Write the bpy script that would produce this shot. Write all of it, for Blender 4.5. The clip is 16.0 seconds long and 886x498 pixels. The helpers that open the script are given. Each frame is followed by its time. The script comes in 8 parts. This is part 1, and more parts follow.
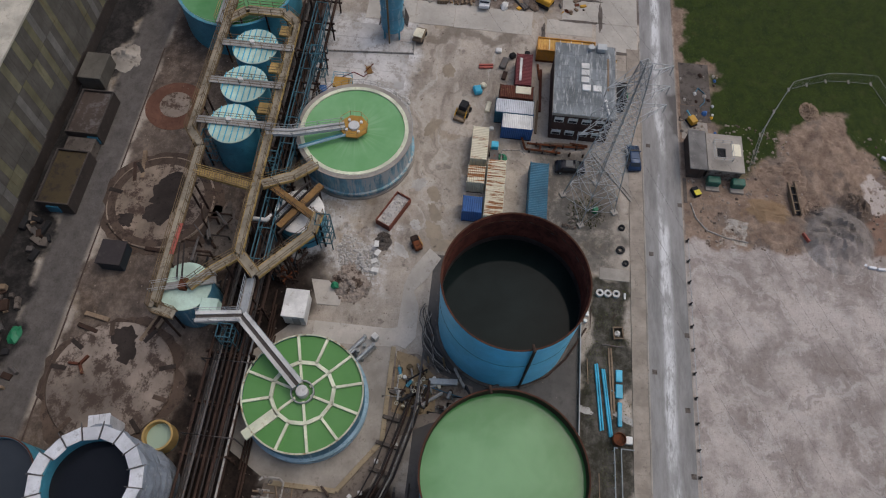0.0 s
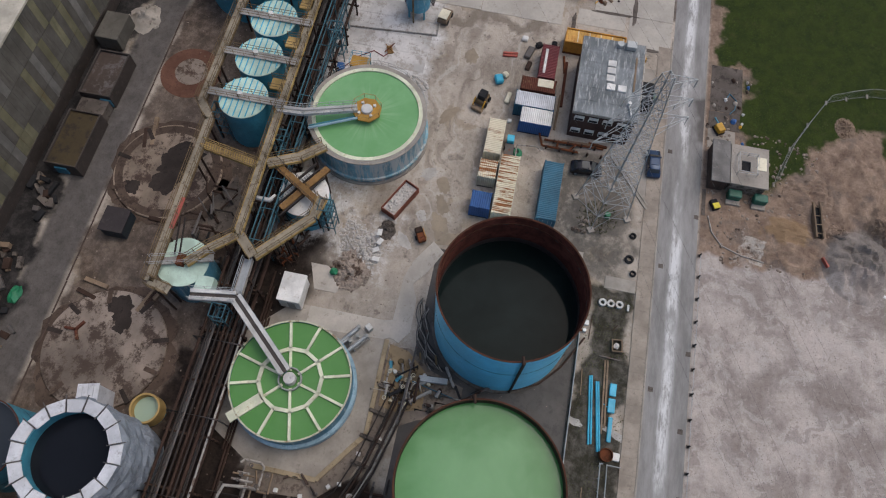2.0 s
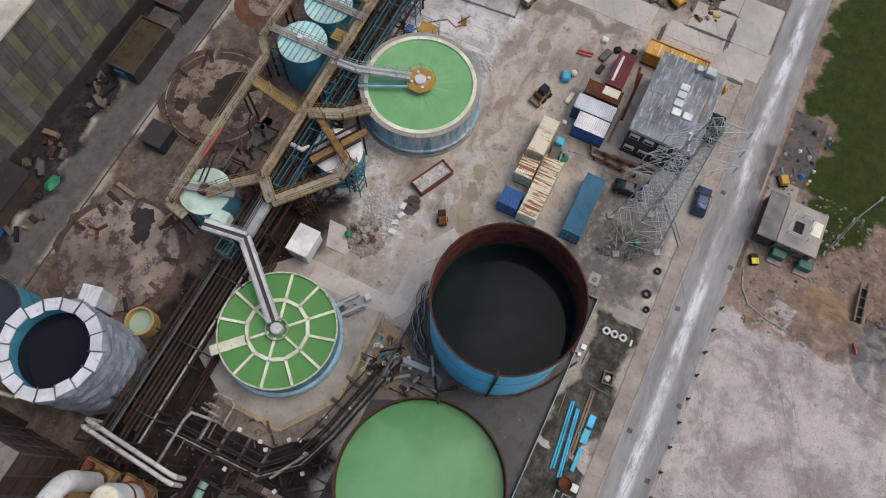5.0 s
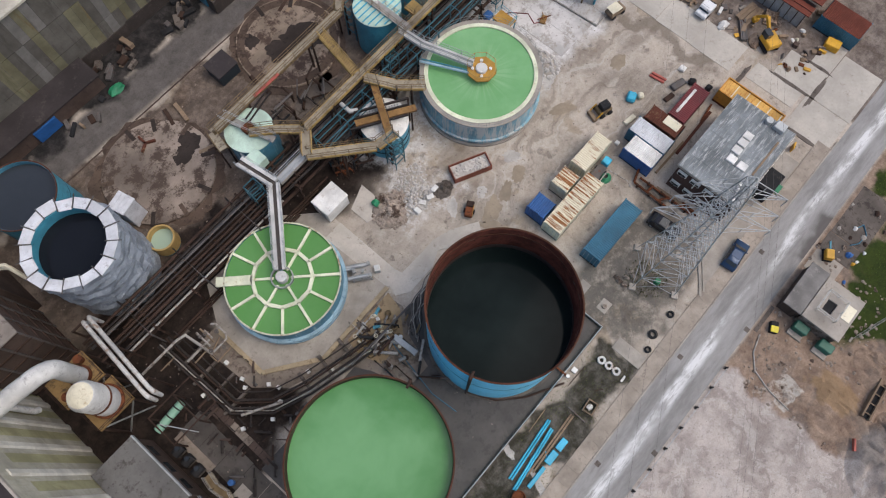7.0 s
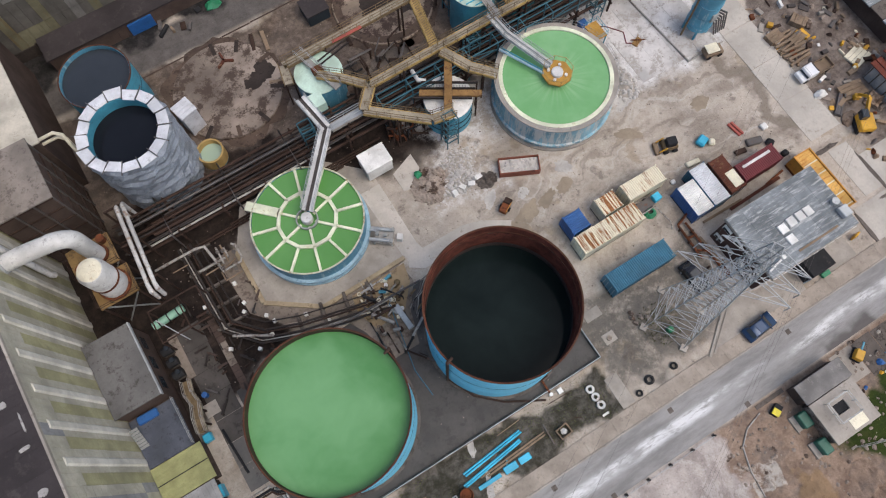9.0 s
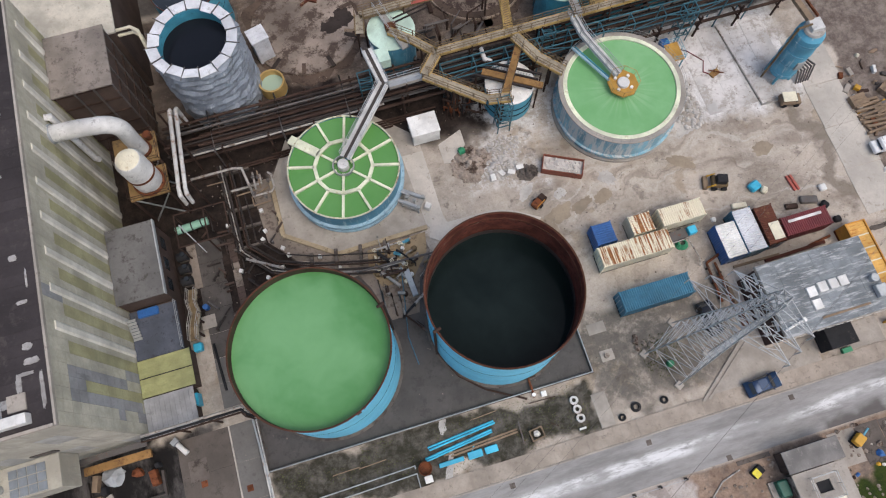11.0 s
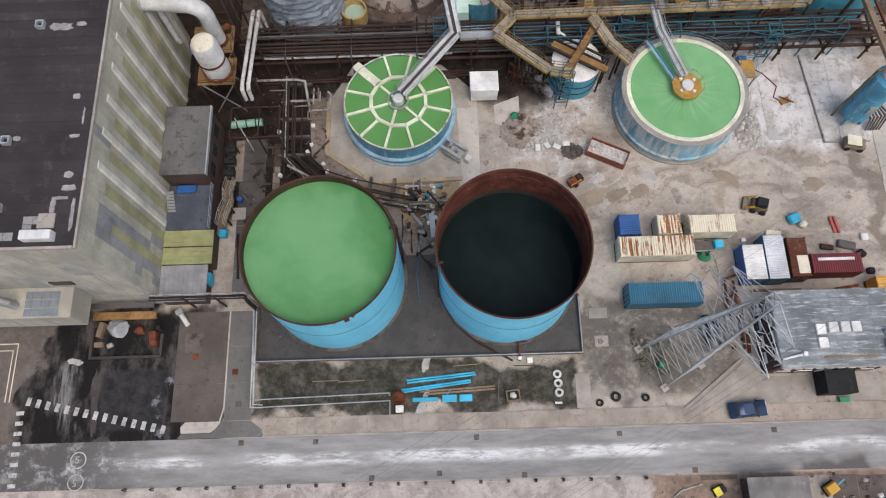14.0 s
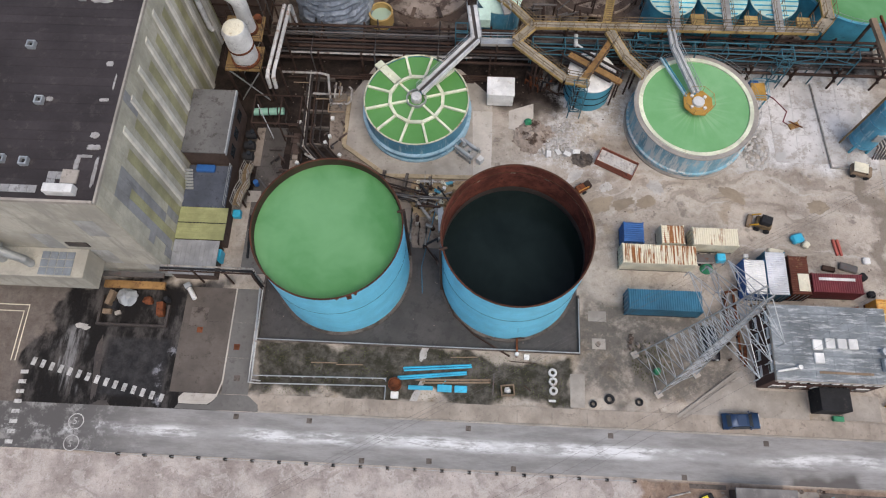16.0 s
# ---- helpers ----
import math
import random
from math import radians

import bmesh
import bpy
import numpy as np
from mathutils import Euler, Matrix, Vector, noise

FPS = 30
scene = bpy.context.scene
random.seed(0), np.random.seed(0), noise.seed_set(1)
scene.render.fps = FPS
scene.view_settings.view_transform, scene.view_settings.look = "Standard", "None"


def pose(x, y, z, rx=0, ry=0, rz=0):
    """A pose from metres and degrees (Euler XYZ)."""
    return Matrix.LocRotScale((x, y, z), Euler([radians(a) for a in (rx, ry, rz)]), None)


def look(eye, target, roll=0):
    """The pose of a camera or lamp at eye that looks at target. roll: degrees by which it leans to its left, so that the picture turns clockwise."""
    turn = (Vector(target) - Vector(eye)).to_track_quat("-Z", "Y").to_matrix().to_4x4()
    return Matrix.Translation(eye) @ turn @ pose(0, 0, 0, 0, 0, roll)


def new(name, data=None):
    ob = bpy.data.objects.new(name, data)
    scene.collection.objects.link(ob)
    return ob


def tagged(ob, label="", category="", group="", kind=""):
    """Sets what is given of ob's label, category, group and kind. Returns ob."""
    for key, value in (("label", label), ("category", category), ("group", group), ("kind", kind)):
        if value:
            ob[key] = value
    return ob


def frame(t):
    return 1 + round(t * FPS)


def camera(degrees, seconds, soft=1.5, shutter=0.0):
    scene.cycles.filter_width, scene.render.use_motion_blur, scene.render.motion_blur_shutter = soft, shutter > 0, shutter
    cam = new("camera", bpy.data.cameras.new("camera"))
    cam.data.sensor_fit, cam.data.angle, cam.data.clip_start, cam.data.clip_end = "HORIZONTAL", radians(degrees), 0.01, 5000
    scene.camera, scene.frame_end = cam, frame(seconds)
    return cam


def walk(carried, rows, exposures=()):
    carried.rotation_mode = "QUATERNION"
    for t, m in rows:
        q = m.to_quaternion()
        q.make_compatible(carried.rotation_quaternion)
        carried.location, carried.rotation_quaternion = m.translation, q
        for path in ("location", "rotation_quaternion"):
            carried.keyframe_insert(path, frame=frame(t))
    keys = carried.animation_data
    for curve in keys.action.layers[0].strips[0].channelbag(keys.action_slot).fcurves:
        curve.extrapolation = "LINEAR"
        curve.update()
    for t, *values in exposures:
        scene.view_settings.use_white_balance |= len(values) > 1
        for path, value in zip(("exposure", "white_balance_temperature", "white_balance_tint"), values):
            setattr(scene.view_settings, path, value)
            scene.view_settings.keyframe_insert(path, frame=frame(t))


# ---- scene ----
EXPOSURES = [(0.0, -0.34), (1.0, -0.30), (2.0, -0.17), (3.5, -0.03), (4.2, 0.0), (7.0, 0.24), (9.0, 0.33), (12.5, 0.36), (16.0, 0.34)]
cam = camera(65.31, 16.0, soft=1.15)
PATH = [
    (0.0, -2.56, 21.22, 81.34, 26.76, -1.45, -83.92),
    (1.5, 1.05, 19.51, 81.44, 24.35, -1.47, -80.19),
    (2.5, 3.24, 17.91, 81.53, 22.96, -1.33, -76.69),
    (3.5, 5.26, 16.15, 81.73, 21.62, -1.21, -72.02),
    (4.2, 6.61, 14.92, 81.70, 20.71, -1.08, -68.51),
    (6.3, 11.06, 10.83, 82.22, 18.22, -0.59, -54.33),
    (7.0, 12.56, 9.17, 82.37, 17.70, -0.20, -48.89),
    (8.0, 14.32, 6.76, 82.33, 17.39, 0.17, -40.63),
    (9.0, 15.91, 4.30, 81.98, 17.48, 0.42, -31.78),
    (11.3, 18.97, -0.90, 81.23, 17.69, 0.54, -14.78),
    (12.5, 20.47, -3.98, 81.26, 17.85, 0.73, -7.41),
    (13.5, 21.73, -6.66, 81.32, 18.08, 0.89, -3.07),
    (14.5, 22.34, -9.40, 81.25, 18.47, 0.74, -0.23),
    (15.2, 22.67, -11.54, 81.15, 19.67, 0.52, 1.38),
    (16.0, 23.01, -13.49, 81.17, 21.23, 0.46, 2.74),
]
walk(cam, [(t, pose(x, y, z, rx, ry, rz)) for t, x, y, z, rx, ry, rz in PATH], EXPOSURES)

# ---- light: overcast daylight ----
world = bpy.data.worlds.new("overcast_sky")
scene.world = world
world.use_nodes = True
sky = world.node_tree.nodes.new("ShaderNodeTexSky")
sky.sky_type, sky.sun_disc = "NISHITA", False
sky.sun_elevation, sky.sun_rotation = radians(63), radians(144.5)
sky.air_density, sky.dust_density, sky.ozone_density = 1.0, 4.0, 0.6
back = world.node_tree.nodes["Background"]
world.node_tree.links.new(sky.outputs[0], back.inputs[0])
back.inputs[1].default_value = 0.15
sun = new("sun", bpy.data.lights.new("sun", "SUN"))
sun.data.energy, sun.data.angle, sun.data.color = 0.75, radians(50), (1.0, 0.96, 0.9)
sun.matrix_world = look((30, -42, 101), (0, 0, 0))

# ---- mesh helpers ----
TAU = 2 * math.pi


class Shape:
    """Collects vertices and faces of one mesh."""

    def __init__(self):
        self.v, self.f = [], []

    def add(self, verts, faces):
        k = len(self.v)
        self.v += [tuple(p) for p in verts]
        self.f += [tuple(i + k for i in q) for q in faces]
        return self

    def box(self, x0, y0, z0, x1, y1, z1):
        return self.add([(x, y, z) for z in (z0, z1) for x, y in ((x0, y0), (x1, y0), (x1, y1), (x0, y1))],
                        [(3, 2, 1, 0), (4, 5, 6, 7), (0, 1, 5, 4), (1, 2, 6, 5), (2, 3, 7, 6), (3, 0, 4, 7)])

    def obox(self, m, sx, sy, sz):
        c = [m @ Vector((x * sx / 2, y * sy / 2, z * sz / 2)) for z in (-1, 1) for x, y in ((-1, -1), (1, -1), (1, 1), (-1, 1))]
        return self.add(c, [(3, 2, 1, 0), (4, 5, 6, 7), (0, 1, 5, 4), (1, 2, 6, 5), (2, 3, 7, 6), (3, 0, 4, 7)])

    def beam(self, p, q, w=0.1, h=None):
        p, q = Vector(p), Vector(q)
        d = q - p
        m = Matrix.Translation((p + q) / 2) @ d.to_track_quat("X", "Z").to_matrix().to_4x4()
        return self.obox(m, d.length, w, h or w)

    def prism(self, pts, z0, z1):
        n = len(pts)
        return self.add([(x, y, z) for z in (z0, z1) for x, y in pts],
                        [tuple(range(n - 1, -1, -1)), tuple(range(n, 2 * n))] + [(i, (i + 1) % n, n + (i + 1) % n, n + i) for i in range(n)])

    def cyl(self, x, y, z0, z1, r0, r1=None, n=48):
        r1 = r0 if r1 is None else r1
        p = [(math.cos(TAU * i / n), math.sin(TAU * i / n)) for i in range(n)]
        return self.add([(x + r * c, y + r * s, z) for r, z in ((r0, z0), (r1, z1)) for c, s in p],
                        [tuple(range(n - 1, -1, -1)), tuple(range(n, 2 * n))] + [(i, (i + 1) % n, n + (i + 1) % n, n + i) for i in range(n)])

    def lathe(self, x, y, profile, n=64, closed=True):
        k = len(profile)
        v = [(x + r * math.cos(TAU * i / n), y + r * math.sin(TAU * i / n), z) for i in range(n) for r, z in profile]
        f = [(i * k + j, (i + 1) % n * k + j, (i + 1) % n * k + (j + 1) % k, i * k + (j + 1) % k) for i in range(n) for j in range(k if closed else k - 1)]
        return self.add(v, f)

    def ring(self, x, y, r0, r1, z0, z1, n=64):
        return self.lathe(x, y, [(r0, z0), (r1, z0), (r1, z1), (r0, z1)], n)

    def tube(self, pts, r=0.1, n=8):
        pts = [Vector(p) for p in pts]
        rings, up = [], None
        for i, p in enumerate(pts):
            a = (pts[i] - pts[i - 1]).normalized() if i else (pts[1] - pts[0]).normalized()
            b = (pts[i + 1] - pts[i]).normalized() if i + 1 < len(pts) else a
            d = (a + b).normalized()
            side = d.cross(Vector((0, 0, 1)) if abs(d.z) < 0.95 else Vector((1, 0, 0))).normalized() if up is None else (up - d * up.dot(d)).normalized()
            up = side
            o, k = d.cross(side), 1 / max(0.4, math.sqrt((1 + a.dot(b)) / 2))
            rings.append([p + (side * math.cos(TAU * j / n) + o * math.sin(TAU * j / n)) * r * (k if len(pts) > 2 else 1) for j in range(n)])
        v = [q for ring in rings for q in ring]
        f = [(i * n + j, i * n + (j + 1) % n, (i + 1) * n + (j + 1) % n, (i + 1) * n + j) for i in range(len(pts) - 1) for j in range(n)]
        return self.add(v, f + [tuple(range(n - 1, -1, -1)), tuple(range(len(v) - n, len(v)))])

    def rock(self, x, y, z, sx, sy, sz, seed=0, n=6):
        rnd = random.Random(seed)
        v, f = [(x, y, z + sz)], []
        rows = 3
        for i in range(1, rows + 1):
            a = math.pi / 2 * i / rows * 1.15
            for j in range(n):
                b, k = TAU * (j + 0.5 * (i % 2)) / n, rnd.uniform(0.75, 1.2)
                v.append((x + sx * k * math.sin(a) * math.cos(b), y + sy * k * math.sin(a) * math.sin(b), z + sz * math.cos(a) * rnd.uniform(0.7, 1.1)))
        f += [(0, 1 + j, 1 + (j + 1) % n) for j in range(n)]
        for i in range(rows - 1):
            f += [(1 + i * n + j, 1 + (i + 1) * n + j, 1 + (i + 1) * n + (j + 1) % n, 1 + i * n + (j + 1) % n) for j in range(n)]
        f.append(tuple(range(1 + (rows - 1) * n, 1 + rows * n))[::-1])
        return self.add(v, f)

    def rail(self, pts, h=1.1, gap=1.5, w=0.05):
        """Posts with two bars along a line of points."""
        for p, q in zip(pts, pts[1:]):
            p, q = Vector(p), Vector(q)
            k = max(1, round((q - p).length / gap))
            for i in range(k + 1):
                b = p.lerp(q, i / k)
                self.beam(b, b + Vector((0, 0, h)), w)
            for s in (0.5, 1.0):
                self.beam(p + Vector((0, 0, h * s)), q + Vector((0, 0, h * s)), w)
        return self


def mesh_of(name, s, material, smooth=False, bevel=0.0):
    me = bpy.data.meshes.new(name)
    me.from_pydata(s.v, [], s.f)
    if bevel:
        bm = bmesh.new()
        bm.from_mesh(me)
        bmesh.ops.bevel(bm, geom=[e for e in bm.edges if len(e.link_faces) == 2 and e.calc_face_angle(0) > 0.6], offset=bevel, segments=1, affect="EDGES", profile=0.6)
        bm.to_mesh(me)
        bm.free()
    me.materials.append(material)
    if smooth:
        me.polygons.foreach_set("use_smooth", [True] * len(me.polygons))
        me.set_sharp_from_angle(angle=radians(35))
    me.update()
    return me


def part(name, s, material, parent=None, label="", smooth=False, bevel=0.0):
    ob = new(name, s if isinstance(s, bpy.types.Mesh) else mesh_of(name, s, material, smooth, bevel))
    ob.parent = parent
    return tagged(ob, label)


def thing(name, label, category, at=(0, 0, 0), rz=0, group="", kind=""):
    ob = tagged(new(name), label, category, group, kind)
    ob.empty_display_size = 0.3
    ob.matrix_basis = pose(*at, 0, 0, rz)
    return ob


def single(name, s, material, label, category, group="", kind="", smooth=False, bevel=0.0, at=None, rz=0):
    """A thing of one mesh."""
    ob = tagged(part(name, s, material, None, label, smooth, bevel), label, category, group, kind)
    if at:
        ob.matrix_basis = pose(*at, 0, 0, rz)
    return ob


# ---- materials ----
class Nodes:
    """Short forms for building a node material."""

    def __init__(self, name):
        self.mat = bpy.data.materials.new(name)
        self.mat.use_nodes = True
        self.tree = self.mat.node_tree
        self.shader = self.tree.nodes["Principled BSDF"]
        self.place = self.node("ShaderNodeNewGeometry").outputs["Position"]

    def node(self, kind, **inputs):
        n = self.tree.nodes.new(kind)
        for k, v in inputs.items():
            self.set(n.inputs[k], v)
        return n

    def set(self, socket, v):
        if isinstance(v, bpy.types.NodeSocket):
            self.tree.links.new(v, socket)
        elif isinstance(v, tuple) and len(v) == 3 and socket.type == "RGBA":
            socket.default_value = (*v, 1)
        else:
            socket.default_value = v

    def math(self, op, a, b=0.0, clamp=False):
        n = self.tree.nodes.new("ShaderNodeMath")
        n.operation, n.use_clamp = op, clamp
        self.set(n.inputs[0], a)
        self.set(n.inputs[1], b)
        return n.outputs[0]

    def vec(self, op, a, b):
        n = self.tree.nodes.new("ShaderNodeVectorMath")
        n.operation = op
        self.set(n.inputs[0], a)
        self.set(n.inputs[1], b)
        return n.outputs[0]

    def noise(self, scale, detail=4.0, rough=0.6, at=None, stretch=None):
        at = at or self.place
        if stretch:
            at = self.vec("MULTIPLY", at, stretch)
        return self.node("ShaderNodeTexNoise", Vector=at, Scale=scale, Detail=detail, Roughness=rough).outputs[0]

    def step(self, v, lo, hi):
        n = self.node("ShaderNodeMapRange", Value=v)
        n.interpolation_type = "SMOOTHSTEP"
        n.inputs[1].default_value, n.inputs[2].default_value = lo, hi
        return n.outputs[0]

    def mix(self, fac, a, b):
        n = self.tree.nodes.new("ShaderNodeMix")
        n.data_type = "RGBA"
        self.set(n.inputs[0], fac)
        self.set(n.inputs[6], a)
        self.set(n.inputs[7], b)
        return n.outputs[2]

    def axes(self, at=None):
        n = self.node("ShaderNodeSeparateXYZ", Vector=at or self.place)
        return n.outputs

    def patch(self, x0, x1, y0, y1, soft=1.0, at=None):
        """1 inside a stretch of the plan, 0 outside."""
        a = self.axes(at)
        m = self.math("MULTIPLY", self.step(a[0], x0 - soft, x0 + soft), self.step(a[0], x1 + soft, x1 - soft))
        return self.math("MULTIPLY", m, self.math("MULTIPLY", self.step(a[1], y0 - soft, y0 + soft), self.step(a[1], y1 + soft, y1 - soft)))

    def blob(self, x, y, rx, ry, at=None):
        """1 inside a rounded stretch of the plan, 0 outside."""
        a = self.axes(at)
        u, w = self.math("DIVIDE", self.math("SUBTRACT", a[0], x), rx), self.math("DIVIDE", self.math("SUBTRACT", a[1], y), ry)
        return self.step(self.math("ADD", self.math("MULTIPLY", u, u), self.math("MULTIPLY", w, w)), 1.35, 0.75)

    def done(self, colour, rough=0.8, metal=0.0, bump=None, depth=0.05):
        self.set(self.shader.inputs["Base Color"], colour)
        self.set(self.shader.inputs["Roughness"], rough)
        self.set(self.shader.inputs["Metallic"], metal)
        if bump is not None:
            n = self.node("ShaderNodeBump", Height=bump, Distance=depth, Strength=0.7)
            self.tree.links.new(n.outputs[0], self.shader.inputs["Normal"])
        return self.mat


def tint(c, k):
    return tuple(min(1.0, x * k) for x in c)


def paint(name, colour, rough=0.55, metal=0.0, wear=0.3, stain=(0.09, 0.05, 0.03), stains=0.25, scale=1.0, drips=False, vary=0.12, depth=0.02, grainwise=None):
    """Painted or bare surface: grain, broad fading, stains and, on walls, drips."""
    n = Nodes(name)
    broad = n.noise(0.35 * scale, 5)
    fine = n.noise(5 * scale, 6, 0.7)
    c = n.mix(n.step(broad, 0.3, 0.7), tint(colour, 1 - wear), tint(colour, 1 + wear * 0.6))
    c = n.mix(n.math("MULTIPLY", n.step(fine, 0.35, 0.75), 0.35), c, tint(colour, 0.7))
    src = n.noise(1.3 * scale, 9, 0.78, stretch=grainwise or ((1, 1, 0.12) if drips else None))
    lo = 0.66 - stains * 0.32
    c = n.mix(n.math("MULTIPLY", n.step(src, lo, lo + 0.10), min(1.0, 0.4 + stains)), c, stain)
    c = n.mix(n.math("MULTIPLY", n.step(n.noise(2.6 * scale, 8, 0.8), 0.56, 0.66), 0.35), c, n.vec("MULTIPLY", c, (0.6, 0.6, 0.6)))
    if vary:
        r = n.node("ShaderNodeObjectInfo").outputs["Random"]
        c = n.mix(n.math("MULTIPLY", r, vary), c, tint(colour, 0.55))
    if rough >= 0.7:
        n.shader.inputs["Specular IOR Level"].default_value = 0.15
    return n.done(c, n.math("ADD", n.math("MULTIPLY", fine, 0.25), rough - 0.12, True), metal, fine, depth)


RUST = (0.16, 0.055, 0.025)
BROWN = (0.075, 0.05, 0.035)
m_blue = paint("sky_blue_tank_paint", (0.165, 0.57, 0.78), 0.45, stain=(0.10, 0.36, 0.52), stains=0.22, wear=0.14, drips=True)
m_bluedark = paint("faded_dark_blue_paint", (0.075, 0.245, 0.345), 0.5, stain=(0.38, 0.49, 0.52), stains=0.42, drips=True)
m_bluelime = paint("lime_streaked_blue_paint", (0.19, 0.37, 0.45), 0.65, stain=(0.46, 0.47, 0.455), stains=0.62, drips=True, wear=0.45)
m_teal = paint("teal_blue_paint", (0.06, 0.28, 0.38), 0.5, stain=(0.03, 0.1, 0.14), stains=0.35)
m_rust = paint("rusted_plate", RUST, 0.85, stain=(0.05, 0.02, 0.012), stains=0.5, wear=0.45, scale=0.9)
m_rustin = paint("rusted_inner_wall", (0.142, 0.046, 0.032), 0.85, stain=(0.046, 0.019, 0.015), stains=0.45, wear=0.5, scale=1.6)
m_innerdark = paint("algae_dark_inner_wall", (0.055, 0.04, 0.026), 0.8, stain=(0.035, 0.05, 0.025), stains=0.45, wear=0.4)
m_ochredull = paint("dull_brown_walkway", (0.19, 0.135, 0.075), 0.8, stain=(0.08, 0.06, 0.045), stains=0.45, wear=0.4)
m_deck = paint("dusty_grating_deck", (0.31, 0.27, 0.205), 0.85, stain=(0.13, 0.10, 0.075), stains=0.45, wear=0.35)
m_ochrelip = paint("ochre_lip", (0.48, 0.33, 0.13), 0.7, stain=(0.3, 0.22, 0.12), stains=0.3)
m_yellow = paint("weathered_ochre_walkway", (0.40, 0.275, 0.105), 0.75, stain=(0.12, 0.08, 0.05), stains=0.4, wear=0.4)
m_orange = paint("orange_paint", (0.55, 0.25, 0.03), 0.6, stain=(0.2, 0.08, 0.03), stains=0.35, wear=0.35)
m_ochrebrown = paint("rusty_ochre_deck", (0.27, 0.155, 0.06), 0.8, stain=(0.12, 0.06, 0.035), stains=0.45, wear=0.4)
m_amber = paint("amber_hub_deck", (0.46, 0.26, 0.06), 0.7, stain=(0.2, 0.1, 0.04), stains=0.3)
m_cream = paint("cream_launder", (0.70, 0.72, 0.54), 0.6, stain=(0.40, 0.33, 0.14), stains=0.34)
m_creamrust = paint("rust_flecked_cream_rim", (0.55, 0.56, 0.42), 0.65, stain=(0.24, 0.15, 0.06), stains=0.5)
m_grey = paint("grey_steel", (0.33, 0.34, 0.33), 0.55, 0.3, stain=(0.14, 0.11, 0.09), stains=0.3)
m_greydeck = paint("grey_grating_deck", (0.33, 0.32, 0.30), 0.8, stain=(0.20, 0.18, 0.16), stains=0.4)
m_galv = paint("galvanised_lattice", (0.40, 0.42, 0.43), 0.5, 0.35, stain=(0.28, 0.28, 0.28), stains=0.3)
m_pipe = paint("dull_pipe", (0.11, 0.10, 0.095), 0.6, 0.2, stain=RUST, stains=0.35)
m_pipepale = paint("pale_lagged_pipe", (0.36, 0.34, 0.31), 0.65, stain=(0.12, 0.075, 0.05), stains=0.5)
m_lagged = paint("white_lagged_pipe", (0.52, 0.51, 0.49), 0.6, stain=(0.24, 0.15, 0.1), stains=0.45)
m_duct = paint("dusty_white_duct", (0.56, 0.555, 0.54), 0.5, stain=(0.27, 0.26, 0.25), stains=0.4)
m_truss = paint("dull_blue_truss", (0.035, 0.12, 0.155), 0.6, stain=(0.03, 0.06, 0.08), stains=0.4)
m_collar = paint("pale_blue_collar", (0.30, 0.45, 0.54), 0.55, stain=(0.10, 0.22, 0.30), stains=0.4)
m_rimdark = paint("dark_rust_rim", (0.085, 0.036, 0.022), 0.85, stain=(0.20, 0.11, 0.06), stains=0.3)
m_piperust = paint("rusty_pipe", (0.056, 0.035, 0.027), 0.85, stain=(0.028, 0.018, 0.015), stains=0.4)
m_pipedark = paint("blackened_pipe", (0.042, 0.035, 0.032), 0.7, stain=(0.10, 0.06, 0.042), stains=0.35)
m_black = paint("black_rubber", (0.025, 0.025, 0.027), 0.8, stain=(0.08, 0.07, 0.06), stains=0.3)
m_white = paint("dirty_white_paint", (0.72, 0.71, 0.68), 0.5, stain=(0.42, 0.36, 0.3), stains=0.3)
m_whitepanel = paint("white_sheeting", (0.66, 0.67, 0.70), 0.5, stain=(0.35, 0.35, 0.36), stains=0.35, vary=0.3)
m_concrete = paint("pale_concrete", (0.36, 0.325, 0.284), 0.9, stain=(0.21, 0.18, 0.15), stains=0.33, scale=0.7, wear=0.3)
m_concdark = paint("stained_concrete", (0.135, 0.115, 0.10), 0.85, stain=(0.05, 0.04, 0.035), stains=0.5, scale=0.6, wear=0.4)
m_bund = paint("damp_dark_concrete", (0.052, 0.046, 0.042), 0.55, stain=(0.03, 0.026, 0.024), stains=0.5, scale=0.5, wear=0.4)
m_slab = paint("old_tank_base_concrete", (0.29, 0.24, 0.20), 0.9, stain=(0.075, 0.05, 0.038), stains=0.55, scale=0.45, wear=0.35)
# sludge black, also used for painted shade at the shed foot
m_tarshade = paint("black_sludge_and_shade", (0.05, 0.04, 0.035), 0.6, stain=(0.09, 0.07, 0.06), stains=0.4)
m_roofdark = paint("dark_felt_roof", (0.048, 0.041, 0.042), 0.7, stain=(0.085, 0.073, 0.069), stains=0.35, vary=0.45, scale=0.6)
m_roofgrey = paint("weathered_grey_roof", (0.21, 0.23, 0.24), 0.75, stain=(0.44, 0.45, 0.45), stains=0.5, vary=0.2, scale=0.9, wear=0.4, grainwise=(0.25, 1.6, 1))
m_roofpale = paint("pale_flat_roof", (0.52, 0.48, 0.40), 0.8, stain=(0.33, 0.29, 0.24), stains=0.35)
m_claddingpale = paint("pale_cladding", (0.465, 0.44, 0.36), 0.7, stain=(0.40, 0.375, 0.29), stains=0.45, drips=True, vary=0.22)
m_claddinggrey = paint("grey_cladding", (0.31, 0.31, 0.315), 0.7, stain=(0.17, 0.17, 0.17), stains=0.35, drips=True, vary=0.3)
m_claddingolive = paint("olive_rooflight_panel", (0.36, 0.34, 0.195), 0.6, stain=(0.29, 0.275, 0.14), stains=0.35, drips=True, vary=0.2)
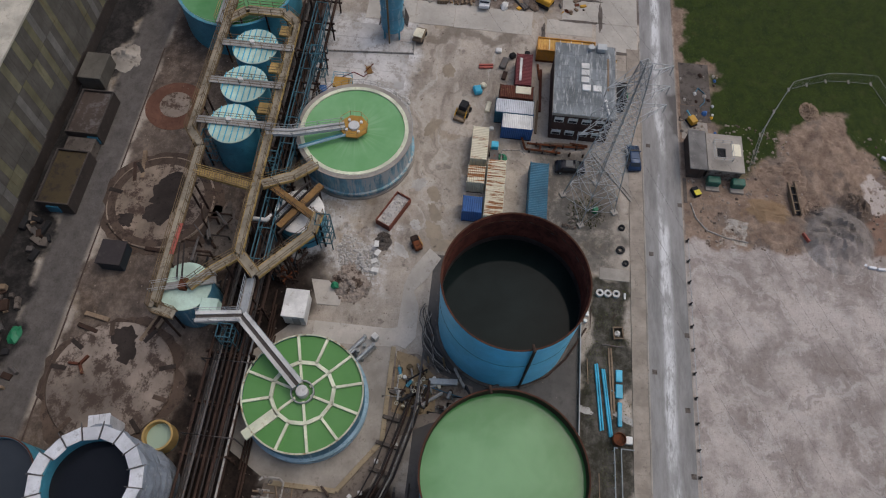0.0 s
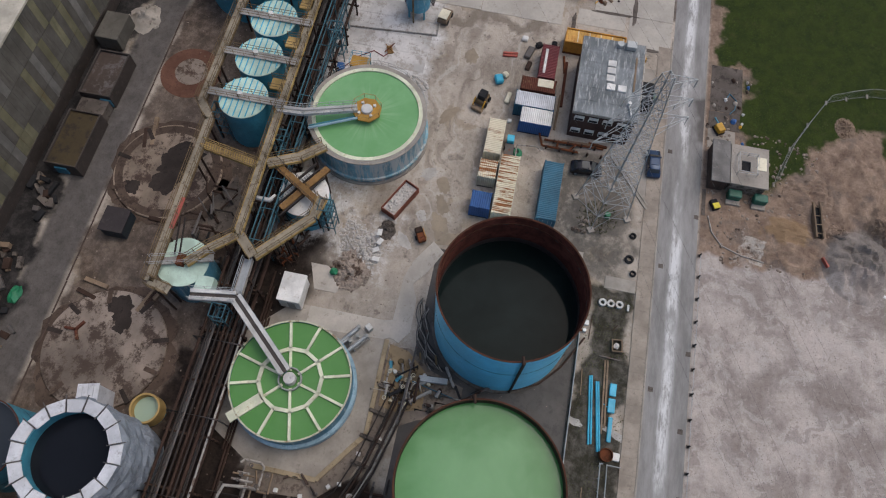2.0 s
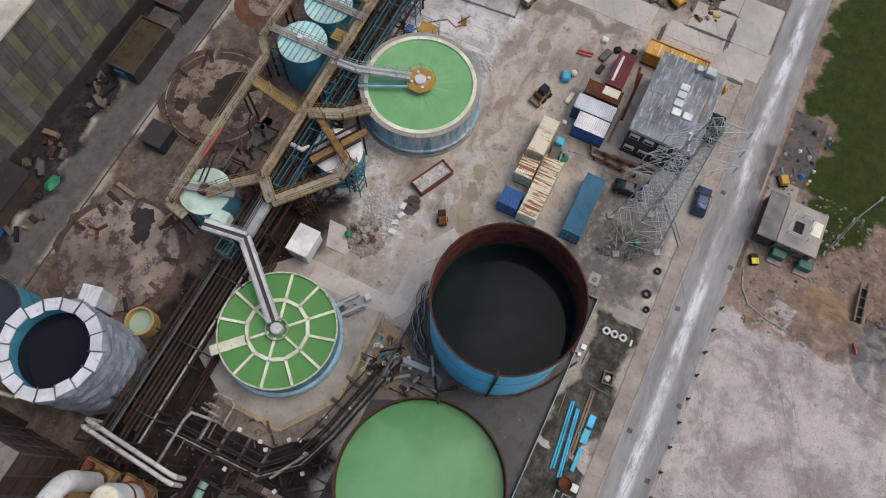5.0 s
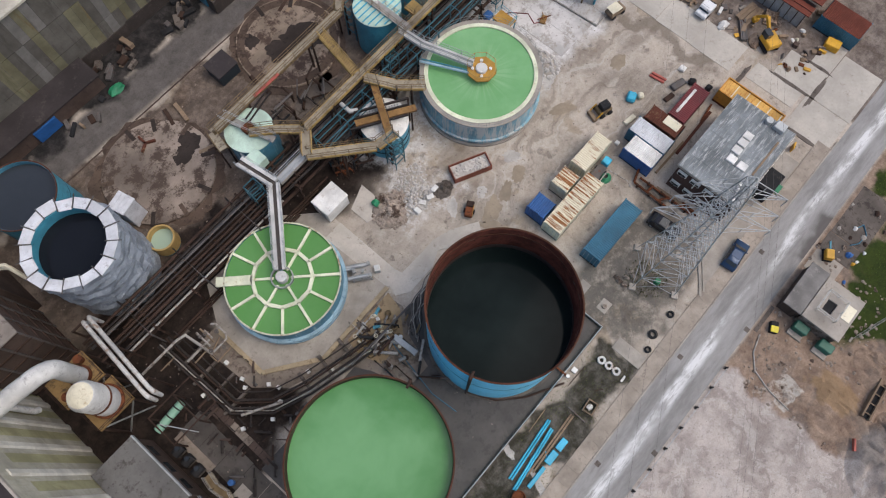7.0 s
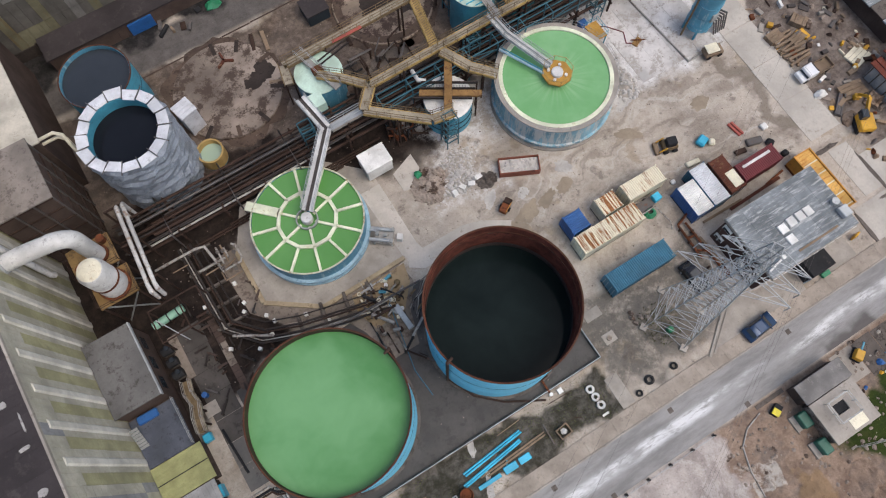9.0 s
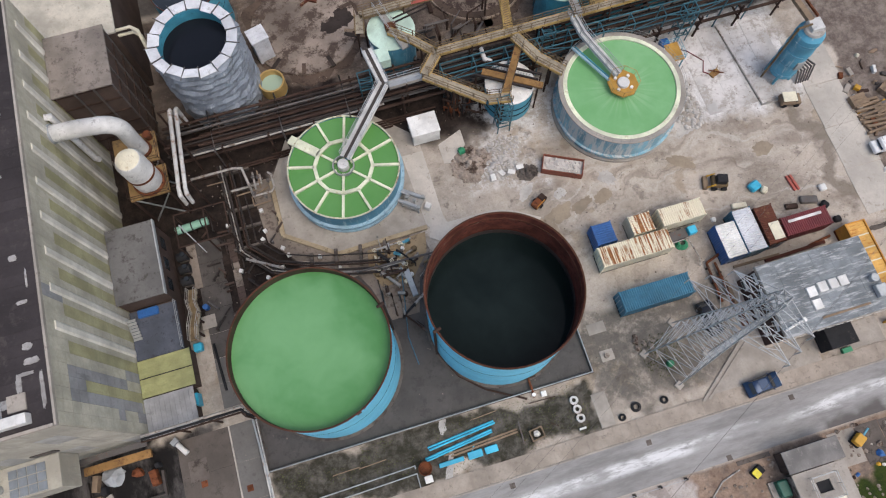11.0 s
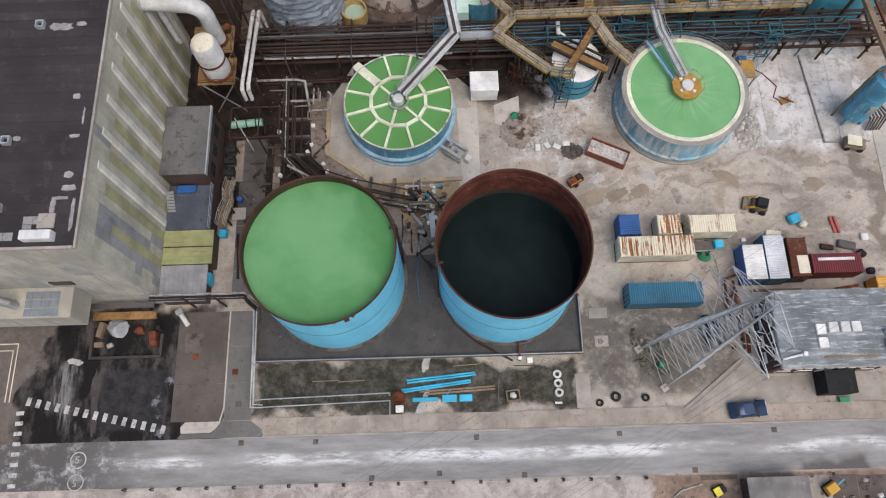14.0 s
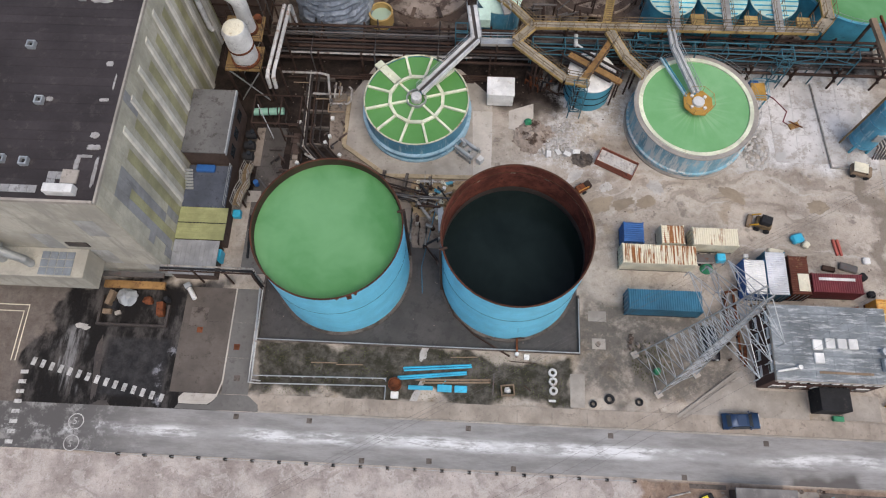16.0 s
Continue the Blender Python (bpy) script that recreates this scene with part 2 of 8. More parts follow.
m_claddingdark = paint("dark_fibre_cement", (0.135, 0.125, 0.108), 0.85, stain=(0.085, 0.078, 0.068), stains=0.45, drips=True, vary=0.35)
m_claddingmoss = paint("mossy_fibre_cement", (0.21, 0.195, 0.125), 0.85, stain=(0.14, 0.13, 0.075), stains=0.4, drips=True, vary=0.3)
m_brick = paint("dark_brown_brick", (0.075, 0.045, 0.038), 0.9, stain=(0.03, 0.022, 0.02), stains=0.3)
m_brownwall = paint("brown_steel_wall", (0.085, 0.06, 0.05), 0.8, stain=(0.04, 0.03, 0.026), stains=0.35, drips=True)
m_glass = paint("dark_window_glass", (0.03, 0.035, 0.04), 0.12, stain=(0.08, 0.08, 0.08), stains=0.1)
m_greyglass = paint("dusty_grey_glass", (0.20, 0.225, 0.25), 0.3, stain=(0.30, 0.31, 0.31), stains=0.35)
m_contblue = paint("blue_container_paint", (0.03, 0.145, 0.225), 0.5, stain=(0.02, 0.09, 0.15), stains=0.25)
m_royal = paint("royal_blue_paint", (0.02, 0.10, 0.30), 0.5, stain=(0.02, 0.05, 0.14), stains=0.3)
m_contcream = paint("cream_container_paint", (0.70, 0.65, 0.50), 0.6, stain=(0.42, 0.33, 0.2), stains=0.3)
m_contred = paint("maroon_container_paint", (0.16, 0.022, 0.026), 0.6, stain=(0.08, 0.015, 0.015), stains=0.3)
m_redroof = paint("red_tin_roof", (0.155, 0.046, 0.031), 0.75, stain=(0.14, 0.035, 0.02), stains=0.35)
m_brownroof = paint("rust_brown_roof", (0.12, 0.045, 0.03), 0.85, stain=(0.3, 0.2, 0.11), stains=0.3)
m_siloblue = paint("weathered_silo_blue", (0.075, 0.29, 0.42), 0.55, stain=(0.30, 0.42, 0.47), stains=0.4, drips=True, wear=0.3)
m_paleblue = paint("bright_blue_plastic", (0.04, 0.42, 0.62), 0.4, stain=(0.03, 0.26, 0.4), stains=0.2)
m_green = paint("bright_green_plastic", (0.02, 0.22, 0.10), 0.5, stain=(0.02, 0.1, 0.05), stains=0.2)
m_bingreen = paint("dark_green_bin_plastic", (0.016, 0.11, 0.075), 0.5, stain=(0.02, 0.06, 0.045), stains=0.25)
m_timber = paint("weathered_timber", (0.26, 0.19, 0.13), 0.85, stain=(0.12, 0.08, 0.06), stains=0.4, vary=0.4)
m_redbar = paint("red_painted_steel", (0.38, 0.085, 0.06), 0.6, stain=(0.2, 0.05, 0.03), stains=0.3)
m_plant = paint("machine_yellow", (0.62, 0.33, 0.02), 0.5, stain=(0.2, 0.12, 0.04), stains=0.3)
m_tin = paint("corrugated_grey_sheet", (0.40, 0.42, 0.43), 0.55, 0.2, stain=(0.25, 0.24, 0.22), stains=0.3)
m_lichen = paint("yellow_green_sheet_roof", (0.32, 0.325, 0.155), 0.7, stain=(0.27, 0.26, 0.12), stains=0.3)
m_wrap = paint("silver_plastic_wrap", (0.25, 0.28, 0.325), 0.35, 0.15, stain=(0.50, 0.53, 0.57), stains=0.36, scale=1.5, depth=0.12)
m_carblue = paint("dark_blue_car_paint", (0.02, 0.045, 0.10), 0.22, 0.3, stain=(0.02, 0.03, 0.05), stains=0.1, wear=0.1, depth=0.0)
m_carblack = paint("black_car_paint", (0.015, 0.015, 0.02), 0.22, 0.2, stain=(0.02, 0.02, 0.02), stains=0.1, wear=0.1, depth=0.0)
m_carwhite = paint("white_car_paint", (0.75, 0.75, 0.75), 0.25, stain=(0.5, 0.48, 0.45), stains=0.2, wear=0.1, depth=0.0)
m_moss = paint("mossy_pale_top", (0.50, 0.66, 0.56), 0.6, stain=(0.36, 0.5, 0.42), stains=0.3)
m_whitestone = paint("white_lime_rubble", (0.50, 0.475, 0.445), 0.9, stain=(0.4, 0.37, 0.33), stains=0.4)
m_earth = paint("brown_earth", (0.30, 0.22, 0.16), 0.95, stain=(0.10, 0.063, 0.042), stains=0.5, scale=0.7, wear=0.35, depth=0.2)


def rust_streaked(name="rust_streaked_cream", lo=0.47, broad=0.33):
    """Cream roof with rust running across it in the valleys of the sheet."""
    n = Nodes(name)
    a = n.noise(1.6, 4, 0.6, stretch=(2.6, 0.14, 1))
    b = n.noise(0.35, 3)
    fac = n.math("MULTIPLY", n.step(a, lo, lo + 0.07), n.step(b, broad, broad + 0.15))
    c = n.mix(fac, n.mix(n.noise(3, 5), (0.60, 0.53, 0.37), (0.76, 0.71, 0.56)), n.mix(n.noise(4, 4), (0.16, 0.05, 0.015), (0.36, 0.14, 0.03)))
    return n.done(c, 0.7, 0, n.noise(6, 4), 0.02)


def liquid(name, colour, pale, rough, swirl=0.12, mottle=0.5, spec=0.4):
    n = Nodes(name)
    warp = n.vec("ADD", n.place, n.vec("MULTIPLY", n.node("ShaderNodeTexNoise", Vector=n.place, Scale=0.12, Detail=3.0).outputs[1], (6, 6, 0)))
    c = n.mix(n.math("MULTIPLY", n.step(n.noise(swirl, 5, 0.6, at=warp), 0.3, 0.75), mottle), colour, pale)
    c = n.mix(n.math("MULTIPLY", n.step(n.noise(22, 2), 0.74, 0.78), 0.5), c, tint(pale, 1.15))
    n.shader.inputs["Specular IOR Level"].default_value = spec
    return n.done(c, rough, 0, n.noise(1.5, 3), 0.004)


m_rustroof = rust_streaked()
m_rustlight = rust_streaked("lightly_rusted_cream", 0.54, 0.46)
# algae green; its pale swirl also carries some painted sky reflection
m_algae = liquid("green_algae_water_sky_sheen", (0.06, 0.198, 0.058), (0.158, 0.34, 0.152), 0.13, 0.075, 0.95, 0.35)


def stirred_water():
    """Pale green water brushed outwards from the hub in faint milky rays."""
    n = Nodes("pale_green_clarifier_water")
    d = n.vec("MULTIPLY", n.vec("SUBTRACT", n.place, (52.45, 37.15, 0)), (1, 1, 0))
    u = n.node("ShaderNodeVectorMath")
    u.operation = "NORMALIZE"
    n.set(u.inputs[0], d)
    far = n.node("ShaderNodeVectorMath")
    far.operation = "LENGTH"
    n.set(far.inputs[0], d)
    rays = n.step(n.noise(4.5, 5, 0.7, at=u.outputs[0]), 0.38, 0.78)
    near = n.step(far.outputs["Value"], 6.0, 1.0)
    c = n.mix(n.step(n.noise(0.16, 5, 0.6), 0.3, 0.75), (0.14, 0.34, 0.13), (0.21, 0.42, 0.20))
    c = n.mix(n.math("MULTIPLY", n.math("MULTIPLY", rays, near), 0.5), c, (0.40, 0.57, 0.38))
    n.shader.inputs["Specular IOR Level"].default_value = 0.35
    return n.done(c, 0.25, 0, n.noise(1.5, 3), 0.004)


m_algaepale = stirred_water()
m_algaedeep = liquid("clear_green_water", (0.085, 0.235, 0.06), (0.14, 0.31, 0.11), 0.25, spec=0.3)
# paler mottle in the base colour stands in for reflected cloud and sky
m_dark = liquid("black_water_sky_mottle", (0.0045, 0.0085, 0.0088), (0.016, 0.025, 0.0255), 0.07, 0.07, 0.9, 0.06)
m_slurry = liquid("grey_slurry", (0.024, 0.028, 0.033), (0.044, 0.05, 0.056), 0.06, spec=0.5)
m_milky = liquid("milky_green_water", (0.30, 0.40, 0.31), (0.42, 0.5, 0.4), 0.3)


def ground_material():
    """Yard earth and worn concrete, with lime dust, oily dirt, quarry fines, bare soil and grass where they lie."""
    n = Nodes("site_ground")
    off = n.vec("MULTIPLY", n.vec("SUBTRACT", n.node("ShaderNodeTexNoise", Vector=n.place, Scale=0.22, Detail=5.0).outputs[1], (0.5, 0.5, 0.5)), (9, 9, 0))
    w = n.vec("ADD", n.place, off)
    broad, mid, fine = n.noise(0.07, 8, 0.66), n.noise(0.5, 10, 0.76), n.noise(5, 8, 0.8)
    yard = n.mix(n.step(broad, 0.33, 0.66), (0.265, 0.227, 0.187), (0.51, 0.445, 0.375))
    yard = n.mix(n.math("MULTIPLY", n.step(mid, 0.45, 0.66), 0.6), yard, (0.48, 0.435, 0.38))
    yard = n.mix(n.math("MULTIPLY", n.step(n.noise(0.13, 5, 0.6, at=n.vec("ADD", n.place, (31, 7, 0))), 0.60, 0.64), 0.55), yard, (0.30, 0.235, 0.16))
    yard = n.mix(n.math("MULTIPLY", n.step(n.noise(0.3, 5, 0.65, at=n.vec("ADD", n.place, (11, 47, 0))), 0.60, 0.67), 0.6), yard, (0.13, 0.11, 0.095))
    yard = n.mix(n.math("MULTIPLY", n.step(n.noise(0.18, 4, 0.5, stretch=(0.35, 1.2, 1)), 0.55, 0.68), 0.5), yard, (0.15, 0.12, 0.095))
    a = n.axes(n.vec("SUBTRACT", w, (60, 8, 0)))
    turn = n.math("SQRT", n.math("ADD", n.math("MULTIPLY", a[0], n.math("MULTIPLY", a[0], 0.45)), n.math("MULTIPLY", a[1], a[1])))
    tracks = n.node("ShaderNodeTexNoise", Vector=n.node("ShaderNodeCombineXYZ", X=turn, Y=n.math("MULTIPLY", a[0], 0.06)).outputs[0], Scale=0.9, Detail=5.0).outputs[0]
    yard = n.mix(n.math("MULTIPLY", n.math("MULTIPLY", n.step(tracks, 0.53, 0.66), n.patch(40, 76, 16, 32, 2.0, w)), 0.55), yard, (0.52, 0.48, 0.43))
    yard = n.mix(n.math("MULTIPLY", n.math("MULTIPLY", n.step(tracks, 0.46, 0.36), n.patch(40, 76, 14, 32, 2.0, w)), 0.5), yard, (0.2, 0.165, 0.135))
    yard = n.mix(n.math("MULTIPLY", n.patch(74.9, 77.3, 15, 29, 0.5, w), 0.8), yard, (0.19, 0.158, 0.125))
    yard = n.mix(n.math("MULTIPLY", n.step(n.axes(w)[0], 82.2, 83.4), 0.9), yard, n.mix(n.step(mid, 0.36, 0.66), (0.075, 0.055, 0.045), (0.23, 0.19, 0.165)))
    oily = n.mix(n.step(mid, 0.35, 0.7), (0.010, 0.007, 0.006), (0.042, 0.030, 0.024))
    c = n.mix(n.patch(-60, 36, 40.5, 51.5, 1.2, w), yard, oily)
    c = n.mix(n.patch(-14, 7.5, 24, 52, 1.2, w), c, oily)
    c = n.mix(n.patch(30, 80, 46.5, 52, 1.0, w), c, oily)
    c = n.mix(n.math("MULTIPLY", n.patch(24, 36, 38, 47, 1.5, w), 0.8), c, oily)
    c = n.mix(n.math("MULTIPLY", n.patch(-20, 90, 51, 69, 0.8, w), 0.85), c, n.mix(n.step(mid, 0.4, 0.65), (0.035, 0.022, 0.017), (0.15, 0.11, 0.085)))
    c = n.mix(n.patch(-20, 130, 69.2, 74.5, 0.5), c, n.mix(n.step(mid, 0.3, 0.75), (0.085, 0.077, 0.072), (0.145, 0.132, 0.123)))
    c = n.mix(n.patch(-40, 130, 74.5, 90, 0.8, w), c, n.mix(n.step(mid, 0.4, 0.7), (0.016, 0.015, 0.015), (0.06, 0.054, 0.052)))
    lime = n.mix(n.step(mid, 0.3, 0.7), (0.44, 0.42, 0.40), (0.70, 0.69, 0.68))
    c = n.mix(n.math("MULTIPLY", n.patch(59, 78, 31, 47, 1.5, w), n.step(mid, 0.30, 0.52)), c, lime)
    c = n.mix(n.math("MULTIPLY", n.math("MULTIPLY", n.patch(35, 46, 37, 45, 2.0, w), n.step(mid, 0.42, 0.58)), 0.75), c, lime)
    c = n.mix(n.math("MULTIPLY", n.patch(31, 40.5, 30.5, 37, 1.2, w), n.math("MULTIPLY", n.step(mid, 0.42, 0.62), 0.75)), c, lime)
    c = n.mix(n.patch(-60, -4.5, -5.5, 13, 0.8, w), c, n.mix(n.step(n.noise(0.3, 7, 0.68, stretch=(1.1, 0.45, 1)), 0.46, 0.64), (0.0125, 0.011, 0.0105), (0.085, 0.077, 0.072)))
    c = n.mix(n.math("MULTIPLY", n.patch(-1, 37, -1, 5, 0.6, w), 0.97), c, n.mix(n.step(mid, 0.4, 0.68), (0.026, 0.025, 0.015), (0.125, 0.112, 0.098)))
    c = n.mix(n.math("MULTIPLY", n.patch(38, 56.5, 0.5, 12.8, 1.2, w), n.math("MULTIPLY", n.step(mid, 0.28, 0.55), 0.85)), c, (0.098, 0.088, 0.075))
    slabgrey = n.mix(n.step(mid, 0.35, 0.7), (0.017, 0.0165, 0.018), (0.058, 0.056, 0.057))
    c = n.mix(n.math("MULTIPLY", n.patch(-18.8, -11.2, -2.0, 4.8, 0.35), 0.85), c, slabgrey)
    run = n.noise(0.9, 6, 0.7, stretch=(1.6, 0.12, 1))
    c = n.mix(n.math("MULTIPLY", n.math("MULTIPLY", n.patch(-24.6, -21.6, -1.5, 6.4, 0.9, w), n.step(run, 0.46, 0.60)), 0.8), c, (0.24, 0.235, 0.235))
    c = n.mix(n.math("MULTIPLY", n.math("MULTIPLY", n.patch(-12.2, -10.4, -2.0, 4.6, 0.4, w), n.step(mid, 0.5, 0.62)), 0.7), c, (0.30, 0.30, 0.33))
    c = n.mix(n.math("MULTIPLY", n.step(n.math("ADD", n.axes(w)[0], n.math("MULTIPLY", n.axes(w)[1], -0.25)), -28.0, -28.8), 0.9), c, n.mix(n.step(mid, 0.35, 0.7), (0.13, 0.108, 0.093), (0.205, 0.175, 0.152)))
    gravel = n.mix(n.step(n.noise(0.16, 6, 0.65), 0.36, 0.64), (0.285, 0.245, 0.222), (0.51, 0.455, 0.417))
    gravel = n.mix(n.math("MULTIPLY", n.step(n.noise(0.3, 9, 0.74, at=w), 0.52, 0.555), 0.5), gravel, (0.52, 0.48, 0.45))
    gravel = n.mix(n.math("MULTIPLY", n.step(n.noise(0.14, 8, 0.7, at=w), 0.55, 0.585), 0.5), gravel, (0.24, 0.20, 0.178))
    gravel = n.mix(n.math("MULTIPLY", n.step(n.noise(9, 5, 0.8), 0.5, 0.72), 0.45), gravel, (0.20, 0.17, 0.155))
    south = n.step(n.axes()[1], -8.3, -8.8)
    soil = n.mix(n.step(mid, 0.32, 0.7), (0.165, 0.112, 0.082), (0.35, 0.26, 0.195))
    soil = n.mix(n.math("MULTIPLY", n.step(n.noise(0.2, 6, 0.7), 0.52, 0.6), 0.6), soil, (0.15, 0.122, 0.105))
    soil = n.mix(n.math("MULTIPLY", n.blob(48.8, -19.8, 2.6, 2.6, w), 0.7), soil, (0.26, 0.17, 0.09))
    soil = n.mix(n.math("MULTIPLY", n.blob(51.5, -32.4, 2.4, 2.2, w), 0.7), soil, (0.085, 0.066, 0.053))
    soil = n.mix(n.math("MULTIPLY", n.blob(47.5, -36.5, 4.0, 4.2, w), 0.6), soil, (0.21, 0.12, 0.085))
    soil = n.mix(n.math("MULTIPLY", n.blob(53.6, -36.6, 2.2, 3.2, w), n.step(mid, 0.36, 0.5)), soil, (0.47, 0.41, 0.37))
    soil = n.mix(n.math("MULTIPLY", n.blob(45.4, -15.2, 1.0, 1.8, w), n.step(mid, 0.4, 0.55)), soil, (0.45, 0.41, 0.36))
    clay = n.mix(n.step(mid, 0.3, 0.68), (0.125, 0.112, 0.104), (0.27, 0.243, 0.222))
    soil = n.mix(n.math("MULTIPLY", n.blob(46.2, -29.2, 4.8, 4.6, n.vec("ADD", n.place, n.vec("MULTIPLY", off, (0.4, 0.4, 0)))), 0.9), soil, clay)
    grass = n.mix(n.step(mid, 0.3, 0.7), (0.016, 0.029, 0.004), (0.041, 0.059, 0.0095))
    grass = n.mix(n.math("MULTIPLY", n.step(n.noise(0.35, 5, 0.7), 0.55, 0.72), 0.55), grass, (0.075, 0.074, 0.022))
    lot = n.mix(n.step(n.axes(w)[0], 43.2, 44.6), gravel, soil)
    wx, wy = n.axes(w)[0], n.axes(w)[1]
    near = n.math("MULTIPLY", n.step(n.math("ADD", wx, n.math("MULTIPLY", wy, 1.11)), 34.2, 36.0), n.step(wx, 54.0, 56.0))
    beyond = n.math("MULTIPLY", n.step(n.math("SUBTRACT", wx, n.math("MULTIPLY", wy, 0.72)), 86.2, 87.8), n.step(wy, -33.2, -34.4))
    far = n.math("MAXIMUM", near, n.math("MAXIMUM", beyond, n.step(wx, 67.0, 68.4)))
    far = n.math("MULTIPLY", far, n.step(wy, -13.2, -14.6))
    lot = n.mix(n.math("MAXIMUM", far, n.math("MULTIPLY", n.step(n.axes(w)[0], 74.5, 75.5), n.step(n.axes(w)[1], -9.6, -10.6))), lot, grass)
    c = n.mix(south, c, lot)
    c = n.mix(n.math("MULTIPLY", n.step(n.noise(1.4, 9, 0.8), 0.5, 0.62), 0.42), c, n.vec("MULTIPLY", c, (0.55, 0.54, 0.52)))
    c = n.mix(n.math("MULTIPLY", n.step(n.noise(1.1, 9, 0.8, at=n.vec("ADD", n.place, (5, 9, 2))), 0.54, 0.66), 0.4), c, n.vec("MULTIPLY", c, (1.4, 1.4, 1.42)))
    c = n.mix(n.math("MULTIPLY", n.step(fine, 0.46, 0.66), 0.4), c, n.vec("MULTIPLY", c, (0.55, 0.55, 0.55)))
    n.shader.inputs["Specular IOR Level"].default_value = 0.15
    return n.done(c, n.math("ADD", n.math("MULTIPLY", mid, 0.35), 0.62, True), 0, n.math("ADD", fine, n.math("MULTIPLY", mid, 2.0)), 0.08)


def road_material():
    n = Nodes("dusty_asphalt")
    mid = n.noise(0.6, 9, 0.74, stretch=(0.2, 1, 1))
    c = n.mix(n.step(mid, 0.3, 0.7), (0.18, 0.173, 0.166), (0.31, 0.30, 0.29))
    a = n.axes(n.vec("ADD", n.place, n.vec("MULTIPLY", n.node("ShaderNodeTexNoise", Vector=n.place, Scale=0.1, Detail=4.0).outputs[1], (0, 1.2, 0))))
    streak = n.math("MULTIPLY", n.step(a[1], -6.2, -5.4), n.step(a[1], -4.2, -4.9))
    gate = n.step(n.noise(0.11, 5, 0.65, stretch=(0.6, 1.6, 1)), 0.42, 0.56)
    c = n.mix(n.math("MULTIPLY", streak, n.math("ADD", n.math("MULTIPLY", n.math("MULTIPLY", gate, n.step(n.noise(0.9, 9, 0.78, stretch=(0.3, 1.5, 1)), 0.4, 0.55)), 0.75), 0.1)), c, (0.72, 0.72, 0.72))
    c = n.mix(n.math("MULTIPLY", n.patch(62, 70, -8, -5.8, 0.7, n.vec("ADD", n.place, n.vec("MULTIPLY", n.node("ShaderNodeTexNoise", Vector=n.place, Scale=0.4).outputs[1], (3, 3, 0)))), 0.8), c, (0.06, 0.05, 0.045))
    c = n.mix(n.math("MULTIPLY", n.step(n.axes()[0], -8, -22), n.step(n.noise(0.5, 8, 0.75), 0.36, 0.52)), c, (0.085, 0.08, 0.077))
    c = n.mix(n.math("MULTIPLY", n.step(n.noise(7, 5, 0.8), 0.5, 0.8), 0.3), c, (0.1, 0.095, 0.09))
    return n.done(c, 0.8, 0, n.noise(12, 5), 0.02)


m_ground, m_road = ground_material(), road_material()

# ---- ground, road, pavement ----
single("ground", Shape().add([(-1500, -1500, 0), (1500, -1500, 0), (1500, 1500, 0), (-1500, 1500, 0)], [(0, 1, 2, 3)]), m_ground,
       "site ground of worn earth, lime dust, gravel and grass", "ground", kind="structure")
single("road", Shape().box(-300, -8.4, -0.2, 400, -3.25, 0.02), m_road, "grey asphalt road streaked with white lime dust", "road", kind="structure")
pave = thing("pavement", "pale concrete pavement with kerb beside the road", "pavement", kind="structure")
for x0, x1, y1 in ((0.4, 45.5, -1.2), (45.5, 78, -1.4)):
    part("kerb_run", Shape().box(x0, -3.25, 0, x1, -3.05, 0.13), m_concrete, pave, bevel=0.03)
slab_mesh = mesh_of("paving_slab", Shape().box(0.006, 0.01, 0, 1.994, 1.9, 0.11), paint("brown_paving", (0.35, 0.30, 0.25), 0.9, stain=(0.23, 0.195, 0.16), stains=0.4, vary=0.15))
for i in range(38):
    part("paving_slab", slab_mesh, None, pave).location = (0.4 + i * 2.0, -3.04, 0)


# ---- tanks ----
def rim_posts(x, y, r, z, n, s, h=1.1):
    pts = [(x + r * math.cos(TAU * i / n), y + r * math.sin(TAU * i / n), z) for i in range(n + 1)]
    return s.rail(pts, h, 9, 0.03)


def open_tank(name, label, x, y, r, z, level, wall, inner, fluid, rim=m_rimdark, n=96):
    t = thing(name, label, "tank", (x, y, 0))
    part("shell", Shape().lathe(0, 0, [(r - 0.06, 0), (r, 0), (r, z), (r - 0.06, z)], n), wall, t, smooth=True)
    part("lining", Shape().lathe(0, 0, [(r - 0.13, 0.1), (r - 0.07, 0.1), (r - 0.07, z - 0.02), (r - 0.13, z - 0.02)], n), inner, t, "rusted inner plates", smooth=True)
    part("rim", Shape().ring(0, 0, r - 0.09, r + 0.06, z - 0.04, z + 0.06, n), rim, t, "rusty rolled rim angle", smooth=True)
    part("liquid", Shape().cyl(0, 0, level - 0.3, level, r - 0.135, n=n), fluid, t)
    for k in range(1, 5):
        part("weld_seam", Shape().ring(0, 0, r - 0.01, r + (0.02 if k == 3 else 0.006), z * k / 5 - 0.03, z * k / 5 + 0.03, n), wall if k != 3 else m_black, t)
    part("foot_ring", Shape().ring(0, 0, r - 0.1, r + 0.35, 0, 0.22, n), m_concdark, t)
    return t


big = open_tank("storage_tank", "open sky-blue steel tank with rusty rim and black water", 29.02, 14.89, 8.16, 13.5, 7.4, m_blue, m_rustin, m_dark)
full = open_tank("storage_tank", "sky-blue steel tank brimming with green algae water", 8.67, 14.82, 8.16, 13.4, 12.2, m_blue, m_innerdark, m_algae)


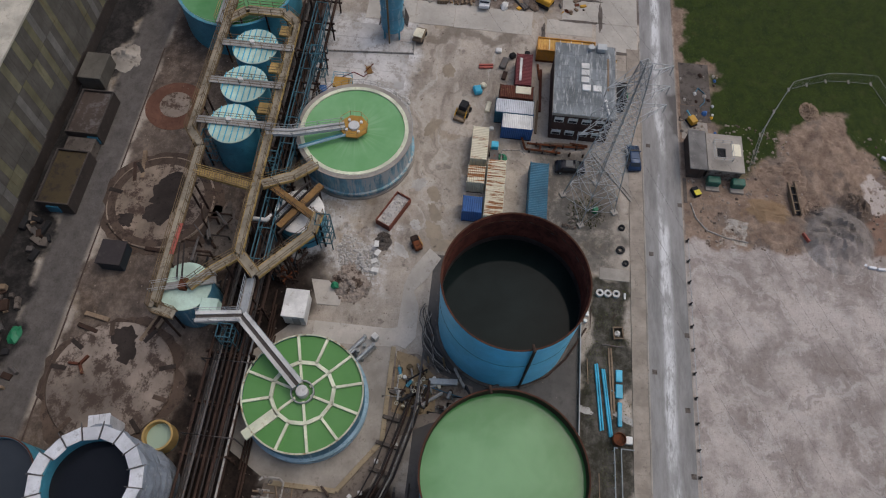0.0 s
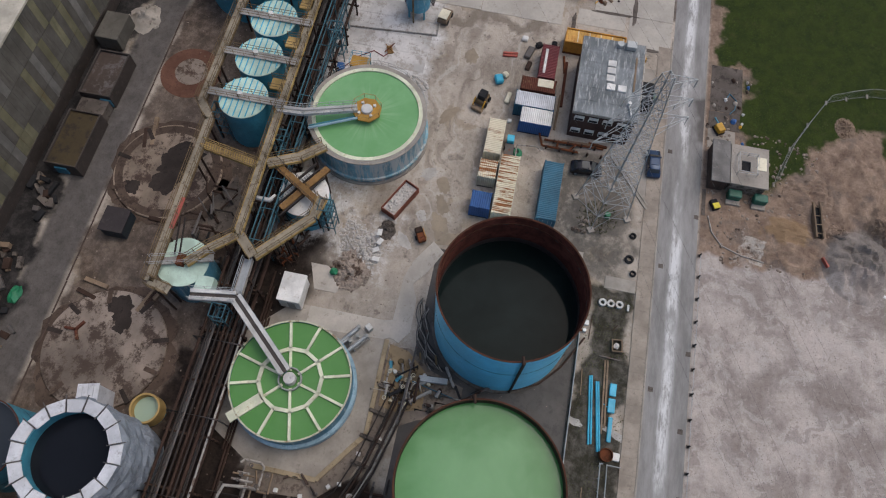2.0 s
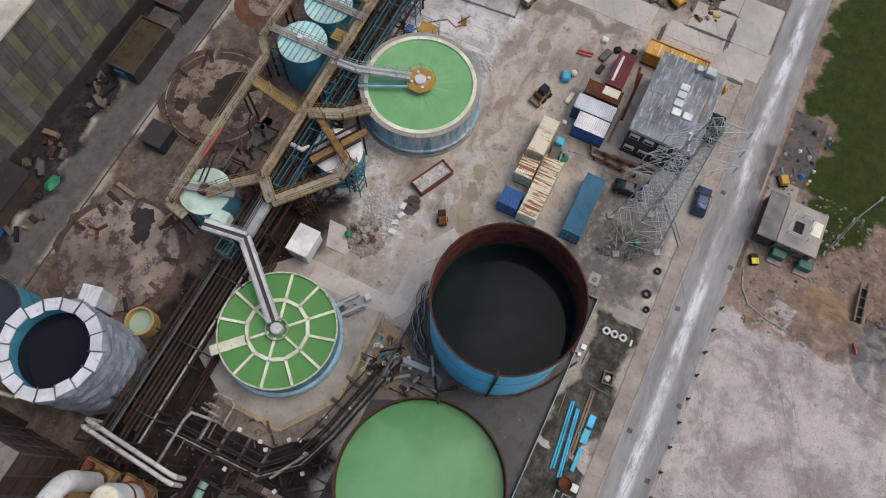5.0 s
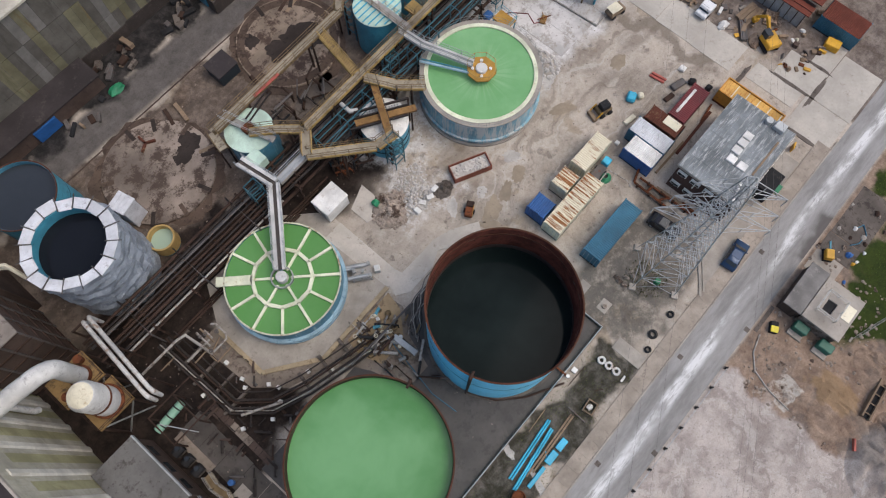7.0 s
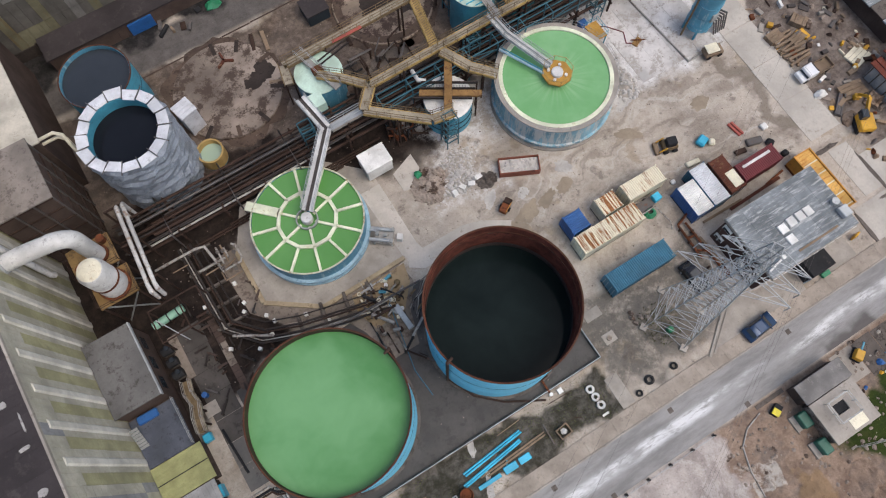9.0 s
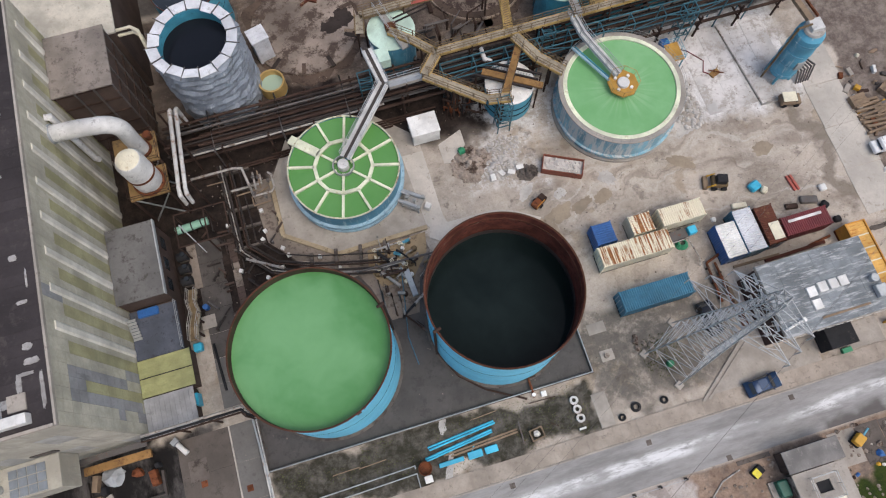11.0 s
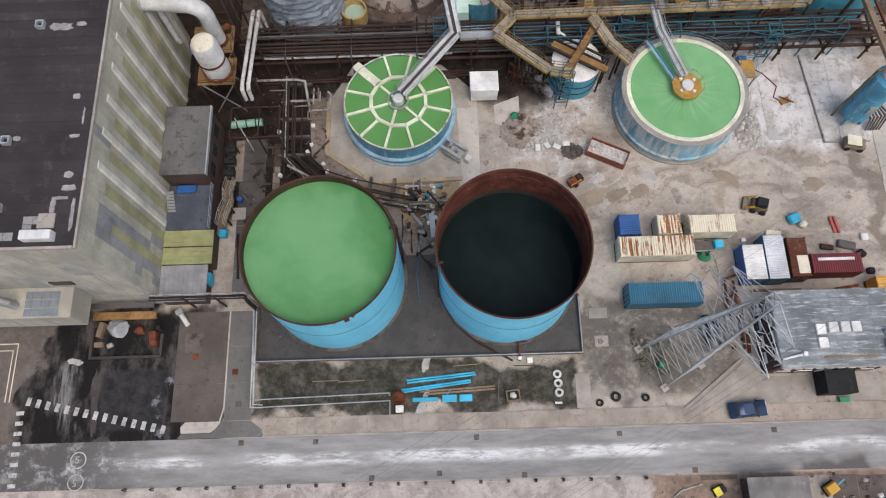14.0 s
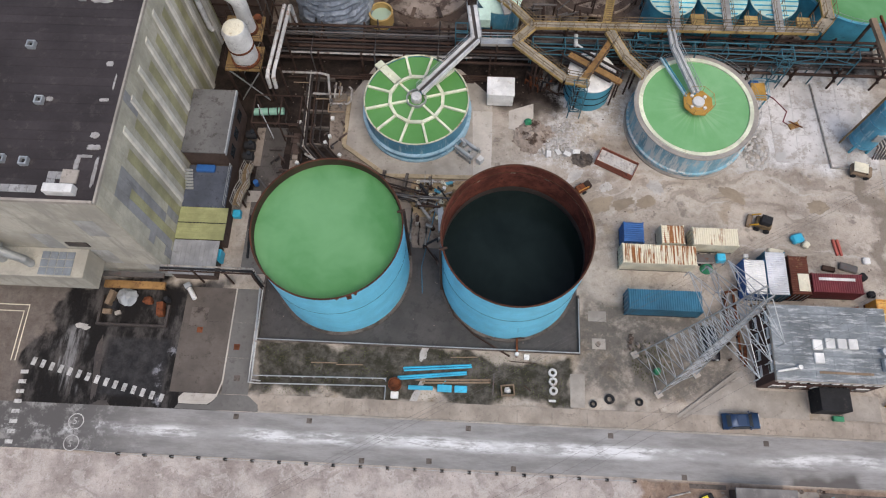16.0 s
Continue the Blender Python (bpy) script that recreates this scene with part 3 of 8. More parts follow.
def pipes_down(t, angles, r, z):
    for a in angles:
        c, s = math.cos(radians(a)), math.sin(radians(a))
        part("downpipe", Shape().tube([((r - 0.5) * c, (r - 0.5) * s, z + 0.35), ((r + 0.25) * c, (r + 0.25) * s, z + 0.35), ((r + 0.25) * c, (r + 0.25) * s, 0.5)], 0.14), m_piperust, t, "rusty pipe down the shell")


part("tide_band", Shape().lathe(0, 0, [(8.0, 7.3), (8.03, 7.3), (8.03, 8.2), (8.0, 8.5)], 96), m_tarshade, big, "dark band on the inner wall above the water")
part("stiffener", Shape().lathe(0, 0, [(7.96, 12.0), (8.03, 12.0), (8.03, 12.1), (7.96, 12.1)], 96), m_rimdark, big)
for i in range(46):
    a = TAU * (i + 0.4 * math.sin(i * 5.0)) / 46
    if math.sin(i * 1.7) > -0.3:
        part("scale_flake", Shape().obox(pose(8.015 * math.cos(a), 8.015 * math.sin(a), 11.9 + 0.22 * math.sin(i * 3.1), 0, 0, math.degrees(a)), 0.02, 0.15 + 0.5 * abs(math.sin(i * 4.1)), 0.08 + 0.12 * abs(math.sin(i * 2.3))), m_slab if i % 4 == 0 else m_tarshade, big)
for a_, w_, d_ in ((292, 0.5, 1.3), (297, 0.25, 0.8), (283, 0.2, 0.6)):
    for k in range(2):
        r_ = radians(a_ + 1.2 * k)
        part("rust_run", Shape().obox(pose(8.165 * math.cos(r_), 8.165 * math.sin(r_), 13.4 - d_ / (2 + k), 0, 0, a_), 0.02, w_ / (1 + k), d_ / (1 + 0.5 * k)), m_rust, full)
pipes_down(big, (196,), 8.16, 13.5)
pipes_down(full, (14,), 8.16, 13.4)

# clarifier with radial launders
bx, by, br, bz = 16.5, 37.2, 6.85, 4.2
t = thing("clarifier_tank", "round blue clarifier with green water and cream radial troughs", "tank", (bx, by, 0))
part("shell", Shape().lathe(0, 0, [(br - 0.1, 0), (br, 0), (br, bz), (br - 0.1, bz)], 96), m_bluedark, t, smooth=True)
part("rim", Shape().ring(0, 0, br - 0.13, br + 0.05, bz - 0.02, bz + 0.08, 96), m_creamrust, t, smooth=True)
part("collar", Shape().ring(0, 0, br - 0.05, br + 0.4, 1.5, 1.75, 96), m_collar, t, "pale blue stiffening ring")
part("collar", Shape().ring(0, 0, br - 0.05, br + 0.3, 0.0, 0.35, 96), m_collar, t)
part("liquid", Shape().cyl(0, 0, bz - 0.6, bz - 0.22, br - 0.12, n=96), m_algaedeep, t)
ra = br * 0.52
pts = [(ra * math.cos(TAU * (i + 0.51) / 12), ra * math.sin(TAU * (i + 0.51) / 12), bz - 0.1) for i in range(12)]
for i in range(12):
    part("ring_trough", Shape().beam(pts[i], pts[(i + 1) % 12], 0.42, 0.34), m_cream, t)
    a = TAU * (i + 0.51) / 12
    wide = i == 4
    part("radial_trough", Shape().beam((ra * math.cos(a), ra * math.sin(a), bz - 0.08), ((br + (0.9 if wide else -0.15)) * math.cos(a), (br + (0.9 if wide else -0.15)) * math.sin(a), bz - 0.08), 1.15 if wide else 0.3, 0.3), m_cream, t)
    if i % 2 == 0:
        part("radial_trough", Shape().beam((1.0 * math.cos(a), 1.0 * math.sin(a), bz - 0.08), (ra * math.cos(a), ra * math.sin(a), bz - 0.08), 0.28, 0.28), m_cream, t)
part("feed_well", Shape().ring(0, 0, 1.2, 1.34, bz - 0.5, bz + 0.35, 40), m_grey, t)
part("hub", Shape().cyl(0, 0, bz - 0.3, bz + 0.75, 0.72, 0.68, 32), m_duct, t, "pale round drive cap", smooth=True, bevel=0.06)

# clarifier with pale rim
cx, cy, cr, cz = 52.45, 37.15, 7.75, 5.0
t = thing("clarifier_tank", "round blue clarifier with bright green water and cream rim", "tank", (cx, cy, 0))
part("shell", Shape().lathe(0, 0, [(cr - 0.1, 0), (cr, 0), (cr, cz), (cr - 0.1, cz)], 96), m_bluelime, t, smooth=True)
part("collar", Shape().ring(0, 0, cr - 0.05, cr + 0.3, 1.2, 1.4, 96), m_bluelime, t)
part("collar", Shape().ring(0, 0, cr - 0.05, cr + 0.35, 0, 0.3, 96), m_concrete, t)
part("deck", Shape().ring(0, 0, cr - 0.5, cr + 0.15, cz - 0.1, cz + 0.02, 96), m_concrete, t, "narrow concrete deck round the rim")
part("launder", Shape().ring(0, 0, cr - 0.95, cr - 0.45, cz - 0.3, cz + 0.08, 96), m_cream, t, "cream overflow trough")
part("liquid", Shape().cyl(0, 0, cz - 0.6, cz - 0.12, cr - 0.6, n=96), m_algaepale, t)
part("handrail", rim_posts(0, 0, cr + 0.1, cz, 48, Shape(), 1.0), m_grey, t)
p8 = [(1.95 * math.cos(TAU * (i + 0.5) / 8), 1.95 * math.sin(TAU * (i + 0.5) / 8)) for i in range(8)]
part("hub_platform", Shape().prism(p8, cz + 0.55, cz + 0.75), m_amber, t, "amber octagonal hub deck", bevel=0.03)
for p, q in zip(p8, p8[1:] + p8[:1]):
    part("hub_rail", Shape().tube([(*p, cz + 0.75), (*p, cz + 1.65), (*q, cz + 1.65)], 0.03, 6), m_yellow, t)
part("hub", Shape().cyl(0, 0, cz + 0.7, cz + 1.1, 0.78, 0.74, 32), m_duct, t, smooth=True, bevel=0.06)
for a in (40, 130, 220, 310):
    part("drive_cap", Shape().cyl(1.15 * math.cos(radians(a)), 1.15 * math.sin(radians(a)), cz + 0.75, cz + 1.0, 0.2, n=12), m_white, t)
part("column", Shape().cyl(0, 0, cz - 0.5, cz + 0.6, 0.6, n=24), m_grey, t)

# mixer tank
t = thing("mixing_tank", "small steel tank with pale green lid under a gantry", "tank", (27.0, 53.0, 0))
part("shell", Shape().lathe(0, 0, [(2.9, 0), (3.0, 0), (3.0, 5.9), (2.9, 5.9)], 64), m_bluedark, t, smooth=True)
part("lid", Shape().lathe(0, 0, [(3.08, 5.8), (3.08, 5.95), (1.6, 6.12), (0.02, 6.18), (0.02, 5.8)], 64), m_moss, t, smooth=True)
part("drive_box", Shape().box(-0.7, -0.45, 6.1, 0.7, 0.45, 6.9), m_rust, t, bevel=0.04)
part("bridge", Shape().beam((-1.0, 3.5, 6.5), (1.0, -3.6, 6.5), 0.9, 0.25), m_greydeck, t, "grey bridge across the lid")
for k in (-0.5, 0.5):
    part("bridge_rail", Shape().rail([(-1.0 + k, 3.5, 6.6), (1.0 + k, -3.6, 6.6)], 1.0, 1.6), m_galv, t)
for y in (0.3, 0.9):
    part("gantry_beam", Shape().beam((0.5, y, 6.75), (5.2, y + 1.0, 6.75), 0.14, 0.2), m_pipedark, t)
part("inlet_box", Shape().box(-3.9, -4.4, 4.6, -1.2, -2.4, 6.2), m_moss, t, "pale green square launder box", bevel=0.05)

# white-covered tank below brown gantries
t = thing("covered_tank", "low blue tank with white ribbed cover and brown gantry beams", "tank", (39.4, 42.1, 0), -32)
part("shell", Shape().lathe(0, 0, [(3.0, 0), (3.1, 0), (3.1, 4.4), (3.0, 4.4)], 64), m_teal, t, smooth=True)
part("cover", Shape().lathe(0, 0, [(3.14, 4.3), (3.14, 4.5), (1.5, 4.72), (0.02, 4.78), (0.02, 4.3)], 64), m_white, t, smooth=True)
for z in (1.3, 2.7):
    part("band", Shape().ring(0, 0, 3.08, 3.16, z, z + 0.14, 64), m_black, t)
for i in range(14):
    part("cover_rib", Shape().beam((-2.5 + i * 0.36, 0.75, 4.86), (-2.5 + i * 0.36, 1.55, 4.8), 0.08, 0.2), m_grey, t)
for y, x0, x1, w, mm in ((1.45, -3.4, 3.7, 0.2, m_pipedark), (0.6, -3.4, 3.4, 0.16, m_pipedark), (-0.75, -4.4, 3.0, 0.2, m_pipedark), (-0.1, -3.6, 4.2, 0.85, m_ochrebrown)):
    part("gantry_beam", Shape().beam((x0, y, 5.6), (x1, y, 5.6), w, 0.35), mm, t)
part("gantry_beam", Shape().beam((0, 5.0, 5.95), (0, -3.6, 5.95), 0.95, 0.3), m_ochrebrown, t, "ochre-brown gantry walkway")
for x in (-0.5, 0.5):
    part("gantry_rail", Shape().rail([(x, 5.0, 6.1), (x, -3.6, 6.1)], 1.0, 1.7, 0.05), m_pipedark, t)
for x, y in ((-3.4, 1.4), (3.6, 1.4), (3.6, -0.1), (0, -3.5), (-4.2, -0.7)):
    part("gantry_leg", Shape().beam((x, y, 0), (x, y, 5.5), 0.2), m_piperust, t)
part("inlet_pipe", Shape().tube([(-4.6, 3.4, 5.2), (-3.8, 2.0, 5.2), (-2.8, 1.9, 5.2)], 0.28, 12), m_duct, t, "white inlet pipe", smooth=True)

# digesters in a row
def ribbed_tank(x, y, r, z, n_ribs=8):
    t = thing("digester_tank", "tall blue tank with pale top and blue ladder ribs", "tank", (x, y, 0), group="digester row")
    part("shell", Shape().lathe(0, 0, [(r - 0.08, 0), (r, 0), (r, z), (r - 0.08, z)], 64), m_teal, t, smooth=True)
    part("lid", Shape().lathe(0, 0, [(r + 0.06, z - 0.08), (r + 0.06, z + 0.05), (0.02, z + 0.2), (0.02, z - 0.08)], 64), m_moss, t, smooth=True)
    for i in range(n_ribs):
        yy = -r + 2 * r * (i + 0.5) / n_ribs
        half = math.sqrt(max(0.1, r * r - yy * yy))
        part("lid_rib", Shape().beam((-half, yy, z + 0.25), (half, yy, z + 0.25), 0.08, 0.16), m_paleblue, t)
    part("walk_slab", Shape().box(-0.55, -r - 2.4, z + 0.3, 0.55, r + 1.6, z + 0.42), m_greydeck, t, "grey access walkway")
    part("walk_rail", Shape().rail([(-0.55, -r - 2.4, z + 0.42), (-0.55, r + 1.6, z + 0.42)], 1.0).rail([(0.55, -r - 2.4, z + 0.42), (0.55, r + 1.6, z + 0.42)], 1.0), m_ochredull, t)
    part("motor", Shape().cyl(0.1, 0.3, z + 0.42, z + 0.95, 0.32, n=16), m_white, t)
    return t


for x in (50.0, 56.7, 63.4):
    ribbed_tank(x, 52.8, 3.1, 7.0)

# far thickener
ix, iy, ir, iz = 76.3, 58.8, 8.9, 6.0
t = thing("thickener_tank", "large blue tank with green water and a central bridge", "tank", (ix, iy, 0))
part("shell", Shape().lathe(0, 0, [(ir - 0.1, 0), (ir, 0), (ir, iz), (ir - 0.1, iz)], 96), m_teal, t, smooth=True)
part("rim", Shape().ring(0, 0, ir - 0.35, ir + 0.1, iz - 0.02, iz + 0.12, 96), m_teal, t)
part("liquid", Shape().cyl(0, 0, iz - 0.8, iz - 0.3, ir - 0.12, n=96), m_algae, t)
part("bridge", Shape().box(-ir, -0.7, iz + 0.6, 2, 0.7, iz + 0.8), m_grey, t)
part("bridge_rail", Shape().rail([(-ir, -0.7, iz + 0.8), (2, -0.7, iz + 0.8)]).rail([(-ir, 0.7, iz + 0.8), (2, 0.7, iz + 0.8)]), m_yellow, t)
part("handrail", rim_posts(0, 0, ir + 0.1, iz, 40, Shape(), 1.0), m_grey, t)

# plastic-wrapped tank
sx, sy, sr, sz = 3.8, 54.3, 5.2, 12.0
t = thing("wrapped_tank", "tall tank wrapped in silver sheeting with white boarded rim", "tank", (sx, sy, 0))
rnd = random.Random(4)
prof = [(sr + (0.18 if k % 2 else 0.0), sz * k / 24) for k in range(24)] + [(sr - 0.1, sz)]
wrap = part("wrap", Shape().lathe(0, 0, prof, 72, False), m_wrap, t, "creased silver plastic wrap")
for v in wrap.data.vertices:
    k = 1 + 0.055 * noise.fractal((v.co.x * 0.6, v.co.y * 0.6, v.co.z * 0.9), 0.8, 2.1, 4)
    v.co.x, v.co.y = v.co.x * k, v.co.y * k
part("inner_wall", Shape().lathe(0, 0, [(sr - 1.1, 0.2), (sr - 0.95, 0.2), (sr - 0.95, sz - 0.1), (sr - 1.1, sz - 0.1)], 64), m_teal, t, "blue inner wall", smooth=True)
part("liquid", Shape().cyl(0, 0, sz - 2.2, sz - 1.7, sr - 1.11, n=64), liquid("navy_black_water", (0.007, 0.008, 0.011), (0.015, 0.017, 0.022), 0.06, spec=0.2), t)
for i in range(16):
    a0, a1 = TAU * i / 16, TAU * (i + 0.93) / 16
    d, lift = rnd.uniform(-0.22, 0.2), rnd.uniform(-0.02, 0.3)
    v = [((r + d) * math.cos(a), (r + d) * math.sin(a), z + (lift if r > sr else 0)) for z in (sz, sz + 0.14) for r, a in ((sr - 1.15, a0), (sr + 0.15, a0), (sr + 0.15, a1), (sr - 1.15, a1))]
    part("rim_board", Shape().add(v, [(3, 2, 1, 0), (4, 5, 6, 7), (0, 1, 5, 4), (1, 2, 6, 5), (2, 3, 7, 6), (3, 0, 4, 7)]), m_whitepanel, t, bevel=0.04)
for i in range(16):
    a = TAU * (i + 0.965) / 16
    part("scaffold_tube", Shape().beam(((sr - 1.3) * math.cos(a), (sr - 1.3) * math.sin(a), sz + 0.2), ((sr + 0.5) * math.cos(a), (sr + 0.5) * math.sin(a), sz + 0.2), 0.09), m_pipe, t)

t = open_tank("slurry_tank", "dull teal steel tank filled with grey slurry", 3.2, 65.8, 4.4, 8.0, 7.3, m_teal, m_bluedark, m_slurry, n=64)
t = thing("settling_tub", "small yellow-rimmed blue tub of milky water", "tub", (10.4, 52.7, 0))
part("shell", Shape().lathe(0, 0, [(1.6, 0), (1.68, 0), (1.68, 2.2), (1.6, 2.2)], 40), m_teal, t, smooth=True)
part("lining", Shape().lathe(0, 0, [(1.5, 0.2), (1.72, 0.2), (1.72, 2.28), (1.5, 2.28)], 40), m_ochrelip, t, "ochre-yellow lip", smooth=True)
part("liquid", Shape().cyl(0, 0, 1.0, 1.3, 1.52, n=40), m_milky, t)

# blue silo
t = thing("silo", "upright blue steel silo with grey pipework at its foot", "silo", (75.0, 35.2, 0))
part("body", Shape().lathe(0, 0, [(0.02, 1.0), (1.7, 1.6), (1.7, 9.4), (1.2, 10.0), (0.02, 10.2)], 40, False), m_siloblue, t, smooth=True)
for k in range(4):
    part("hoop", Shape().ring(0, 0, 1.68, 1.78, 2.2 + k * 2.1, 2.32 + k * 2.1, 40), m_bluedark, t)
for a in (45, 135, 225, 315):
    part("leg", Shape().beam((1.6 * math.cos(radians(a)), 1.6 * math.sin(radians(a)), 0), (1.6 * math.cos(radians(a)), 1.6 * math.sin(radians(a)), 2.4), 0.25), m_teal, t)
part("top_cap", Shape().cyl(0, 0, 10.0, 10.35, 1.35, 1.2, 24), m_greydeck, t, "dusty grey cap", bevel=0.05)
part("hatch", Shape().box(-0.5, -1.85, 4.0, 0.5, -1.6, 5.4), m_grey, t)
part("riser", Shape().tube([(-2.1, 0.3, 0), (-2.1, 0.3, 10.6), (-0.6, 0.2, 11.0)], 0.13), m_ochredull, t, "orange-brown riser pipe")

# old tank bases
m_base = paint("mud_streaked_base", (0.27, 0.222, 0.186), 0.9, stain=(0.075, 0.055, 0.045), stains=0.6, scale=0.34, wear=0.55, vary=0)
m_basemud = paint("mud_caked_base", (0.31, 0.245, 0.19), 0.9, stain=(0.07, 0.048, 0.039), stains=0.58, scale=0.3, wear=0.6, vary=0)
m_mud = paint("dark_yard_mud", (0.10, 0.072, 0.056), 0.9, stain=(0.05, 0.036, 0.029), stains=0.5, scale=0.6, vary=0, depth=0.06)
m_sludge = paint("dried_sludge", (0.042, 0.033, 0.029), 0.8, stain=(0.022, 0.018, 0.016), stains=0.4, vary=0)
for x, y, r, lab in ((16.3, 60.8, 7.4, "round bare concrete base of a removed tank"), (41.0, 62.0, 7.2, "round mud-streaked concrete base of a removed tank")):
    t = thing("tank_base", lab, "concrete base", (x, y, 0))
    part("slab", Shape().cyl(0, 0, 0, 0.32, r, r - 0.05, 72), m_base if x < 30 else m_basemud, t, bevel=0.05)
    if x > 30:
        part("mud_ring", Shape().ring(0, 0, r - 1.3, r - 0.25, 0.3, 0.345, 72), m_mud, t, "ring of dark brown mud")
    part("mud_fringe", Shape().prism([((r + 1.0 + 1.3 * noise.fractal((math.cos(TAU * i / 60) * 2.4, math.sin(TAU * i / 60) * 2.4, x), 0.8, 2.1, 4)) * math.cos(TAU * i / 60), (r + 1.0 + 1.3 * noise.fractal((math.cos(TAU * i / 60) * 2.4, math.sin(TAU * i / 60) * 2.4, x), 0.8, 2.1, 4)) * math.sin(TAU * i / 60)) for i in range(60)], 0, 0.05), m_mud, t, "dark brown mud round the base")
    for px, py, pr in ((5.4, 0.0, 1.5), (4.2, -0.6, 1.2), (3.2, -1.0, 1.1)) if x < 30 else ((2.8, -1.4, 2.3), (0.6, -0.5, 2.6), (-1.6, -0.1, 2.0), (-3.4, 3.8, 1.2)):
        part("sludge_patch", Shape().prism([(px + rr * math.cos(a), py + rr * math.sin(a)) for a, rr in [(TAU * i / 28, pr * (0.9 + 0.4 * noise.fractal((math.cos(TAU * i / 28) * 1.6, math.sin(TAU * i / 28) * 1.6, x + px), 0.7, 2.1, 4))) for i in range(28)]], 0.3, 0.328 + 0.002 * (pr % 0.7)), m_sludge, t, "dark dried sludge")
    rnd = random.Random(int(x))
    for i in range(9 if x < 30 else 4):
        a = radians(150 + i * 37 + rnd.uniform(-8, 8)) if x < 30 else radians(i * 41)
        # dark flat bars added on the slab in place of notches cut in its rim
        part("rim_slot", Shape().obox(pose((r - 0.75) * math.cos(a), (r - 0.75) * math.sin(a), 0.33, 0, 0, math.degrees(a) + rnd.uniform(-6, 6)), 1.9, 0.55, 0.1), m_sludge if i % 3 else m_mud, t, "dark slot in the rim")
t = thing("stain_ring", "rust-red ring stain from a former tank", "stain", (57.0, 64.6, 0))
part("outer_ring", Shape().cyl(0, 0, 0, 0.05, 4.3, n=56), paint("red_oxide_stain", (0.15, 0.075, 0.052), 0.9, stain=(0.09, 0.045, 0.035), stains=0.4), t)
part("inner_disc", Shape().cyl(0.2, 0, 0, 0.09, 2.3, n=48), m_slab, t)

# ---- large buildings ----
MX, MY, MZ = -12.2, 12.9, 21.5
mill = thing("mill_building", "tall mill clad in pale, olive and grey sheets with dark roof", "building", kind="")
part("wall", Shape().box(-75, MY, 0, MX, 58, MZ - 0.3), m_claddingpale, mill)
rnd = random.Random(11)
tiles = {k: mesh_of("cladding_tile", Shape().box(0.0, 0.012, 0.012, 0.07, 1.128, 1.51), mm) for k, mm in (("pale", m_claddingpale), ("olive", m_claddingolive), ("grey", m_claddinggrey))}
for i in range(6):
    for k in range(14):
        kind = "pale"
        if i == 3 and 1 <= k < 10:
            kind = "olive"
        elif i in (2, 4) and 2 <= k < 12 or i == 5 and 1 <= k < 4 or i == 1 and k in (1, 2, 3, 5) or i == 3 and 10 <= k < 12:
            kind = "grey" if rnd.random() < 0.85 else "pale"
        part("cladding_tile", tiles[kind], None, mill).location = (MX, MY + 0.05 + i * 1.14, k * 1.525)
tall = {k: mesh_of("cladding_panel", Shape().box(0.0, 0.012, 0.015, 0.07, 1.231, 2.9), mm) for k, mm in (("pale", m_claddingpale), ("olive", m_claddingolive))}
top = {k: mesh_of("cladding_panel", Shape().box(0.0, 0.012, 0.015, 0.075, 1.231, 3.66), mm) for k, mm in (("pale", m_claddingpale), ("grey", m_claddinggrey))}
for i in range(31):
    y = 19.79 + i * 1.243
    for k in range(6):
        part("cladding_panel", tall["olive" if i % 3 == 0 else "pale"], None, mill).location = (MX, y, k * 2.92)
    part("cladding_panel", top["grey" if i == 4 else "pale"], None, mill).location = (MX, y, 17.53)
m_rib = paint("white_cladding_rib", (0.62, 0.595, 0.525), 0.65, stain=(0.44, 0.41, 0.345), stains=0.35, drips=True, vary=0.15)
rib = mesh_of("cladding_rib", Shape().prism([(0, 0), (0.15, 0.2), (0.15, 0.74), (0, 0.95)], 0, 19.6), m_rib)
for i in range(10):
    part("cladding_rib", rib, None, mill).location = (MX + 0.07, 21.7 + i * 3.729, 0)
m_front = paint("weathered_front_cladding", (0.45, 0.425, 0.36), 0.75, stain=(0.31, 0.295, 0.255), stains=0.5, drips=True, vary=0.25, scale=0.6)
front = mesh_of("front_panel", Shape().box(0.01, -0.07, 0.02, 2.25, 0, 4.2), m_front)
front_grey = mesh_of("front_panel", Shape().box(0.01, -0.07, 0.02, 2.25, 0, 4.2), paint("greyed_front_cladding", (0.37, 0.365, 0.345), 0.75, stain=(0.28, 0.275, 0.25), stains=0.5, drips=True, vary=0.2))
for i in range(16):
    for k in range(5):
        part("front_panel", front if (i * 2 + k) % 5 or i > 4 or k > 3 else front_grey, None, mill).location = (MX - 2.27 * (i + 1), MY, k * 4.24)
roof_sheet = mesh_of("roof_sheet", Shape().box(-62, 0.0, 0, 0.02, 1.05, 0.14), m_roofdark)
seam = mesh_of("roof_seam", Shape().box(-62, -0.03, 0.1, 0.0, 0.03, 0.165), m_roofdark)
for i in range(41):
    part("roof_sheet", roof_sheet, None, mill).location = (MX, MY + 0.2 + i * 1.08, MZ - 0.3)
    part("roof_seam", seam, None, mill).location = (MX, MY + 0.2 + i * 1.08, MZ - 0.3)
part("parapet", Shape().box(MX - 0.08, MY - 0.1, MZ - 0.35, MX + 0.14, 58, MZ + 0.05), m_concrete, mill, "pale parapet capping")
part("parapet", Shape().box(-75, MY - 0.12, MZ - 0.35, MX - 0.16, MY + 0.15, MZ + 0.08), m_concrete, mill)
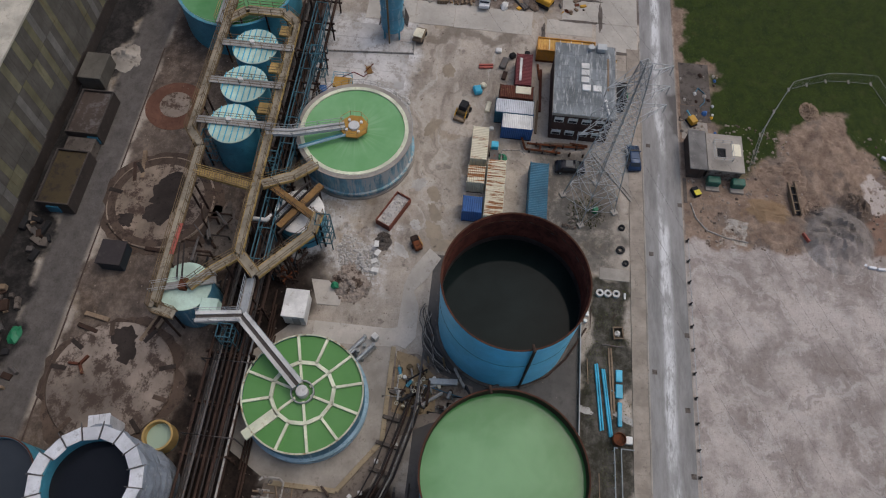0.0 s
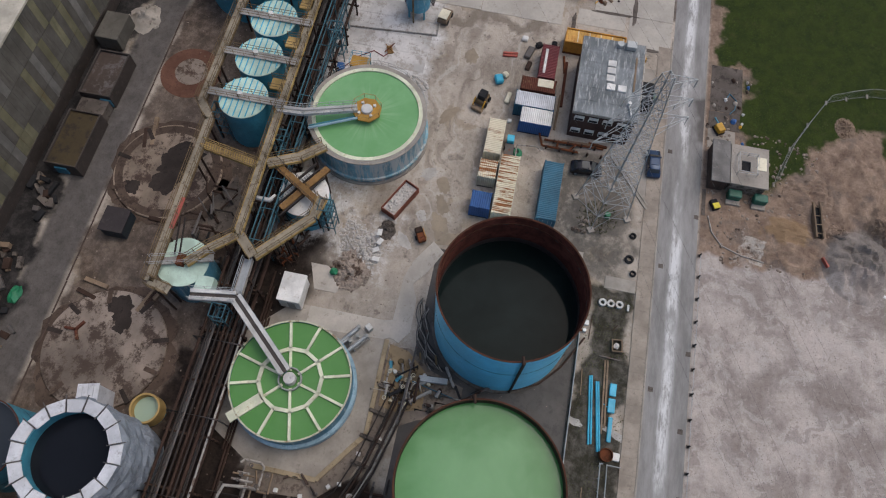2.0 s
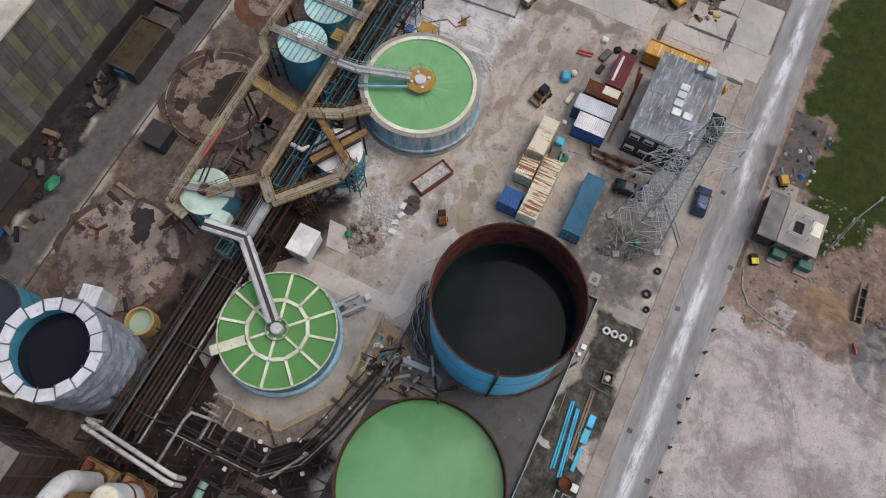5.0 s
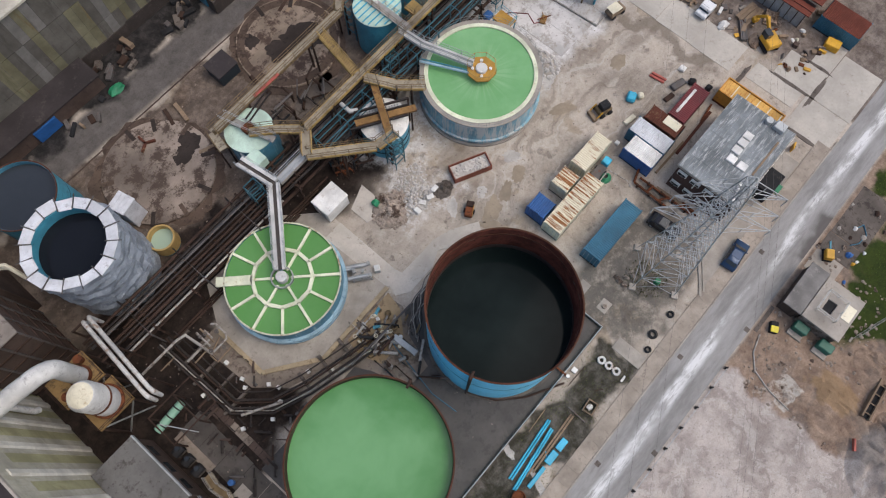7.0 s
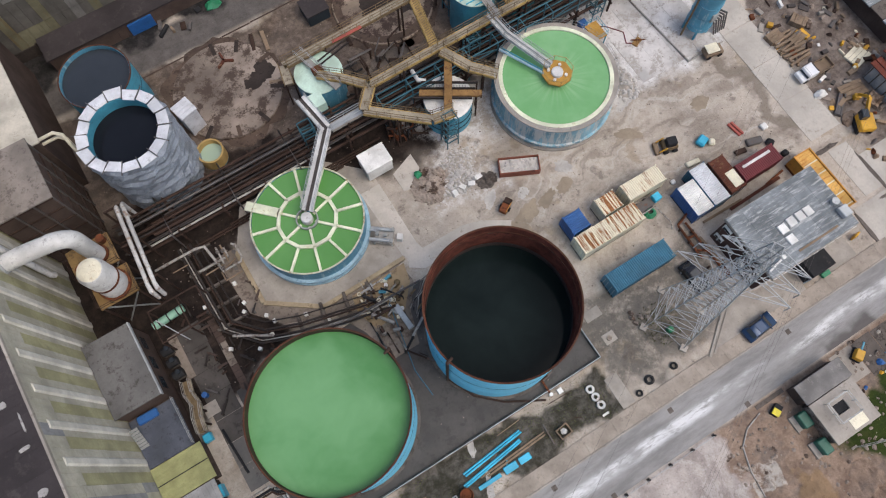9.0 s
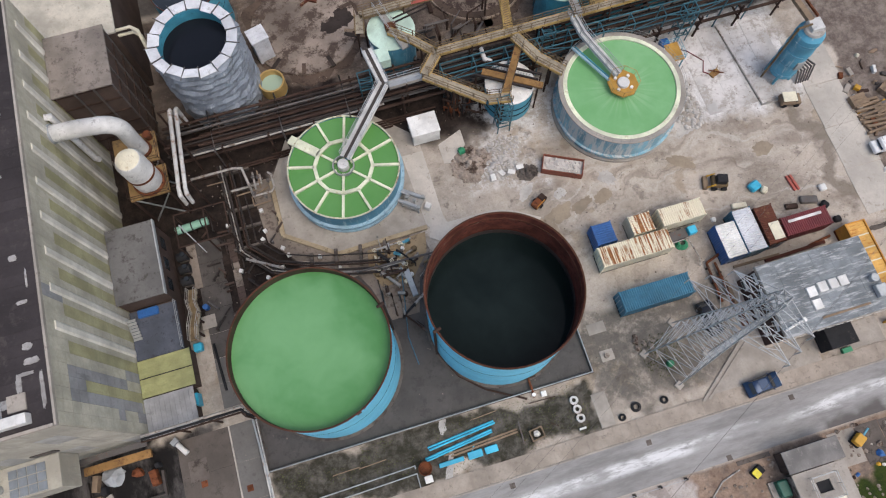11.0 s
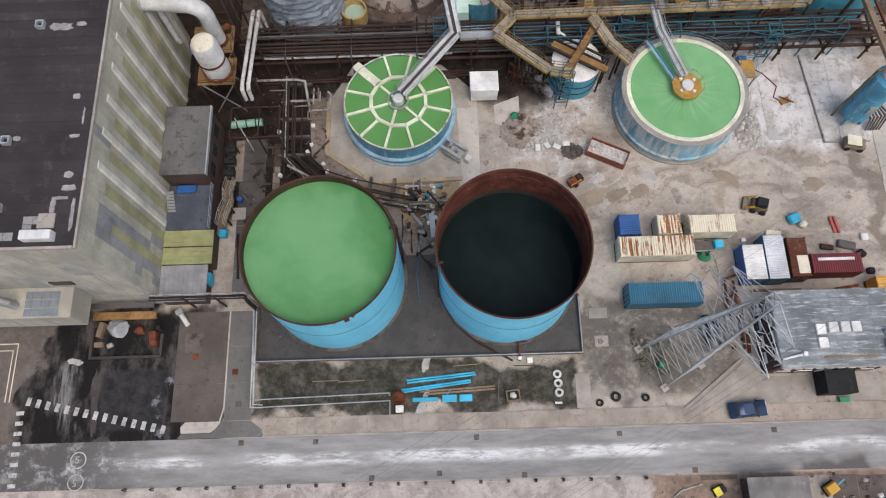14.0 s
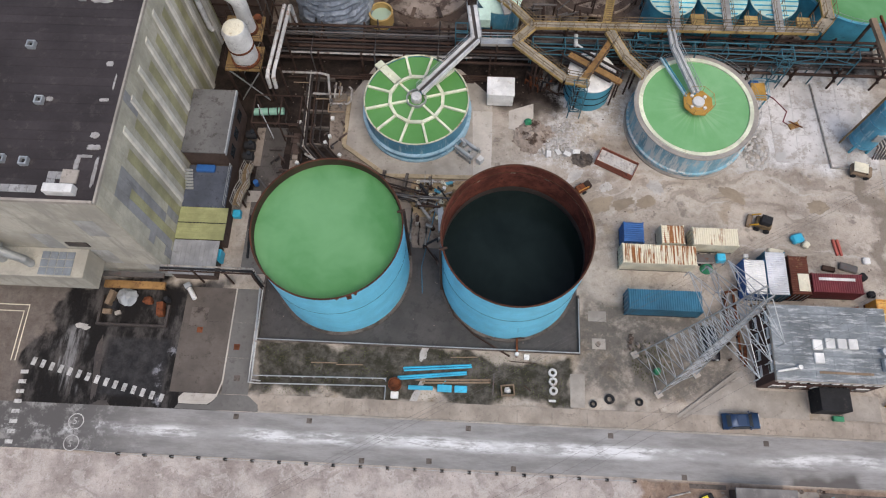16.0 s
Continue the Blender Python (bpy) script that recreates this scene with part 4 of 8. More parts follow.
for x, y, w, d, h, mm in ((-15.6, 14.0, 2.9, 0.9, 0.9, m_white), (-15.2, 15.6, 1.6, 1.5, 0.12, m_concrete)):
    part("roof_box", Shape().box(x - w / 2, y - d / 2, MZ - 0.2, x + w / 2, y + d / 2, MZ - 0.12 + h), mm, mill, bevel=0.03)
m_peel = paint("peeled_roof_lining", (0.38, 0.365, 0.35), 0.85, stain=(0.22, 0.2, 0.19), stains=0.5, scale=1.5, vary=0.3)
for q, (x, y, w, d) in enumerate(((-14.2, 28.8, 0.45, 0.35), (-13.8, 24.4, 0.55, 0.22), (-13.8, 20.3, 0.5, 0.4), (-13.6, 18.9, 0.85, 0.35), (-16.9, 37.0, 1.4, 0.5), (-14.9, 37.3, 0.6, 0.3), (-19.4, 24.3, 0.4, 0.3), (-12.9, 16.2, 0.22, 1.9), (-14.85, 17.1, 0.3, 1.0), (-14.2, 17.9, 0.8, 0.2), (-14.3, 44.3, 0.6, 1.3), (-13.2, 26.6, 0.1, 1.1), (-16.9, 14.1, 0.5, 0.35))):
    part("roof_patch", Shape().prism([(x + w * k * math.cos(a), y + d * k * math.sin(a)) for a, k in [(TAU * i / 26, (math.cos(TAU * i / 26) ** 4 + math.sin(TAU * i / 26) ** 4) ** -0.25 * (0.8 + 0.3 * noise.noise((math.cos(TAU * i / 26) * 3, math.sin(TAU * i / 26) * 3, q * 2.3)))) for i in range(26)]], MZ - 0.2, MZ - 0.088 + 0.003 * (q % 3)), m_peel, mill, "pale peeled roof lining")
m_lining = paint("grey_lining_sheet", (0.34, 0.335, 0.33), 0.8, stain=(0.18, 0.17, 0.165), stains=0.45, scale=1.2, vary=0.5)
lining = mesh_of("lining_sheet", Shape().box(0, 0, 0, 0.86, 0.8, 0.03), m_lining)
for x, y in [(-22.6 + 0.9 * i, 13.75) for i in range(5)] + [(-17.4 + 0.9 * i, 15.3) for i in range(3)] + [(-17.4, 14.45), (-16.9, 13.6)]:
    part("lining_sheet", lining, None, mill, "pale exposed roof lining").location = (x, y, MZ - 0.13)
for x, y in ((-22.9, 30.7), (-20.3, 24.0), (-20.0, 17.0), (-22.4, 17.2), (-26.5, 24), (-27, 38), (-19.0, 37.2)):
    part("roof_vent", Shape().box(x - 0.42, y - 0.42, MZ - 0.2, x + 0.42, y - 0.28, MZ + 0.35).box(x - 0.42, y + 0.28, MZ - 0.2, x + 0.42, y + 0.42, MZ + 0.35).box(x - 0.42, y - 0.28, MZ - 0.2, x - 0.28, y + 0.28, MZ + 0.35).box(x + 0.28, y - 0.28, MZ - 0.2, x + 0.42, y + 0.28, MZ + 0.35), m_galv, mill, "square grey roof vent")
    part("vent_throat", Shape().box(x - 0.27, y - 0.27, MZ - 0.2, x + 0.27, y + 0.27, MZ - 0.02), m_black, mill)
# bay on the south face
part("bay", Shape().box(-33, 9.4, 4.6, -18.9, MY - 0.08, 8.6), m_front, mill, "projecting pale bay", bevel=0.05)
for i in range(4):
    for k in range(3):
        part("bay_pane", Shape().box(-24.0 + i * 0.95, 9.6 + k * 0.95, 8.6, -23.15 + i * 0.95, 10.45 + k * 0.95, 8.68), m_greyglass, mill)
part("vent_pipe", Shape().tube([(-33, 12.4, 15), (-29.0, 11.6, 12.6), (-25.2, 10.9, 9.8), (-25.0, 10.8, 8.5)], 0.45, 14), m_grey, mill, "slanting grey vent pipe", smooth=True)
part("vent_pipe", Shape().tube([(-28.3, 11.3, 8.5), (-28.3, 11.3, 10.0), (-28.3, 12.6, 10.4)], 0.5, 14), m_grey, mill, smooth=True)

part("louvre", Shape().box(-20.6, MY - 0.2, 9.6, -18.2, MY - 0.06, 10.7), m_tarshade, mill, "dark louvre opening")
nb = thing("shed_building", "long dark fibre-cement shed with mossy streaks and pale roof", "building")
part("wall", Shape().box(-25, 79.6, 0, 140, 110, 14.9), m_claddingdark, nb)
part("roof", Shape().box(-25.3, 79.2, 14.9, 140, 110, 15.2), m_roofpale, nb)
m_shedolive = paint("olive_fibre_cement", (0.19, 0.175, 0.11), 0.85, stain=(0.17, 0.12, 0.06), stains=0.42, drips=True, vary=0.3)
m_shedgrey = paint("grey_fibre_cement", (0.20, 0.188, 0.172), 0.85, stain=(0.13, 0.12, 0.11), stains=0.42, drips=True, vary=0.3)
panels = {k: mesh_of("sheet_panel", Shape().box(0.01, -0.08, 0.02, 1.2, 0, 4.9), mm) for k, mm in (("d", m_claddingdark), ("m", m_claddingmoss), ("g", m_shedgrey), ("o", m_shedolive))}
olive_columns = {round((51.0 - 0.6 + 5.5 * k + 18) / 1.22) for k in range(-12, 8)}
grey_columns = {round((48.2 - 0.6 + 11.0 * k + 18) / 1.22) for k in range(-6, 5)}
for i in range(84):
    for k in range(3):
        kind = "o" if i in olive_columns and (k < 2 or i % 2) else "g" if i in grey_columns and k < 2 or k == 2 and rnd.random() < 0.3 else "m" if rnd.random() < 0.12 else "d"
        part("sheet_panel", panels[kind], None, nb).location = (-18 + i * 1.22, 79.6, k * 4.95)

# black sheets added for the shadow and scrap along the wall foot
for i in range(20):
    part("plinth_sheet", Shape().box(-18 + i * 5.1, 79.38, 0, -12.94 + i * 5.1, 79.51, 2.0 + 0.25 * (i % 2)), m_tarshade, nb, "added black sheet for shade and scrap at the shed foot")

hop = thing("hopper_house", "brown steel-framed hopper house with grey roof", "building")
part("wall", Shape().box(-12.0, 49.8, 0, -5.6, 57.4, 14.0), m_brownwall, hop)
part("roof", Shape().box(-12.1, 49.5, 14.0, -5.3, 57.6, 14.25), paint("dusty_brown_roof", (0.24, 0.21, 0.185), 0.8, stain=(0.12, 0.10, 0.09), stains=0.45, scale=0.8), hop, bevel=0.04)
for k in range(6):
    part("frame_rail", Shape().box(-12, 49.68, 1 + k * 2.5, -5.5, 49.8, 1.22 + k * 2.5), m_piperust, hop)
    part("frame_rail", Shape().box(-5.6, 49.7, 1 + k * 2.5, -5.48, 57.4, 1.22 + k * 2.5), m_piperust, hop)
for x in (-9.8, -7.7):
    part("frame_post", Shape().box(x, 49.64, 0, x + 0.22, 49.8, 14), m_pipe, hop)
for y in (49.7, 52.2, 54.8, 57.2):
    part("frame_post", Shape().box(-5.6, y, 0, -5.44, y + 0.22, 14), m_pipe, hop)
low = thing("store_building", "store with pale flat roof between the mill and the shed", "building")
part("wall", Shape().box(-60, 58.2, 0, -5.0, 77, 11.8), m_brownwall, low)
part("roof", Shape().box(-60, 57.9, 11.8, -4.7, 77.2, 12.1), m_roofpale, low, bevel=0.05)

# ---- office building ----
K = thing("office_building", "two-storey brown brick office with grey sheet roof", "building")
kx0, kx1, ky0, ky1, kz = 57.9, 70.8, 2.0, 10.7, 6.0
part("wall", Shape().box(kx0 + 0.25, ky0 + 0.3, 0, kx1 - 0.25, ky1 - 0.25, kz - 0.25), m_brick, K)
part("fascia", Shape().box(kx0, ky0, kz - 0.5, kx1, ky1, kz - 0.12), m_concrete, K)
rsheet = mesh_of("roof_panel", Shape().box(0.01, 0.01, 0, 2.13, 0.94, 0.08), m_roofgrey)
for i in range(6):
    for k in range(9):
        part("roof_panel", rsheet, None, K).location = (kx0 + 0.03 + i * 2.14, ky0 + 0.1 + k * 0.95, kz - 0.12 + 0.004 * ((i + k) % 3))
for x, y in ((62.2, 5.6), (63.6, 5.8), (64.9, 5.8), (66.1, 5.8), (62.2, 4.1)):
    part("rooflight", Shape().box(x, y, kz - 0.1, x + 1.05, y + 1.15, kz + 0.22), m_white, K, "white square rooflight", bevel=0.06)
for z in (1.1, 3.9):
    for i in range(4):
        w = part("window", Shape().box(kx0 + 0.17, 3.2 + i * 1.9, z, kx0 + 0.3, 4.5 + i * 1.9, z + 1.0), m_white, K, "white-framed window")
        part("pane", Shape().box(kx0 + 0.14, 3.3 + i * 1.9, z + 0.1, kx0 + 0.2, 4.4 + i * 1.9, z + 0.5), m_glass, w)
    for i in range(5):
        w = part("window", Shape().box(59 + i * 2.35, ky0 + 0.2, z, 60.5 + i * 2.35, ky0 + 0.34, z + 1.1), m_white, K)
        part("pane", Shape().box(59.1 + i * 2.35, ky0 + 0.16, z + 0.1, 60.4 + i * 2.35, ky0 + 0.24, z + 1.0), m_glass, w)
for i in range(11):
    part("fascia_strip", Shape().box(58.2 + i * 1.15, ky0 - 0.06, kz - 0.5, 58.95 + i * 1.15, ky0 - 0.02, kz - 0.22), m_white, K, "white fascia strip")
part("roof_plank", Shape().box(62.6, 3.0, kz - 0.03, 68.4, 3.25, kz + 0.06), m_timber, K, "brown plank on the roof")
part("porch", Shape().box(64.0, -0.4, 0, 67.4, 2.2, 2.7), m_black, K, "black entrance porch", bevel=0.05)
part("fan_unit", Shape().box(69.4, 3.4, kz, 70.6, 4.8, kz + 0.7), m_galv, K, bevel=0.08)
part("fan_unit", Shape().cyl(69.9, 5.6, kz, kz + 0.6, 0.45, n=20), m_galv, K)


# ---- containers ----
def container(x0, x1, y0, y1, label, side, roof, along="x", h=2.6, name="shipping_container", z=0.0):
    t = thing(name, label, "container", ((x0 + x1) / 2, (y0 + y1) / 2, z), group="containers in the yard")
    a, b = (x1 - x0) / 2, (y1 - y0) / 2
    part("floor_frame", Shape().box(-a, -b, 0, a, b, 0.16), m_black, t)
    n = int((x1 - x0 if along == "x" else y1 - y0) / 0.27)
    # corrugated outline for the walls, corrugated profile for the roof
    ln = a if along == "x" else b
    wd = b if along == "x" else a
    us = [(-ln + 0.06 + (2 * ln - 0.12) * i / (4 * n), (i % 4) in (1, 2)) for i in range(4 * n + 1)]
    low = [(u, -wd + (0.0 if k else 0.05)) for u, k in us]
    high = [(u, wd - (0.0 if k else 0.05)) for u, k in reversed(us)]
    pts = low + high
    part("corrugated_sides", Shape().prism([(p, q) if along == "x" else (-q, p) for p, q in pts], 0.16, h - 0.06), side, t)
    rs = Shape()
    m = len(us)
    for sgn in (-1, 1):
        rs.v += [((u, sgn * (wd - 0.06), h + (0.03 if k else -0.03)) if along == "x" else (-sgn * (wd - 0.06), u, h + (0.03 if k else -0.03))) for u, k in us]
        rs.v += [((u, sgn * (wd - 0.06), h - 0.1) if along == "x" else (-sgn * (wd - 0.06), u, h - 0.1)) for u, k in us]
    for i in range(m - 1):
        rs.f += [(i, i + 1, 2 * m + i + 1, 2 * m + i), (m + i + 1, m + i, 3 * m + i, 3 * m + i + 1), (m + i, m + i + 1, i + 1, i), (2 * m + i, 2 * m + i + 1, 3 * m + i + 1, 3 * m + i)]
    rs.f += [(0, 2 * m, 3 * m, m), (m - 1, 2 * m - 1, 4 * m - 1, 3 * m - 1)]
    part("roof", rs, roof, t)
    for u in (-a, a - 0.12):
        for w in (-b, b - 0.12):
            part("corner_post", Shape().box(u - 0.01, w - 0.01, 0, u + 0.13, w + 0.13, h + 0.03), side, t)
    for k in (0.35, 0.75, 1.3, 1.7):
        if along == "x":
            part("lock_bar", Shape().beam((-a - 0.05, -b + k * b * 0.98, 0.2), (-a - 0.05, -b + k * b * 0.98, h - 0.15), 0.05), m_galv, t)
        else:
            part("lock_bar", Shape().beam((-a + k * a * 0.98, -b - 0.05, 0.2), (-a + k * a * 0.98, -b - 0.05, h - 0.15), 0.05), m_galv, t)
    return t


container(43.15, 51.9, 10.4, 12.95, "long blue corrugated steel container", m_contblue, m_contblue)
container(42.7, 51.7, 16.2, 18.75, "long cream container with rust-streaked roof", m_contcream, m_rustroof)
container(51.4, 57.0, 18.95, 21.25, "cream container with light rust on its roof", m_contcream, m_rustlight)
container(47.6, 50.4, 18.95, 21.4, "short cream container with rusty roof", m_contcream, m_rustroof, "y")
container(43.0, 45.5, 18.95, 21.6, "short royal blue storage container", m_royal, m_royal, "y")
container(57.2, 59.75, 12.9, 17.3, "blue site cabin with white flat roof", m_royal, m_white, "y", name="site_cabin")
container(59.85, 62.3, 12.9, 18.4, "cabin with white corrugated roof", m_contblue, m_whitepanel, "y", name="site_cabin")
container(62.6, 64.9, 13.1, 18.0, "rust-brown store with patched roof", m_brownroof, m_brownroof, "y", name="site_store")
container(65.1, 71.1, 13.5, 15.9, "maroon corrugated shipping container", m_contred, m_contred)
t = thing("roof_board", "pale plywood sheet on the brown store roof", "board", (64.1, 14.6, 2.63))
part("sheet", Shape().box(-0.65, -1.1, 0, 0.65, 1.1, 0.05), m_contcream, t)
single("roof_plate", Shape().box(65.9, 15.0, 2.63, 70.2, 15.35, 2.66), m_white, "white stencilled stripe plate on maroon container roof", "marking")

# white cabin in the yard
t = thing("plant_cabin", "white plant cabin standing on the oily yard", "cabin", (27.55, 40.5, 0))
part("body", Shape().box(-1.75, -1.35, 0.25, 1.75, 1.35, 2.75), m_white, t, bevel=0.05)
part("roof", Shape().box(-1.85, -1.45, 2.75, 1.85, 1.45, 2.95), m_white, t, bevel=0.05)
part("skid", Shape().box(-1.6, -1.2, 0, 1.6, 1.2, 0.25), m_black, t)
part("door", Shape().box(-1.82, -0.7, 0.3, -1.73, 0.2, 2.2), m_grey, t)
part("fan_grille", Shape().box(1.75, -0.5, 1.2, 1.95, 0.4, 2.0), m_grey, t)

# ---- bund round the two storage tanks ----
t = thing("bund", "low concrete bund wall round the dark storage tank floor", "bund", kind="structure")
part("bund_floor", Shape().box(-0.7, 5.5, 0, 37.5, 24.5, 0.05), m_bund, t)
for a in ((-0.95, 5.2, 37.75, 5.45), (37.5, 5.46, 37.75, 12.5), (-0.95, 5.46, -0.7, 16.5)):
    part("bund_wall", Shape().box(a[0], a[1], 0, a[2], a[3], 0.45), m_concdark, t, bevel=0.03)
# octagonal pad of the clarifier
oct_out = [(7.0, 39.8), (6.9, 32.2), (12.9, 27.9), (24.3, 28.1), (26.6, 29.4), (26.6, 40.5), (22, 45), (10, 45)]
m_concclean = paint("clean_pale_concrete", (0.49, 0.45, 0.40), 0.9, stain=(0.27, 0.235, 0.20), stains=0.32, scale=0.6, wear=0.2)
m_concbrown = paint("brown_stained_concrete", (0.235, 0.195, 0.16), 0.9, stain=(0.11, 0.085, 0.068), stains=0.5, scale=0.6, wear=0.35)
single("outer_apron", Shape().prism([(4.3, 40.4), (4.9, 31.9), (7.8, 28.6), (13.1, 26.5), (20.6, 26.6), (24.2, 28.0), (12.9, 27.8), (6.85, 32.1), (6.95, 40.4)], 0, 0.05), m_concbrown, "brown-stained concrete strip outside the kerb", "pad", kind="structure")
single("clarifier_pad", Shape().prism(oct_out, 0, 0.06), m_concrete, "pale concrete pad round the clarifier", "pad", kind="structure")
m_ochrekerb = paint("ochre_stained_kerb", (0.37, 0.295, 0.195), 0.85, stain=(0.22, 0.165, 0.10), stains=0.4, wear=0.3)
wall = thing("kerb_wall", "low ochre-stained kerb wall round the clarifier pad", "kerb", kind="structure")
for p, q in zip(oct_out[:4], oct_out[1:4]):
    part("kerb_length", Shape().beam((*p, 0.14), (*q, 0.14), 0.55, 0.28), m_ochrekerb, wall, bevel=0.03)


# ---- walkways and bridges ----
def walkway(label, pts, w=1.1, deck=m_deck, rail=m_ochredull, z_leg=True, side=m_yellow, name="walkway", leg_gap=8.0):
    t = thing(name, label, "walkway")
    for p, q in zip(pts, pts[1:]):
        p, q = Vector(p), Vector(q)
        d = (q - p)
        n = Vector((-d.y, d.x, 0)).normalized() * (w / 2)
        part("deck_plate", Shape().beam(p, q, w, 0.1), deck, t)
        part("side_beam", Shape().beam(p + n - Vector((0, 0, 0.15)), q + n - Vector((0, 0, 0.15)), 0.12, 0.42), side, t)
        part("side_beam", Shape().beam(p - n - Vector((0, 0, 0.15)), q - n - Vector((0, 0, 0.15)), 0.12, 0.42), side, t)
        part("handrail", Shape().rail([p + n, q + n], 1.1, 1.8, 0.06), rail, t)
        part("handrail", Shape().rail([p - n, q - n], 1.1, 1.8, 0.06), rail, t)
        if z_leg:
            k = max(1, int(d.length / leg_gap))
            for i in range(k):
                b = p.lerp(q, (i + 0.5) / k)
                for s in (-1, 1):
                    part("leg", Shape().beam((b.x + n.x * s, b.y + n.y * s, 0), (b.x + n.x * s, b.y + n.y * s, b.z - 0.1), 0.2), m_piperust, t)
    return t


walkway("long ochre steel walkway on the pipe-rack side of the tanks", [(68.5, 48.0, 7.0), (31.3, 47.5, 7.0), (28.9, 50.2, 7.0), (26.6, 52.2, 7.0)], 1.0)
walkway("ochre walkway with handrails behind the digester row", [(72.0, 57.9, 7.0), (48.4, 57.9, 7.0), (46.2, 56.0, 7.0), (23.6, 55.5, 7.0), (23.0, 52.8, 7.0)], 1.1, m_deck, m_ochredull, True, m_ochredull)
walkway("ochre walkway cranked down towards the covered tank", [(31.3, 47.2, 7.0), (29.1, 44.9, 6.8), (35.6, 39.6, 6.4), (38.6, 39.2, 6.2)], 1.15)
walkway("ochre walkway leading to the pale-rimmed clarifier", [(41.4, 47.0, 6.9), (43.6, 43.6, 6.0), (46.2, 41.2, 5.4)], 1.3)
walkway("ochre landing looped round the last digester", [(68.5, 48.0, 7.0), (70.2, 50.0, 7.0), (70.2, 55.5, 7.0), (68.0, 57.9, 7.0)], 1.4)
walkway("brown stair with treads crossing between the walkways", [(42.3, 55.4, 6.8), (41.0, 47.9, 6.6)], 0.9, m_timber, m_yellow, False)
single("red_plate", Shape().box(30.4, 55.0, 7.06, 34.6, 55.5, 7.1), m_redbar, "faded red plate on the ochre walkway deck", "plate")
stair = thing("tread_flight", "row of brown grating treads on the crossing stair", "stair")
for i in range(22):
    part("tread", Shape().obox(pose(42.3 - 1.3 * i / 22, 55.2 - 7.2 * i / 22, 6.95, 0, 0, 10), 0.85, 0.16, 0.06), m_yellow, stair)
for x in (53.0, 60.0, 66.8):
    walkway("ochre cross walkway between two digesters", [(x, 48.2, 7.0), (x, 50.0, 7.0)], 1.6, m_yellow, m_ochredull, False)

# trough bridges to the clarifier hubs
def trough_bridge(label, pts, w=1.3, gutter=True):
    t = thing("trough_bridge", label, "bridge")
    for p, q in zip(pts, pts[1:]):
        p, q = Vector(p), Vector(q)
        d = q - p
        n = Vector((-d.y, d.x, 0)).normalized()
        part("channel_floor", Shape().beam(p, q, w * 0.34, 0.12), m_tarshade if gutter else m_grey, t)
        part("channel_side", Shape().beam(p + n * w * 0.33, q + n * w * 0.33, w * 0.32, 0.5), m_white if gutter else m_duct, t, "pale covered channel")
        part("channel_side", Shape().beam(p - n * w * 0.33, q - n * w * 0.33, w * 0.32, 0.5), m_duct, t)
        part("handrail", Shape().rail([p - n * w * 0.5, q - n * w * 0.5], 1.1, 1.6), m_galv, t)
        part("handrail", Shape().rail([p + n * w * 0.5, q + n * w * 0.5], 1.1, 1.6), m_galv, t)
        part("truss", Shape().beam(p - Vector((0, 0, 0.5)), q - Vector((0, 0, 0.5)), 0.3, 0.4), m_bluedark, t)
    return t


trough_bridge("pale steel trough bridge cranked to the ringed clarifier", [(23.2, 50.6, 6.4), (24.0, 45.5, 6.2), (17.0, 37.7, 5.2)], 1.35)
trough_bridge("grey trough bridge to the hub of the pale-rimmed clarifier", [(49.3, 48.0, 7.0), (49.8, 44.8, 6.6), (52.1, 38.3, 6.2)], 1.0, False)
pb = thing("feed_pipe", "pale blue feed pipe over the green clarifier", "pipe")
part("pipe", Shape().tube([(48.2, 43.9, 5.6), (51.0, 38.0, 5.7)], 0.17, 10), m_collar, pb, smooth=True)
part("pipe", Shape().tube([(48.7, 44.0, 5.4), (51.4, 38.2, 5.5)], 0.1, 8), m_teal, pb, smooth=True)
walkway("pale low walkway beside the pipe rack", [(24.6, 45.6, 5.6), (29.0, 45.7, 5.6)], 1.0, m_tin, m_galv, True, m_concrete)
# tank-side platform
t = thing("valve_platform", "small orange platform with rails beside the clarifier", "platform", (61.2, 40.4, 0))
part("deck", Shape().box(-0.9, -1.3, 3.8, 0.9, 1.3, 3.95), m_amber, t)
part("rail", Shape().rail([(-0.9, -1.3, 3.95), (0.9, -1.3, 3.95), (0.9, 1.3, 3.95), (-0.9, 1.3, 3.95)], 1.0, 1.2), m_teal, t)
for x in (-0.8, 0.8):
    for y in (-1.2, 1.2):
        part("leg", Shape().beam((x, y, 0), (x, y, 3.8), 0.14), m_teal, t)

# ---- pipe rack ----
rack = thing("pipe_rack", "long pipe rack of rusty steel trestles over oily ground", "pipe rack")
for i in range(15):
    x = -3 + i * 5.8
    for y in (44.0, 49.0):
        part("post", Shape().beam((x, y, 0), (x, y, 4.3), 0.22), m_piperust, rack)
    part("cross_beam", Shape().beam((x, 43.6, 3.5), (x, 49.4, 3.5), 0.22, 0.26), m_piperust, rack)
    part("cross_beam", Shape().beam((x, 43.6, 2.1), (x, 49.4, 2.1), 0.18, 0.22), m_piperust, rack)


def pipe_run(label, pts, r, material, n=10, name="pipe_run"):
    return single(name, Shape().tube(pts, r, n), material, label, "pipe", "pipes", smooth=True)


